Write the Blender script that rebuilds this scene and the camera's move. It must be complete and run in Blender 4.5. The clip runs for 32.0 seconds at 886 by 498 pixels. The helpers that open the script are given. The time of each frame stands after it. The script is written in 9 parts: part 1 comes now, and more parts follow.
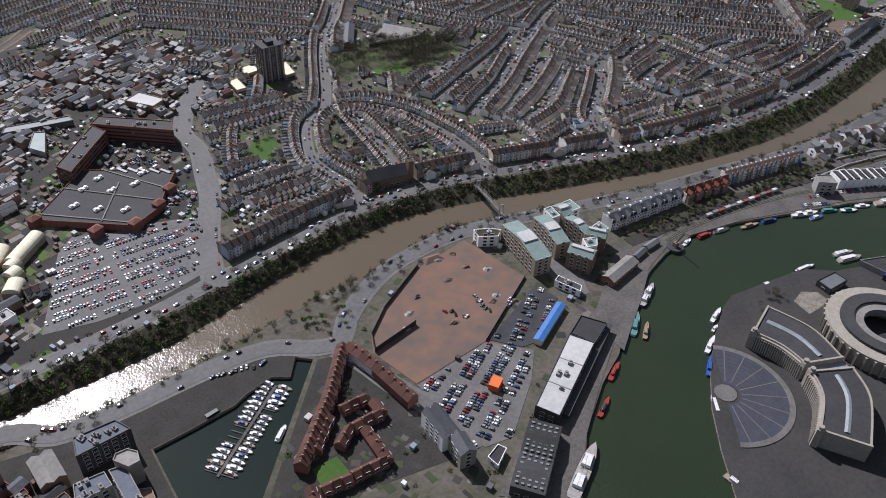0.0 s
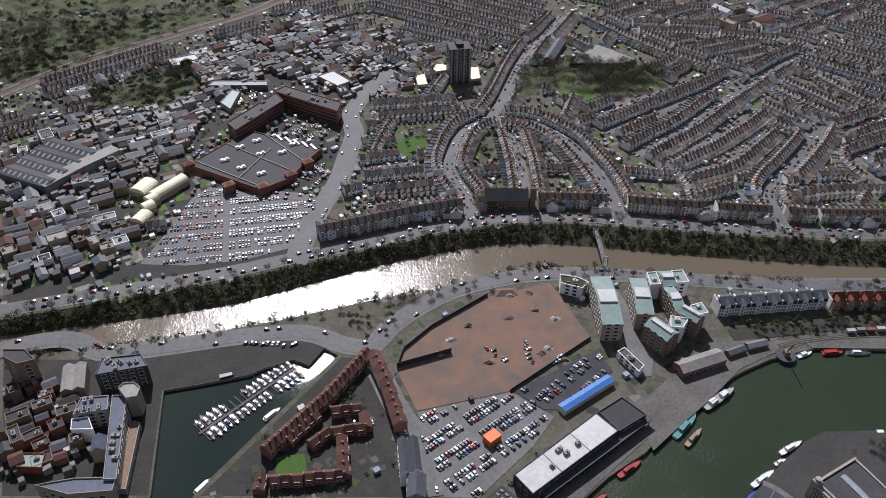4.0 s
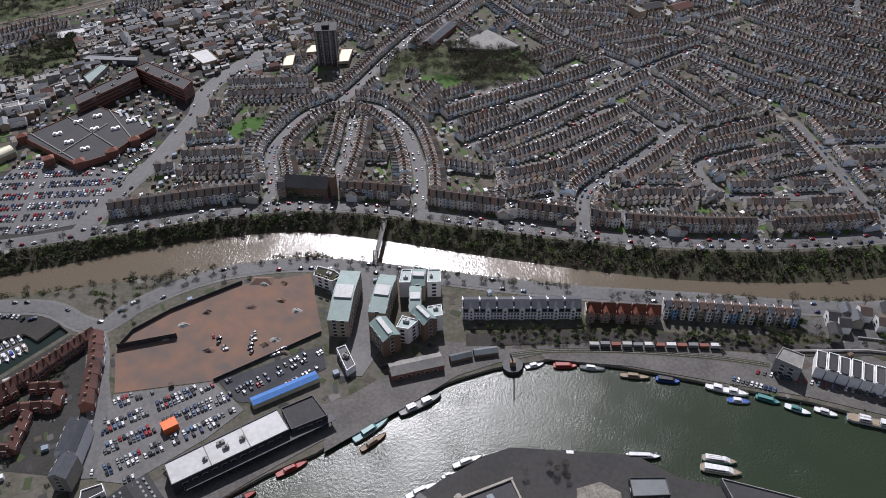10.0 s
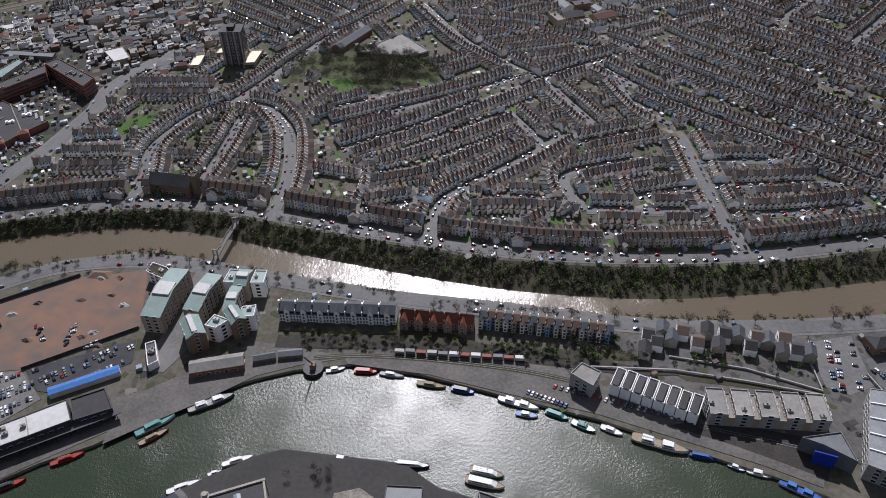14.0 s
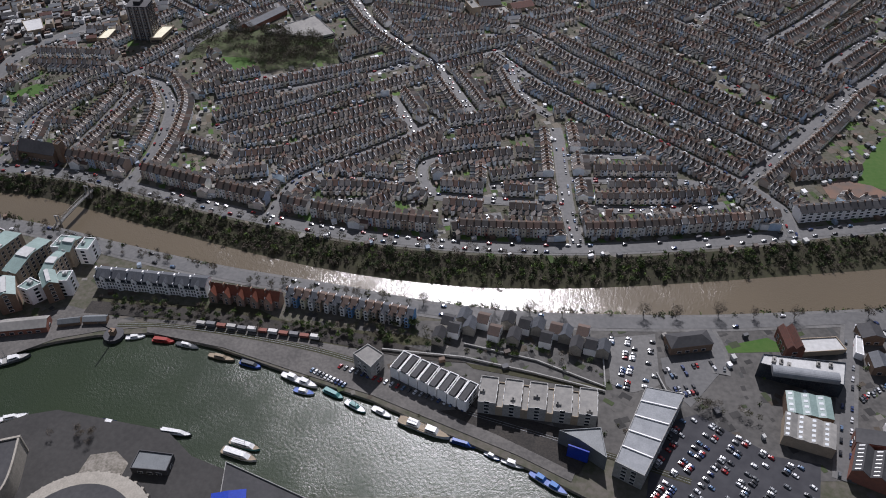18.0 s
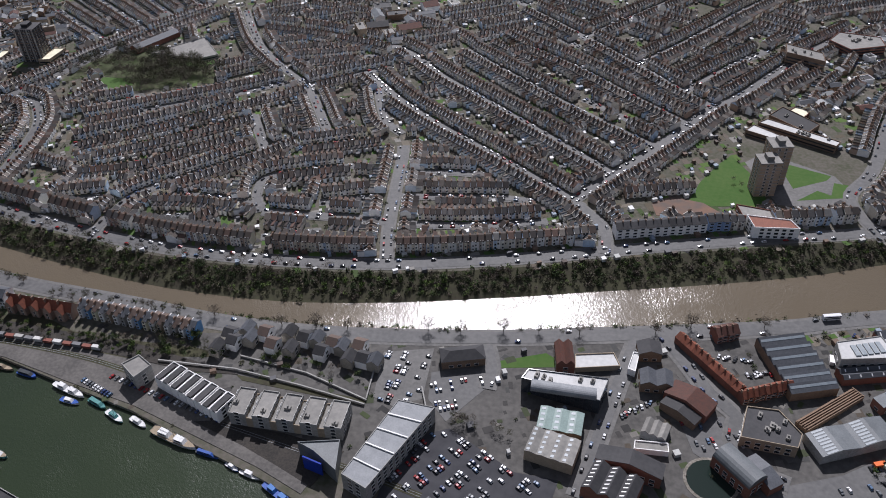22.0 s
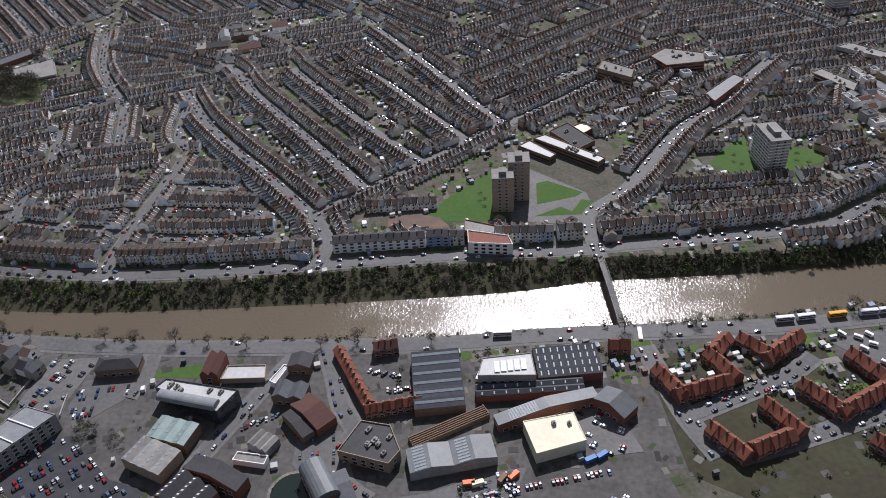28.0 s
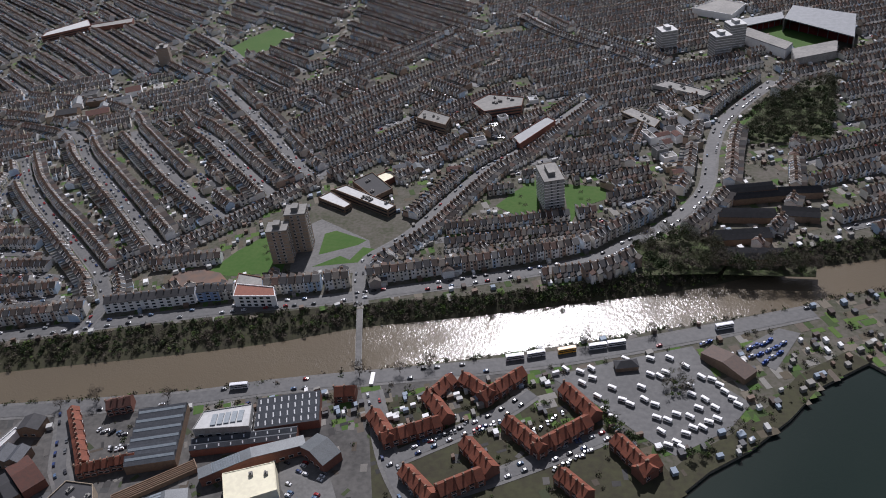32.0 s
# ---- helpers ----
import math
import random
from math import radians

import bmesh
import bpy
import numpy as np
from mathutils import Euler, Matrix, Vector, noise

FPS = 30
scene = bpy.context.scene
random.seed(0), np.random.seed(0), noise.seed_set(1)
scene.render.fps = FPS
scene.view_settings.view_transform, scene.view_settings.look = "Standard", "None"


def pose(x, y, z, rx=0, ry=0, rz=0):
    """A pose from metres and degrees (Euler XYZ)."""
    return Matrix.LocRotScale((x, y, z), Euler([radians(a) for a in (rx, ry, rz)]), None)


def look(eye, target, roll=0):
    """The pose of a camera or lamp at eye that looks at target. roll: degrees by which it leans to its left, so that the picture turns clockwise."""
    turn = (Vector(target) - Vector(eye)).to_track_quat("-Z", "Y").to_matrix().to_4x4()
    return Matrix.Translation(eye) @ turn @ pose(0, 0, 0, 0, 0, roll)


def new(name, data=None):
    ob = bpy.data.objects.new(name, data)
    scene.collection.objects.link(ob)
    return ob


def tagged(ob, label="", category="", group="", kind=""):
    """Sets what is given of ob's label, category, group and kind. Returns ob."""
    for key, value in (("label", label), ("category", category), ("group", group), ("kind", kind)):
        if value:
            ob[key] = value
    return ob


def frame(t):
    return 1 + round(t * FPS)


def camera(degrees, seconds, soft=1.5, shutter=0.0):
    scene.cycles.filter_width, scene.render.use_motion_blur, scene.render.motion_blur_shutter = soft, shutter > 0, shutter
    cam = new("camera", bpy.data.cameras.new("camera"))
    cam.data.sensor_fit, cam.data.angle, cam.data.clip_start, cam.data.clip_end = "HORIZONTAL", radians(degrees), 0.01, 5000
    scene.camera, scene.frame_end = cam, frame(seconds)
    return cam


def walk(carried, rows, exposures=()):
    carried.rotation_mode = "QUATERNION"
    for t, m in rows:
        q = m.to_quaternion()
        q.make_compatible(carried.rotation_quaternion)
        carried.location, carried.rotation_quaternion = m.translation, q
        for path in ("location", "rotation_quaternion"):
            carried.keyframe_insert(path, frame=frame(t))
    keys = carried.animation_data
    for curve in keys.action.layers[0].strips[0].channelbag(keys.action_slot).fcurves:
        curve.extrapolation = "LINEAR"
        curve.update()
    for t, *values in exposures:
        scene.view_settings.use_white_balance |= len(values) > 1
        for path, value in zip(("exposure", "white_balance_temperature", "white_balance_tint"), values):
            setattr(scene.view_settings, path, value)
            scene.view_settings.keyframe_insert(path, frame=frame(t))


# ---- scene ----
# The camera flies level above the harbour and looks across the river at the town.
cam = camera(58.69, 32.0, soft=1.0)
PATH = [
    (0, (-0.55, 13.82, 336.50), (42.42, 79.66, 274.70), 2.64),
    (0.5, (16.06, 7.34, 335.87), (55.36, 75.15, 273.76), 2.56),
    (1, (32.62, 2.37, 335.91), (68.34, 71.29, 272.86), 2.36),
    (1.5, (49.19, -1.36, 336.34), (81.63, 68.38, 272.43), 1.76),
    (2, (65.81, -4.10, 336.96), (94.69, 66.87, 272.70), 1.33),
    (2.5, (82.51, -6.06, 337.63), (106.64, 66.56, 273.26), 0.91),
    (3, (99.32, -7.42, 338.29), (117.68, 67.07, 274.14), 0.92),
    (3.5, (116.24, -8.31, 338.87), (129.81, 67.79, 275.43), 1.02),
    (4, (133.28, -8.86, 339.38), (142.87, 68.85, 277.18), 1.20),
    (4.5, (150.43, -9.15, 339.82), (156.50, 69.58, 278.47), 0.61),
    (6.5, (219.97, -9.00, 341.20), (216.08, 68.89, 278.60), -0.92),
    (7, (237.49, -8.81, 341.55), (234.94, 68.94, 278.71), -0.43),
    (7.5, (255.04, -8.60, 341.92), (253.20, 69.24, 279.17), -0.06),
    (8, (272.58, -8.38, 342.32), (271.36, 69.56, 279.67), 0.49),
    (8.5, (290.11, -8.13, 342.75), (288.52, 69.63, 279.90), 0.19),
    (9, (307.61, -7.87, 343.19), (305.68, 69.57, 279.96), -0.20),
    (9.5, (325.06, -7.59, 343.65), (323.18, 69.30, 279.74), -0.69),
    (10, (342.48, -7.27, 344.10), (341.59, 68.98, 279.42), -0.42),
    (10.5, (359.84, -6.92, 344.53), (359.44, 68.86, 279.29), 0.03),
    (11, (377.15, -6.52, 344.92), (376.81, 68.84, 279.20), 0.58),
    (11.5, (394.41, -6.07, 345.26), (393.20, 68.99, 279.20), 0.67),
    (12, (411.63, -5.56, 345.52), (409.15, 69.36, 279.34), 0.66),
    (12.5, (428.82, -4.99, 345.69), (424.79, 69.73, 279.34), 0.05),
    (13, (445.99, -4.34, 345.76), (440.70, 70.39, 279.52), -0.65),
    (13.5, (463.16, -3.61, 345.72), (456.91, 71.69, 280.22), -1.05),
    (14, (480.34, -2.80, 345.57), (473.83, 73.45, 281.19), -0.94),
    (14.5, (497.54, -1.90, 345.30), (490.56, 75.13, 281.91), -0.67),
    (16.5, (566.91, 2.65, 343.16), (557.70, 79.37, 279.68), 1.41),
    (17, (584.46, 4.05, 342.40), (574.47, 80.28, 278.46), 0.82),
    (17.5, (602.11, 5.56, 341.58), (591.11, 81.21, 277.11), -0.12),
    (18, (619.86, 7.19, 340.71), (608.35, 82.17, 275.55), -0.42),
    (18.5, (637.72, 8.93, 339.80), (625.96, 83.27, 273.95), -0.07),
    (19, (655.69, 10.81, 338.86), (644.07, 84.84, 272.65), 0.63),
    (19.5, (673.77, 12.82, 337.92), (661.92, 87.02, 271.94), 0.91),
    (20, (691.94, 14.96, 336.97), (679.41, 89.31, 271.29), 0.39),
    (20.5, (710.20, 17.25, 336.03), (696.62, 91.66, 270.61), -0.28),
    (21, (728.53, 19.69, 335.10), (714.37, 94.59, 270.37), -0.38),
    (21.5, (746.94, 22.28, 334.17), (732.01, 98.08, 270.68), -0.87),
    (22, (765.40, 25.03, 333.24), (749.91, 101.54, 270.74), -1.80),
    (22.5, (783.91, 27.94, 332.32), (767.42, 104.59, 270.25), -3.02),
    (23, (802.44, 31.00, 331.38), (785.11, 107.32, 269.14), -3.66),
    (23.5, (821.01, 34.22, 330.42), (802.87, 109.96, 267.71), -3.72),
    (24, (839.59, 37.58, 329.43), (821.43, 112.81, 266.10), -3.12),
    (24.5, (858.18, 41.09, 328.39), (839.83, 115.93, 264.66), -2.97),
    (25, (876.79, 44.73, 327.29), (858.10, 119.48, 263.56), -2.95),
    (25.5, (895.43, 48.48, 326.13), (876.51, 123.39, 262.64), -3.02),
    (27.5, (970.43, 64.22, 320.78), (948.16, 139.76, 259.14), -4.10),
    (28, (989.38, 68.21, 319.32), (966.90, 145.05, 259.40), -4.21),
    (28.5, (1008.44, 72.17, 317.87), (985.86, 150.48, 259.93), -4.51),
    (29, (1027.64, 76.06, 316.47), (1005.12, 155.81, 260.50), -4.54),
    (29.5, (1046.95, 79.87, 315.18), (1024.23, 160.37, 260.37), -4.74),
    (30, (1066.37, 83.57, 314.05), (1043.71, 164.30, 259.56), -4.73),
    (30.5, (1085.86, 87.16, 313.16), (1063.21, 167.58, 258.21), -4.95),
    (31, (1105.32, 90.64, 312.60), (1082.55, 170.74, 257.23), -5.20),
    (31.5, (1124.66, 94.03, 312.43), (1101.36, 174.14, 257.30), -5.96),
    (32, (1143.69, 97.38, 312.73), (1121.06, 177.75, 257.70), -6.72),
]

walk(cam, [(t, look(eye, target, roll)) for t, eye, target, roll in PATH], [(0.0, 0.18, 5950, 17), (7.0, 0.24, 5950, 17), (10.0, 0.12, 5950, 17), (14.0, 0.11, 5950, 17), (18.0, 0.05, 5950, 17), (23.0, 0.17, 5950, 17), (28.0, 0.13, 5950, 17), (32.0, -0.02, 5950, 17)])

# ---- light ----
SUN_TO = Vector((-0.074, 0.703, 0.707))
world = bpy.data.worlds.new("sky")
scene.world = world
world.use_nodes = True
wn, wl = world.node_tree.nodes, world.node_tree.links
wn.clear()
sky = wn.new("ShaderNodeTexSky")
sky.sky_type, sky.sun_disc = 'NISHITA', False
sky.sun_elevation, sky.sun_rotation = radians(45), radians(-6)
sky.air_density, sky.dust_density, sky.ozone_density = 1.0, 2.5, 1.0
clouds = wn.new("ShaderNodeTexNoise")
clouds.inputs["Scale"].default_value, clouds.inputs["Detail"].default_value = 2.2, 6
cover = wn.new("ShaderNodeValToRGB")
cover.color_ramp.elements[0].position, cover.color_ramp.elements[1].position = 0.42, 0.60
blend = wn.new("ShaderNodeMixRGB")
blend.inputs["Color2"].default_value = (3.6, 3.7, 3.9, 1)
back = wn.new("ShaderNodeBackground")
back.inputs["Strength"].default_value = 0.06
wout = wn.new("ShaderNodeOutputWorld")
wl.new(clouds.outputs["Fac"], cover.inputs["Fac"])
wl.new(cover.outputs["Color"], blend.inputs["Fac"])
wl.new(sky.outputs["Color"], blend.inputs["Color1"])
wl.new(blend.outputs["Color"], back.inputs["Color"])
wl.new(back.outputs["Background"], wout.inputs["Surface"])
sun = new("sun", bpy.data.lights.new("sun", 'SUN'))
sun.data.energy, sun.data.angle, sun.data.color = 5.0, radians(0.6), (1.0, 0.96, 0.91)
sun.matrix_world = look(SUN_TO * 900, (0, 0, 0))


# ---- materials ----
def mk(name, c1, c2=None, scale=0.15, rough=0.85, bump=0.0, rand=0.0, island=0.0, metal=0.0, fine=4.0, spec=0.3):
    """A surface of two colours mixed by coarse and fine noise, with tone varied piece by piece."""
    m = bpy.data.materials.new(name)
    m.use_nodes = True
    n, l = m.node_tree.nodes, m.node_tree.links
    b = n["Principled BSDF"]
    b.inputs["Roughness"].default_value, b.inputs["Metallic"].default_value = rough, metal
    b.inputs["Specular IOR Level"].default_value = spec
    c2 = c2 or tuple(v * 0.7 for v in c1)
    tc = n.new("ShaderNodeNewGeometry")
    na, nb = n.new("ShaderNodeTexNoise"), n.new("ShaderNodeTexNoise")
    na.inputs["Scale"].default_value, na.inputs["Detail"].default_value = scale, 5
    nb.inputs["Scale"].default_value, nb.inputs["Detail"].default_value = scale * fine, 3
    l.new(tc.outputs["Position"], na.inputs["Vector"])
    l.new(tc.outputs["Position"], nb.inputs["Vector"])
    av = n.new("ShaderNodeMath")
    av.operation = 'ADD'
    l.new(na.outputs["Fac"], av.inputs[0])
    l.new(nb.outputs["Fac"], av.inputs[1])
    ramp = n.new("ShaderNodeMapRange")
    ramp.inputs["From Min"].default_value, ramp.inputs["From Max"].default_value = 0.75, 1.25
    l.new(av.outputs[0], ramp.inputs["Value"])
    mix = n.new("ShaderNodeMixRGB")
    mix.inputs["Color1"].default_value, mix.inputs["Color2"].default_value = (*c1, 1), (*c2, 1)
    l.new(ramp.outputs["Result"], mix.inputs["Fac"])
    last = mix.outputs["Color"]
    for amount, source in ((rand, "object"), (island, "island")):
        if amount:
            if source == "object":
                r = n.new("ShaderNodeObjectInfo").outputs["Random"]
            else:
                r = tc.outputs["Random Per Island"]
            hv = n.new("ShaderNodeHueSaturation")
            mr = n.new("ShaderNodeMapRange")
            mr.inputs["To Min"].default_value, mr.inputs["To Max"].default_value = 1 - amount, 1 + amount
            l.new(r, mr.inputs["Value"])
            l.new(mr.outputs["Result"], hv.inputs["Value"])
            l.new(last, hv.inputs["Color"])
            last = hv.outputs["Color"]
    l.new(last, b.inputs["Base Color"])
    if bump:
        bp = n.new("ShaderNodeBump")
        bp.inputs["Strength"].default_value, bp.inputs["Distance"].default_value = bump, 0.3
        l.new(nb.outputs["Fac"], bp.inputs["Height"])
        l.new(bp.outputs["Normal"], b.inputs["Normal"])
    return m


def palette(name, colours, rough=0.8, source="island", scale=0.3):
    """One surface whose pieces each take one of several colours."""
    m = mk(name, (0.68, 0.68, 0.68), (0.97, 0.97, 0.97), scale, rough)
    n, l = m.node_tree.nodes, m.node_tree.links
    ramp = n.new("ShaderNodeValToRGB")
    ramp.color_ramp.interpolation = 'CONSTANT'
    el = ramp.color_ramp.elements
    while len(el) < len(colours):
        el.new(0.5)
    for i, c in enumerate(colours):
        el[i].position, el[i].color = i / len(colours), (*c, 1)
    if source == "island":
        r = n.new("ShaderNodeNewGeometry").outputs["Random Per Island"]
    else:
        r = n.new("ShaderNodeObjectInfo").outputs["Random"]
    l.new(r, ramp.inputs["Fac"])
    mul = n.new("ShaderNodeMixRGB")
    mul.blend_type, mul.inputs["Fac"].default_value = 'MULTIPLY', 0.55
    b = n["Principled BSDF"]
    grain = b.inputs["Base Color"].links[0].from_socket
    l.new(ramp.outputs["Color"], mul.inputs["Color1"])
    l.new(grain, mul.inputs["Color2"])
    l.new(mul.outputs["Color"], b.inputs["Base Color"])
    return m


def water(name, colour, c2, rough, wave, size):
    m = bpy.data.materials.new(name)
    m.use_nodes = True
    n, l = m.node_tree.nodes, m.node_tree.links
    b = n["Principled BSDF"]
    b.inputs["Roughness"].default_value, b.inputs["IOR"].default_value = rough, 1.33
    g = n.new("ShaderNodeNewGeometry")
    a, c, big = (n.new("ShaderNodeTexNoise") for _ in range(3))
    a.inputs["Scale"].default_value, a.inputs["Detail"].default_value = 1 / size, 2
    c.inputs["Scale"].default_value, c.inputs["Detail"].default_value = 3.1 / size, 2
    big.inputs["Scale"].default_value, big.inputs["Detail"].default_value = 0.012, 5
    for t in (a, c, big):
        l.new(g.outputs["Position"], t.inputs["Vector"])
    add = n.new("ShaderNodeMath")
    l.new(a.outputs["Fac"], add.inputs[0])
    l.new(c.outputs["Fac"], add.inputs[1])
    bp = n.new("ShaderNodeBump")
    bp.inputs["Distance"].default_value = 0.35 * size
    gust = n.new("ShaderNodeTexNoise")
    gust.inputs["Scale"].default_value, gust.inputs["Detail"].default_value = 0.045, 4
    l.new(g.outputs["Position"], gust.inputs["Vector"])
    span = n.new("ShaderNodeMapRange")
    span.inputs["From Min"].default_value, span.inputs["From Max"].default_value = 0.3, 0.7
    span.inputs["To Min"].default_value, span.inputs["To Max"].default_value = wave * 0.45, wave * 1.6
    l.new(gust.outputs["Fac"], span.inputs["Value"])
    l.new(span.outputs["Result"], bp.inputs["Strength"])
    l.new(add.outputs[0], bp.inputs["Height"])
    l.new(bp.outputs["Normal"], b.inputs["Normal"])
    mix = n.new("ShaderNodeMixRGB")
    mix.inputs["Color1"].default_value, mix.inputs["Color2"].default_value = (*colour, 1), (*c2, 1)
    l.new(big.outputs["Fac"], mix.inputs["Fac"])
    l.new(mix.outputs["Color"], b.inputs["Base Color"])
    return m


M_GROUND = mk("yard_ground", (0.11, 0.098, 0.083), (0.055, 0.058, 0.035), 0.05, 0.95, 0.3, fine=7)
M_YARD = mk("gravel_yard", (0.04, 0.037, 0.034), (0.023, 0.023, 0.019), 0.09, 0.88, 0.2, fine=8)
M_CONCYARD = mk("patched_concrete_yard", (0.10, 0.095, 0.088), (0.052, 0.05, 0.047), 0.045, 0.85, 0.2, fine=7)
M_BALLAST = mk("dark_ballast", (0.05, 0.044, 0.038), (0.028, 0.026, 0.024), 0.12, 0.95, 0.4, fine=8)
M_PLAZA = mk("plaza_setts", (0.046, 0.044, 0.042), (0.030, 0.029, 0.028), 0.04, 0.85, 0.1, fine=10)
M_ASPHALT = mk("asphalt", (0.105, 0.103, 0.101), (0.066, 0.066, 0.066), 0.03, 0.72, 0.05, fine=12, spec=0.4)
M_BLACKTOP = mk("black_asphalt", (0.035, 0.035, 0.04), (0.05, 0.05, 0.055), 0.05, 0.9)
M_PAVING = mk("paving", (0.14, 0.136, 0.13), (0.09, 0.088, 0.084), 0.05, 0.75, fine=9, spec=0.3)
M_QUAY = mk("quay_setts", (0.115, 0.107, 0.098), (0.062, 0.058, 0.054), 0.06, 0.78, 0.2, fine=9)
M_STONE = mk("quay_stone", (0.24, 0.22, 0.19), (0.12, 0.11, 0.09), 0.2, 0.9, 0.3)
M_DIRT = mk("red_earth", (0.18, 0.108, 0.075), (0.105, 0.088, 0.078), 0.02, 0.95, 0.3, fine=5)
M_GRASS = mk("grass", (0.040, 0.092, 0.015), (0.060, 0.105, 0.024), 0.035, 0.95, 0.2, fine=9)
M_PARK = mk("park_grass", (0.06, 0.085, 0.028), (0.055, 0.05, 0.032), 0.05, 0.95, 0.3, fine=7)
M_SCRUB = mk("rough_grass", (0.052, 0.052, 0.027), (0.036, 0.032, 0.021), 0.05, 0.95, 0.4, fine=6)
M_MUD = mk("river_mud", (0.13, 0.10, 0.07), (0.07, 0.065, 0.04), 0.08, 0.6, 0.4)
M_LINE = mk("road_paint", (0.7, 0.7, 0.68), (0.5, 0.5, 0.48), 0.5, 0.8)
M_RIVER = water("river_water", (0.122, 0.098, 0.066), (0.09, 0.074, 0.052), 0.175, 0.15, 3.0)
M_DOCK = water("dock_water", (0.015, 0.024, 0.013), (0.026, 0.038, 0.018), 0.27, 0.2, 1.9)
M_BASIN = water("basin_water", (0.011, 0.018, 0.016), (0.017, 0.026, 0.022), 0.03, 0.035, 2.2)


# ---- mesh building ----
class Shape:
    """Collects faces with a material slot each; frame: a pose that is applied to what is added."""

    def __init__(self, m=None):
        self.v, self.f, self.s, self.m = [], [], [], m or Matrix()

    def add(self, verts, faces, slot=0):
        k = len(self.v)
        self.v += [tuple(self.m @ Vector(p)) for p in verts]
        self.f += [tuple(k + i for i in f) for f in faces]
        self.s += [slot] * len(faces)
        return self

    def box(self, x0, x1, y0, y1, z0, z1, slot=0, bottom=False):
        p = [(x0, y0, z0), (x1, y0, z0), (x1, y1, z0), (x0, y1, z0), (x0, y0, z1), (x1, y0, z1), (x1, y1, z1), (x0, y1, z1)]
        f = [(0, 1, 5, 4), (1, 2, 6, 5), (2, 3, 7, 6), (3, 0, 4, 7), (4, 5, 6, 7)]
        return self.add(p, f + [(3, 2, 1, 0)] if bottom else f, slot)

    def prism(self, poly, z0, z1, slot=0, top=None, cap=True):
        n = len(poly)
        if sum(poly[i - 1][0] * poly[i][1] - poly[i][0] * poly[i - 1][1] for i in range(n)) < 0:
            poly = poly[::-1]
        p = [(x, y, z0) for x, y in poly] + [(x, y, z1) for x, y in poly]
        self.add(p, [(i, (i + 1) % n, n + (i + 1) % n, n + i) for i in range(n)], slot)
        if cap:
            self.add([(x, y, z1) for x, y in poly], [tuple(range(n))], slot if top is None else top)
        return self

    def gable(self, x0, x1, y0, y1, z0, z1, over=0.3, slot=0, wall=None, thick=0.25):
        """A pitched roof with its ridge along x, and the gable walls under it."""
        yc = (y0 + y1) / 2
        dz = (z1 - z0) / (yc - y0) * over
        a, b, c = (y0 - over, z0 - dz), (yc, z1), (y1 + over, z0 - dz)
        p = []
        for x in (x0, x1):
            p += [(x, a[0], a[1]), (x, b[0], b[1]), (x, c[0], c[1]), (x, a[0], a[1] - thick), (x, b[0], b[1] - thick), (x, c[0], c[1] - thick)]
        self.add(p, [(0, 6, 7, 1), (1, 7, 8, 2), (3, 9, 6, 0), (2, 8, 11, 5), (0, 1, 4, 3), (1, 2, 5, 4), (6, 9, 10, 7), (7, 10, 11, 8)], slot)
        if wall is not None:
            for x in (x0 + 0.05, x1 - 0.05):
                self.add([(x, y0, z0), (x, y1, z0), (x, yc, z1 - thick)], [(0, 1, 2)], wall)
        return self

    def hip(self, x0, x1, y0, y1, z0, z1, over=0.4, slot=0):
        x0, x1, y0, y1 = x0 - over, x1 + over, y0 - over, y1 + over
        h = min(x1 - x0, y1 - y0) / 2
        if x1 - x0 >= y1 - y0:
            r = [(x0 + h, (y0 + y1) / 2, z1), (x1 - h, (y0 + y1) / 2, z1)]
            f = [(0, 1, 5, 4), (1, 2, 5), (2, 3, 4, 5), (3, 0, 4)]
        else:
            r = [((x0 + x1) / 2, y0 + h, z1), ((x0 + x1) / 2, y1 - h, z1)]
            f = [(0, 1, 4), (1, 2, 5, 4), (2, 3, 5), (3, 0, 4, 5)]
        return self.add([(x0, y0, z0), (x1, y0, z0), (x1, y1, z0), (x0, y1, z0)] + r, f, slot)

    def mesh(self, name, mats):
        me = bpy.data.meshes.new(name)
        me.from_pydata(self.v, [], self.f)
        for m in mats:
            me.materials.append(m)
        if len(mats) > 1:
            me.polygons.foreach_set("material_index", self.s)
        return me


def part(name, shape, mats, parent=None, label="", m=None):
    """Links a shape, or a mesh that several parts share, as one object under its thing."""
    mats = mats if isinstance(mats, (list, tuple)) else [mats]
    ob = new(name, shape.mesh(name, mats) if isinstance(shape, Shape) else shape)
    if m is not None:
        ob.matrix_basis = m
    if parent is not None:
        ob.parent = parent
    return tagged(ob, label)


def thing(name, label, category, m=None, group="", kind=""):
    ob = new(name)
    ob.empty_display_size = 1
    if m is not None:
        ob.matrix_basis = m
    return tagged(ob, label, category, group, kind)


def rowpose(p, q, z=0.0):
    """The pose at p whose x axis points to q, and the distance."""
    d = Vector((q[0] - p[0], q[1] - p[1]))
    return pose(p[0], p[1], z, 0, 0, math.degrees(math.atan2(d.y, d.x))), d.length


def inside(poly, x, y):
    hit, j = False, len(poly) - 1
    for i in range(len(poly)):
        (xi, yi), (xj, yj) = poly[i], poly[j]
        if (yi > y) != (yj > y) and x < (xj - xi) * (y - yi) / (yj - yi) + xi:
            hit = not hit
        j = i
    return hit


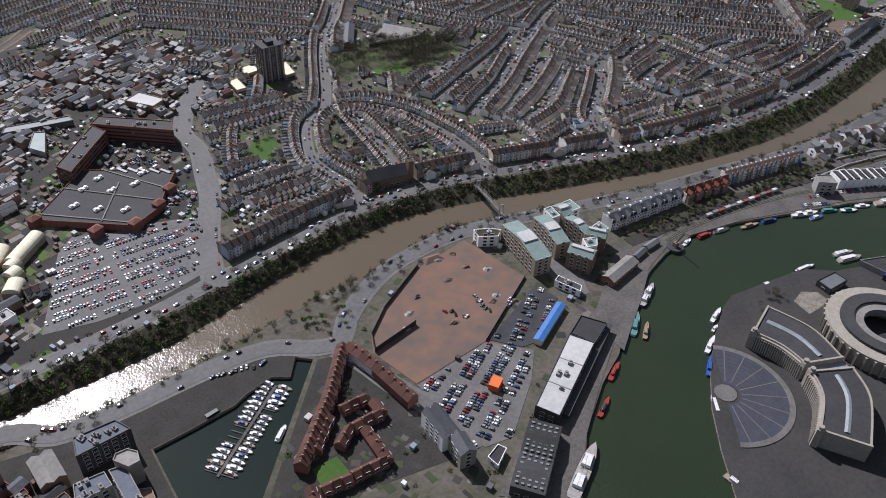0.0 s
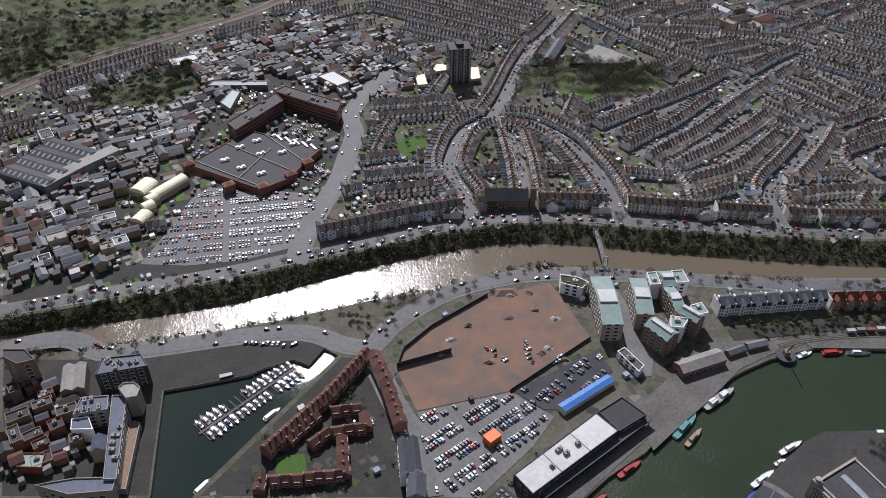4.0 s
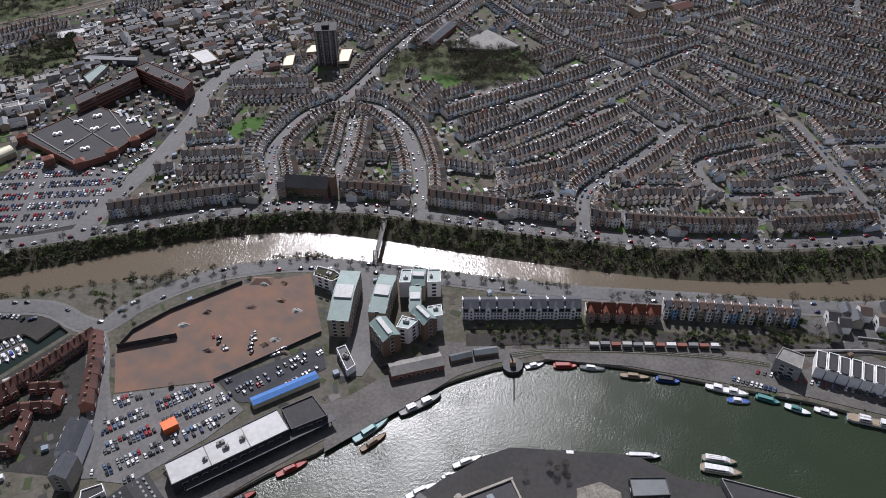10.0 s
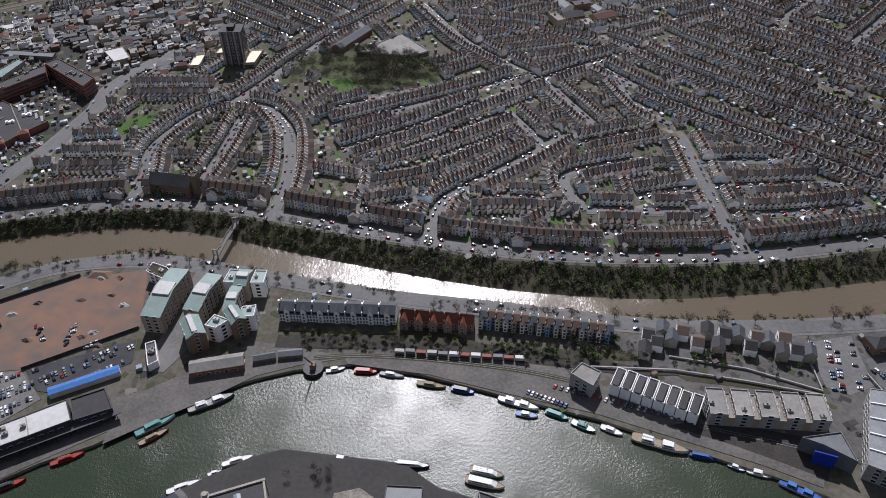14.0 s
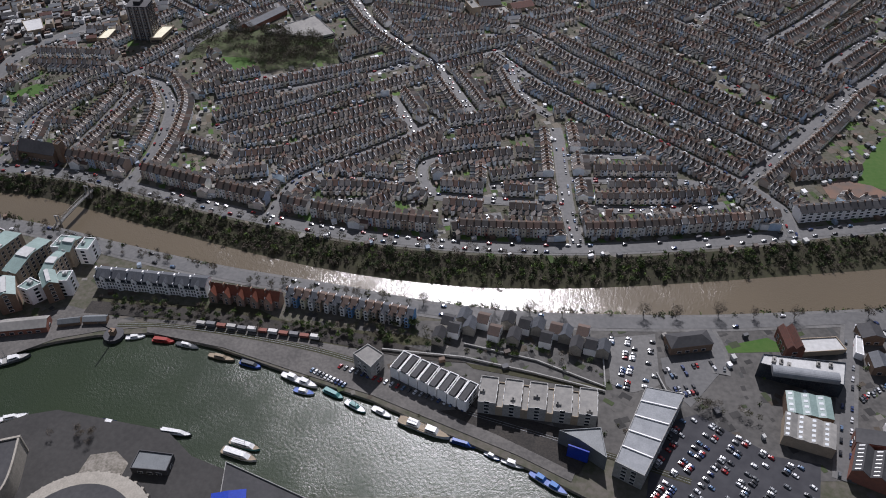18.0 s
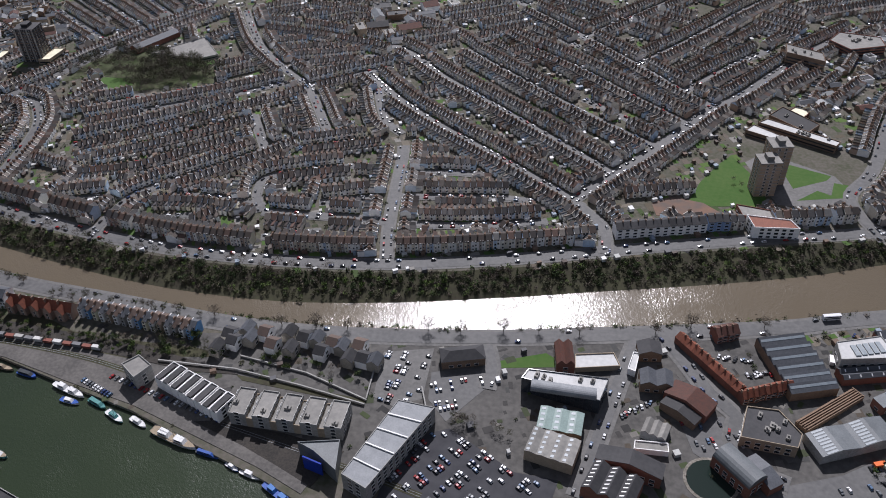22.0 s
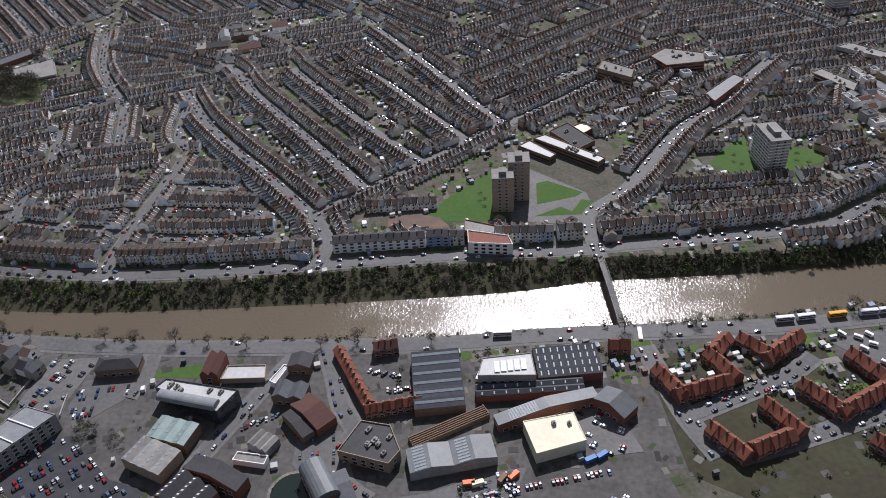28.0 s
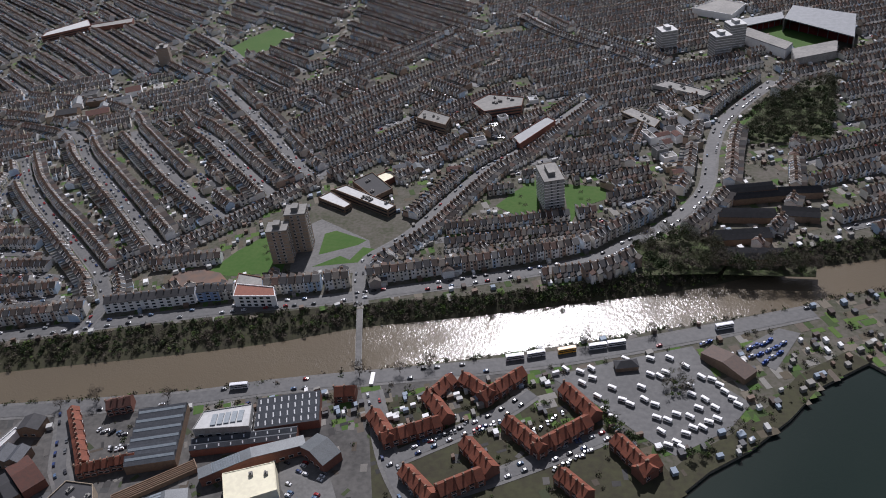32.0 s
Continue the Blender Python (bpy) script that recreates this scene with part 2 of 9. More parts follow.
def smooth(line, step=8.0):
    """A polyline rounded and cut into even steps."""
    p = [Vector(a) for a in line]
    out = []
    for i in range(len(p) - 1):
        a, b, c, d = p[max(i - 1, 0)], p[i], p[i + 1], p[min(i + 2, len(p) - 1)]
        k = max(1, int((c - b).length / step))
        for j in range(k):
            t = j / k
            out.append(0.5 * (2 * b + (c - a) * t + (2 * a - 5 * b + 4 * c - d) * t * t + (3 * b - a - 3 * c + d) * t ** 3))
    return out + [p[-1]]


def offset(line, d):
    out = []
    for i, p in enumerate(line):
        t = (line[min(i + 1, len(line) - 1)] - line[max(i - 1, 0)]).normalized()
        out.append(p + Vector((-t.y, t.x)) * d)
    return out


def ribbon(shape, line, d0, d1, z0, z1, slot=0):
    a, b = offset(line, d0), offset(line, d1)
    n = len(a)
    shape.add([(p.x, p.y, z0) for p in a] + [(p.x, p.y, z1) for p in b], [(i, i + 1, n + i + 1, n + i) for i in range(n - 1)], slot)


# ---- what ground is taken: a plan of 2 m cells ----
GX, GY, CELL, NX, NY = -900.0, -260.0, 2.0, 1450, 1000
taken = np.zeros((NX, NY), bool)


def cells(poly):
    xs, ys = [p[0] for p in poly], [p[1] for p in poly]
    i0, i1 = max(0, int((min(xs) - GX) / CELL)), min(NX, int((max(xs) - GX) / CELL) + 2)
    j0, j1 = max(0, int((min(ys) - GY) / CELL)), min(NY, int((max(ys) - GY) / CELL) + 2)
    if i1 <= i0 or j1 <= j0:
        return None
    X, Y = np.meshgrid(GX + (np.arange(i0, i1) + 0.5) * CELL, GY + (np.arange(j0, j1) + 0.5) * CELL, indexing="ij")
    hit, j = np.zeros(X.shape, bool), len(poly) - 1
    for i in range(len(poly)):
        (xi, yi), (xj, yj) = poly[i], poly[j]
        if yi != yj:
            hit ^= ((yi > Y) != (yj > Y)) & (X < (xj - xi) * (Y - yi) / (yj - yi) + xi)
        j = i
    return (slice(i0, i1), slice(j0, j1)), hit


def take(poly):
    c = cells(poly)
    if c:
        taken[c[0]] |= c[1]


def free(poly, share=0.08):
    c = cells(poly)
    return c is not None and c[1].any() and (taken[c[0]] & c[1]).sum() <= share * c[1].sum()


def take_line(line, half):
    for a, b in zip(line, line[1:]):
        t = (b - a).normalized() * 1.0
        n = Vector((-t.y, t.x)) * half
        take([tuple(a - t + n), tuple(b + t + n), tuple(b + t - n), tuple(a - t - n)])


# ---- ground, river and dock ----
SOUTH_TOP = smooth([(-724, 332), (-390.8, 344.4), (-179.4, 357.2), (-27.4, 382.0), (40.2, 394.2), (122.0, 415.6), (197.3, 433.4), (263.7, 437.7), (321.2, 427.6), (394.6, 412.2), (484.7, 397.6), (566.4, 395.4), (623.2, 399.8), (676.1, 407.6), (744.9, 424.1), (817.5, 445.4), (889.2, 464.9), (968.0, 484.9), (1053.6, 503.3), (1140.3, 527.9), (1244.0, 568.2), (1418.8, 619.2), (1756.5, 707.8), (2177.5, 788.9)], 12)
SOUTH_WATER = smooth([(-725, 314), (-390.6, 327.3), (-179.2, 343.1), (-90.1, 361.6), (-26.2, 366.9), (41.5, 376.1), (97.2, 393.0), (152.2, 410.8), (229.6, 423.5), (291.1, 414.5), (377.6, 394.0), (483.8, 374.2), (573.4, 370.0), (647.3, 378.6), (720.1, 394.0), (792.9, 411.9), (861.6, 429.1), (927.3, 448.5), (975.2, 467.6), (1053.7, 487.7), (1107.6, 503.9), (1179.4, 523.7), (1249.3, 551.4), (1417.6, 599.1), (1754.5, 683.7), (2176.7, 762.3)], 12)
NORTH_WATER = smooth([(-726, 282), (-392.2, 299.1), (-180.0, 323.1), (-83.7, 342.7), (-21.9, 346.9), (43.7, 354.9), (84.5, 362.6), (131.5, 373.2), (187.7, 381.8), (240.9, 397.3), (294.3, 388.2), (376.7, 373.8), (475.8, 359.1), (556.5, 355.7), (605.4, 354.9), (662.3, 359.4), (727.3, 367.5), (792.2, 379.1), (860.9, 395.1), (918.7, 408.1), (985.6, 425.5), (1048.0, 444.9), (1111.9, 465.4), (1176.5, 487.9), (1244.3, 512.3), (1298.8, 534.2), (1416.2, 560.0), (1753.5, 647.7), (2176.9, 726.0)], 12)
NORTH_TOP = offset(NORTH_WATER, -7.0)
WATER_Z, DOCK_Z = -6.5, -2.0
DOCK = [(145, -169), (171.4, 90.4), (188.6, 167.1), (219.2, 199.9), (249.1, 222.0), (273.1, 235.1), (297.0, 256.2), (320.0, 271.3), (347.0, 285.2), (368.0, 293.2), (401.0, 300.0), (441.0, 294.6), (492.8, 281.0), (541.7, 268.6), (594.5, 249.4), (626.6, 238.5), (656.7, 225.6), (721.1, 172.2), (823.2, 127.9), (963, 50), (963, -209), (586, -209), (603.9, 99.6), (592.6, 181.9), (560.5, 197.0), (517.5, 206.0), (474.0, 216.5), (457.0, 221.0), (438.1, 234.1), (374.1, 238.7), (361.1, 233.8), (339.2, 219.8), (315.2, 201.9), (290.6, 177.1), (273.5, 154.3), (256.8, 128.5), (251.0, 88.8), (244, -172)]
BASIN = [(20.4, 234.8), (15.7, 302.5), (37.6, 305.6), (61.7, 309.9), (70.9, 314.7), (86.9, 319.6), (96.1, 314.2), (104.7, 327.0), (113.0, 320.5), (41.7, 232.7)]
BASIN = [BASIN[0], *BASIN[1:], (BASIN[-1][0] - 35, 100), (BASIN[0][0] - 5, 100)]
MARINA = [(1173.2, 355.5), (1186.9, 371.1), (1207.9, 388.0), (1229.3, 411.3), (1246.7, 435.9), (1259.6, 446.0), (1276.0, 458.8)] + [(1379.7, 360.9), (1596.8, 407.7), (1598.1, 83.8), (1174.3, 85.1)]
river_poly = [tuple(p) for p in SOUTH_TOP] + [tuple(p) for p in reversed(NORTH_TOP)]


def build_ground():
    from mathutils import geometry
    outer = [(-3200, -1600), (4800, -1600), (4800, 4900), (-3200, 4900)]
    pts, edges = [], []
    for loop in (outer, river_poly, DOCK, BASIN, MARINA):
        k = len(pts)
        pts += [Vector(p) for p in loop]
        edges += [(k + i, k + (i + 1) % len(loop)) for i in range(len(loop))]
    for gx in range(-1200, 2600, 200):
        for gy in range(-200, 2200, 200):
            pts.append(Vector((gx + 0.3, gy + 0.3)))
    v, _, f, *_ = geometry.delaunay_2d_cdt(pts, edges, [], 0, 0.01)
    keep = []
    for t in f:
        c = (v[t[0]] + v[t[1]] + v[t[2]]) / 3
        if not any(inside(poly, c.x, c.y) for poly in (river_poly, DOCK, BASIN, MARINA)):
            keep.append(tuple(t))
    s = Shape()
    s.add([(p.x, p.y, 0) for p in v], keep)
    tagged(part("ground", s, M_GROUND), "brown and green open ground between the houses", "ground", kind="structure")
    for poly in (river_poly, DOCK, BASIN, MARINA):
        take(poly)
    # river banks: a step of stone at the north, mud and scrub slopes
    s = Shape()
    k = 160
    ts = [resample(SOUTH_TOP, k), resample(SOUTH_WATER, k)]
    s.add([(p.x, p.y, 0) for p in ts[0]] + [(p.x, p.y, WATER_Z - 0.5) for p in ts[1]], [(i + 1, i, k + i, k + i + 1) for i in range(k - 1)])
    tagged(part("river_bank", s, M_SCRUB), "steep overgrown southern river bank", "river bank", kind="structure")
    s = Shape()
    ts = [resample(NORTH_TOP, k), resample(NORTH_WATER, k)]
    mid = [(x * 0.7 + y * 0.3) for x, y in zip(*ts)]
    s.add([(p.x, p.y, 0) for p in ts[0]] + [(p.x, p.y, -3.0) for p in mid], [(i, i + 1, k + i + 1, k + i) for i in range(k - 1)])
    s.add([(p.x, p.y, -3.0) for p in mid] + [(p.x, p.y, WATER_Z - 0.5) for p in ts[1]], [(i, i + 1, k + i + 1, k + i) for i in range(k - 1)], 1)
    tagged(part("river_wall", s, [M_STONE, M_MUD]), "stone river wall above a mud bank", "river wall", kind="structure")
    s = Shape()
    s.add([(p.x, p.y, WATER_Z) for p in resample(offset(SOUTH_WATER, 3), k)] + [(p.x, p.y, WATER_Z) for p in resample(offset(NORTH_WATER, -3), k)], [(i, k + i, k + i + 1, i + 1) for i in range(k - 1)])
    tagged(part("river_water", s, M_RIVER), "muddy brown tidal river water glinting in the sun", "water", kind="structure")
    for nm, poly, lab in (("harbour", DOCK, "green harbour water with fine ripples"), ("basin", BASIN, "dark green water of the boat basin"), ("marina", MARINA, "dark harbour water beside the caravan site")):
        s = Shape()
        v2, _, f2, *_ = geometry.delaunay_2d_cdt([Vector(p) for p in poly], [(i, (i + 1) % len(poly)) for i in range(len(poly))], [], 1, 0.01)
        s.add([(p.x, p.y, DOCK_Z) for p in v2], [tuple(t) for t in f2])
        tagged(part(nm + "_water", s, M_DOCK if nm == "harbour" else M_BASIN), lab, "water", kind="structure")
        s = Shape()
        s.prism(poly, -5, 0.0, cap=False)
        s.f = [t[::-1] for t in s.f]
        tagged(part(nm + "_quay_wall", s, M_STONE), "stone quay wall round the water", "quay wall", kind="structure")


def resample(line, k):
    d = [0.0]
    for a, b in zip(line, line[1:]):
        d.append(d[-1] + (b - a).length)
    xs = np.interp(np.linspace(0, d[-1], k), d, [p.x for p in line])
    ys = np.interp(np.linspace(0, d[-1], k), d, [p.y for p in line])
    return [Vector(p) for p in zip(xs, ys)]


build_ground()


def sheet(name, poly, mat, z, label, category, kerb=0.0, keep=True):
    """A flat piece of ground with an edge, laid over the ground sheet."""
    s = Shape()
    s.prism(poly, -0.2, z)
    if keep:
        take(poly)
    return tagged(part(name, s, mat), label, category, kind="structure")


# ---- streets ----
ROADS = []


def road(line, width=7.0, name="road", rows=True, walk_w=2.2, z=0.16, cars=0.6, into=None):
    ln = smooth(line, 7)
    if rows:
        width, walk_w = (width * 0.8, 1.5) if width < 9.3 else (width * 0.9, 2.0)
    s = into or Shape()
    z += 0.014 * (len(ROADS) % 18)
    if walk_w:
        ribbon(s, ln, -width / 2 - walk_w, width / 2 + walk_w, z, z, 1)
    ribbon(s, ln, -width / 2, width / 2, z + 0.12, z + 0.12, 0)
    take_line(ln, width / 2 + walk_w)
    ROADS.append((ln, width, rows, cars))
    if into:
        return ln
    tagged(part(name, s, [M_ASPHALT, M_PAVING]), "grey asphalt street with pavements", "road", kind="structure")
    return ln

coronation = [p for p in offset(SOUTH_TOP, 8.5) if -590 < p.x < 985]
road([tuple(p) for p in coronation[::4]] + [(1106.5, 539.8), (1145.5, 569.4), (1175.3, 599.8), (1200.5, 646.7), (1210.0, 712.5), (1220.8, 761.6), (1242.0, 804.4), (1275.9, 858.4)], 9.5, cars=0.55)
cumberland = [(-83.0, 343.9), (-18.0, 334.6), (56.1, 341.4), (93.0, 340.9), (118.2, 327.7), (133.3, 326.2), (144.2, 340.4), (162.8, 356.2), (185.9, 369.8), (213.0, 378.0), (247.9, 382.0), (285.6, 378.9), (358.7, 365.4)] + [(421.0, 355.8), (496.8, 349.1), (564.3, 342.0), (631.6, 342.8)] + [(710.7, 351.9), (776.3, 363.6)] + [(891.2, 387.8), (948.4, 404.9)] + [(1075.0, 435.7), (1137.9, 455.8), (1201.8, 480.2), (1254.2, 501.8)]
road([(-590.7, 220.8), (-330.4, 238.9)] + cumberland, 9.5, rows=False, cars=0.1)
road([(128.0, 320.7), (136.2, 304.1), (143.7, 280.2), (152.8, 257.9), (156.7, 235.9), (158.0, 219.2)], 9, rows=False)
road([(318.3, 430.0), (320.5, 459.7), (318.3, 496.4), (307.3, 545.1), (291.9, 571.3), (276.4, 587.8), (247.4, 593.1)], 8.5)
road([(246.4, 593.2), (264.6, 629.9), (290.9, 692.7), (313.9, 738.9), (332.9, 765.3), (363.5, 815.2)], 8.5)
road([(434.4, 410.0), (439.5, 453.1), (451.3, 472.4), (476.4, 495.7), (509.7, 529.0), (533.9, 558.1)], 8)
road([(647.6, 417.1), (640.6, 452.2), (635.6, 493.6), (630.1, 544.6), (627.2, 559.8)], 9)
road([(773.6, 495.4), (749.4, 516.3), (700.6, 556.2), (658.6, 589.0), (610.9, 631.2), (568.6, 680.0)], 8)
road([(794.4, 540.9), (735.2, 595.8), (680.7, 645.0), (631.9, 689.7), (589.5, 736.2), (536.5, 756.2), (478.0, 770.2), (429.9, 776.3)], 8.5)
road([(825.7, 586.5), (770.3, 631.3), (704.3, 691.9), (649.1, 744.4)], 8)
road([(859.4, 620.1), (806.6, 671.1), (749.0, 728.0), (712.2, 756.0)], 8)
road([(886.4, 651.1), (857.4, 677.7), (799.9, 746.6), (746.7, 806.0), (700.9, 855.0)], 9)
road([(575.5, 1045.6), (637.9, 990.6), (688.5, 936.1)], 9)
road([(766.4, 501.9), (785.4, 527.8), (818.9, 571.4), (846.5, 611.1), (869.5, 646.5), (900.7, 680.0), (940.2, 733.3), (974.4, 778.8), (1034.4, 843.8)], 9)
road([(765.2, 501.8), (782.6, 482.4), (790.0, 468.2), (790.9, 443.5)], 9)
road([(974.6, 484.2), (963.5, 515.0), (963.5, 538.0), (981.7, 564.7), (994.4, 591.7), (1008.9, 632.1), (1028.0, 677.1), (1050.7, 708.2), (1073.9, 757.6), (1104.4, 816.7)], 9)
road([(1003.7, 1091.9), (1061.9, 1009.0), (1127.9, 947.1), (1174.0, 896.6)], 9)
road([(762.7, 789.3), (822.4, 860.0), (892.0, 947.1), (940.5, 1025.8)], 7)
road([(813.9, 732.4), (866.0, 795.2), (929.3, 881.2), (997.1, 960.2)], 7)
road([(854.9, 685.1), (902.5, 742.7), (937.9, 779.8)], 7)
road([(354.6, 522.6), (379.6, 540.6), (414.7, 564.2), (460.7, 604.1), (518.1, 650.3), (563.7, 684.2), (619.5, 717.5)], 8)
road([(340.2, 560.0), (375.6, 580.2), (412.4, 601.1), (460.4, 628.9), (500.8, 657.8)], 6.5)
road([(336.2, 587.2), (372.6, 608.6), (410.7, 629.0), (445.1, 648.9)], 6.5)
road([(373.9, 510.1), (416.4, 534.3), (461.0, 566.8), (489.3, 591.4)], 6.5)
road([(376.4, 488.7), (418.3, 502.4), (448.1, 525.3), (481.6, 554.9)], 6.5)
road([(392.8, 814.7), (437.2, 735.9), (475.6, 689.8), (518.1, 650.3)], 7)
road([(518.1, 650.3), (540.0, 609.0), (560.0, 571.2)], 7)
road([(583.1, 652.6), (602.6, 599.0), (622.2, 577.3)], 7)
road([(486.9, 591.3), (506.6, 556.5), (520.9, 532.1)], 7)
road([(545.3, 455.7), (583.0, 456.1), (616.2, 457.6), (638.1, 456.6)], 8)
road([(544.4, 455.5), (533.7, 476.0), (533.5, 498.8), (562.5, 513.4), (595.5, 524.6)], 6.5)
road([(647.6, 456.3), (681.5, 458.8), (723.8, 466.5), (750.4, 473.7)], 6.5)
road([(641.1, 489.1), (674.1, 492.7), (718.9, 497.7), (739.7, 495.8)], 6.5)
road([(636.7, 519.0), (667.1, 525.3), (701.7, 525.9)], 6.5)
road([(455.5, 462.9), (486.2, 467.3), (518.8, 466.4), (544.6, 462.5)], 6.5)
road([(209.4, 445.3), (210.6, 476.1), (202.1, 512.2), (207.4, 541.2), (222.7, 576.3), (245.0, 593.4)], 7.5)
road([(131.5, 496.1), (166.2, 498.5), (199.6, 502.7)], 6)
road([(134.9, 470.4), (172.9, 474.2), (209.7, 475.4)], 6)
road([(84.5, 407.5), (92.2, 443.2), (101.8, 473.2), (114.4, 507.3), (121.5, 542.0), (128.2, 577.2), (125.9, 611.6), (146.8, 663.2), (169.8, 696.1)], 12, rows=False, cars=0.25)
road([(253.4, 451.5), (259.8, 513.9), (261.1, 571.9)], 5.5)
road([(63.8, 491.1), (96.7, 483.2)], 8, rows=False)
# near side: lanes round the works, the flats and the estate
road([(810.6, 366.7), (804.5, 344.6), (799.0, 324.8), (790.1, 288.9), (781.1, 253.4)], 7, rows=False, cars=0.3)
road([(825.4, 371.7), (837.5, 351.6), (849.4, 330.4), (861.8, 316.6), (858.4, 301.3), (867.2, 283.6), (882.2, 276.3)], 7.5, rows=False, cars=0.6)
road([(1004.8, 406.6), (1017.0, 380.7), (1028.8, 356.9), (1044.0, 335.1)], 8, rows=False, cars=0.6)
road([(1025.6, 355.6), (1051.6, 374.9), (1078.8, 395.5), (1096.0, 415.2)], 7, rows=False, cars=0.7)
road([(1051.9, 336.4), (1085.3, 355.3), (1114.7, 373.6), (1138.2, 389.1)], 7, rows=False, cars=0.7)
road([(729.1, 314.6), (729.7, 331.7), (724.7, 348.0)], 6, rows=False, cars=0.2)


BACK = Shape()
# the open court round the tower blocks
take([(893.6, 608.3), (926.7, 626.4), (984.2, 591.8), (978.3, 544.4), (960.0, 520.8), (917.8, 515.6), (892.0, 554.0)])


def fill(poly, angle, gap=42.0, width=6.5, cross=170.0):
    """Parallel back streets over a quarter of the town, where nothing else stands."""
    a = radians(angle)
    u, w = Vector((math.cos(a), math.sin(a))), Vector((-math.sin(a), math.cos(a)))
    c = Vector((sum(p[0] for p in poly) / len(poly), sum(p[1] for p in poly) / len(poly)))
    k = int(900 / gap)
    for i in range(-k, k + 1):
        run = []
        for j in range(-75, 76):
            p = c + w * (i * gap + 5 * math.sin(j * 0.11 + i)) + u * (j * 14)
            n = w * 20
            ok = inside(poly, p.x, p.y) and (j + 3 * i) % 23 and free([tuple(p - u * 7 - n * 0.8), tuple(p + u * 7 - n * 0.8), tuple(p + u * 7 + n * 0.8), tuple(p - u * 7 + n * 0.8)], 0.12)
            if ok:
                run.append(tuple(p))
            if (not ok or j == 75) and run:
                if len(run) > 3:
                    road(run, width, into=BACK, z=0.1)
                run = []

# ---- house surfaces ----
M_WALLS = palette("house_render", [(0.76, 0.75, 0.72), (0.84, 0.83, 0.82), (0.40, 0.29, 0.22), (0.70, 0.65, 0.56), (0.85, 0.84, 0.82), (0.80, 0.77, 0.70), (0.86, 0.86, 0.85), (0.40, 0.35, 0.31), (0.66, 0.60, 0.50), (0.44, 0.32, 0.25), (0.82, 0.79, 0.72), (0.50, 0.62, 0.76)])
M_WALLS_OB = palette("house_front", [(0.76, 0.74, 0.69), (0.80, 0.79, 0.76), (0.34, 0.26, 0.20), (0.62, 0.56, 0.45), (0.80, 0.78, 0.73), (0.80, 0.79, 0.77), (0.36, 0.32, 0.28), (0.66, 0.59, 0.48), (0.40, 0.30, 0.24), (0.42, 0.50, 0.62)], source="object")
M_ROOFS = palette("house_roof", [(0.049, 0.038, 0.032), (0.073, 0.054, 0.044), (0.046, 0.045, 0.046), (0.098, 0.059, 0.045), (0.063, 0.061, 0.061), (0.034, 0.028, 0.026), (0.146, 0.128, 0.110), (0.041, 0.034, 0.030), (0.122, 0.120, 0.116)], 0.75, scale=0.8)
# Paler roof and wall sets for the rows from x = 0 to 700.
M_ROOFS_PALE = palette("pale_house_roof", [(0.073, 0.059, 0.050), (0.095, 0.072, 0.059), (0.073, 0.068, 0.066), (0.112, 0.070, 0.054), (0.095, 0.088, 0.084), (0.052, 0.042, 0.037), (0.163, 0.139, 0.120), (0.065, 0.054, 0.048), (0.146, 0.135, 0.128)], 0.75, scale=0.8)
M_WALLS_PALE = palette("pastel_house_render", [(0.84, 0.83, 0.80), (0.86, 0.86, 0.85), (0.62, 0.56, 0.47), (0.85, 0.82, 0.74), (0.55, 0.68, 0.82), (0.86, 0.85, 0.83), (0.80, 0.70, 0.62), (0.86, 0.86, 0.86), (0.50, 0.44, 0.38), (0.70, 0.77, 0.84), (0.85, 0.80, 0.62)])
M_ROOFS_OB = palette("house_tiles", [(0.036, 0.027, 0.022), (0.045, 0.032, 0.026), (0.032, 0.030, 0.030), (0.061, 0.036, 0.027), (0.040, 0.037, 0.037), (0.029, 0.023, 0.020)], 0.75, "object", 0.8)
M_CHIMNEY = mk("chimney_brick", (0.26, 0.17, 0.12), (0.18, 0.13, 0.10), 1.2, 0.9)
M_GLASS = mk("window_glass", (0.03, 0.035, 0.045), (0.02, 0.025, 0.03), 0.3, 0.12, spec=0.6)
M_FRAME = mk("white_frame", (0.75, 0.75, 0.73), (0.6, 0.6, 0.58), 1.0, 0.6)
M_DOOR = palette("door_paint", [(0.05, 0.10, 0.16), (0.22, 0.03, 0.03), (0.04, 0.09, 0.05), (0.5, 0.5, 0.48), (0.03, 0.03, 0.035)], 0.5, "object")



# ---- building helpers ----
M_SLATE = mk("slate_roof", (0.082, 0.087, 0.098), (0.055, 0.06, 0.068), 0.4, 0.6, rand=0.15)
M_FELT = mk("flat_roof_felt", (0.045, 0.044, 0.046), (0.03, 0.03, 0.032), 0.08, 0.75, rand=0.3, fine=6)
M_PALEROOF = mk("pale_flat_roof", (0.25, 0.24, 0.22), (0.17, 0.165, 0.155), 0.07, 0.8, rand=0.15, fine=6)
M_WHITEROOF = mk("white_membrane_roof", (0.47, 0.47, 0.46), (0.37, 0.37, 0.36), 0.05, 0.6, fine=8)
M_TAN = mk("tan_brick", (0.37, 0.28, 0.205), (0.29, 0.22, 0.165), 0.5, 0.9)
M_COPPER = mk("green_copper_roof", (0.20, 0.27, 0.25), (0.15, 0.205, 0.19), 0.15, 0.5, fine=6)
M_BLUEROOF = mk("blue_slate_sheet", (0.085, 0.10, 0.135), (0.06, 0.07, 0.095), 0.3, 0.65, rand=0.1)
M_METAL = mk("grey_metal_sheet", (0.23, 0.24, 0.25), (0.16, 0.17, 0.18), 0.2, 0.6, metal=0.0, fine=8)
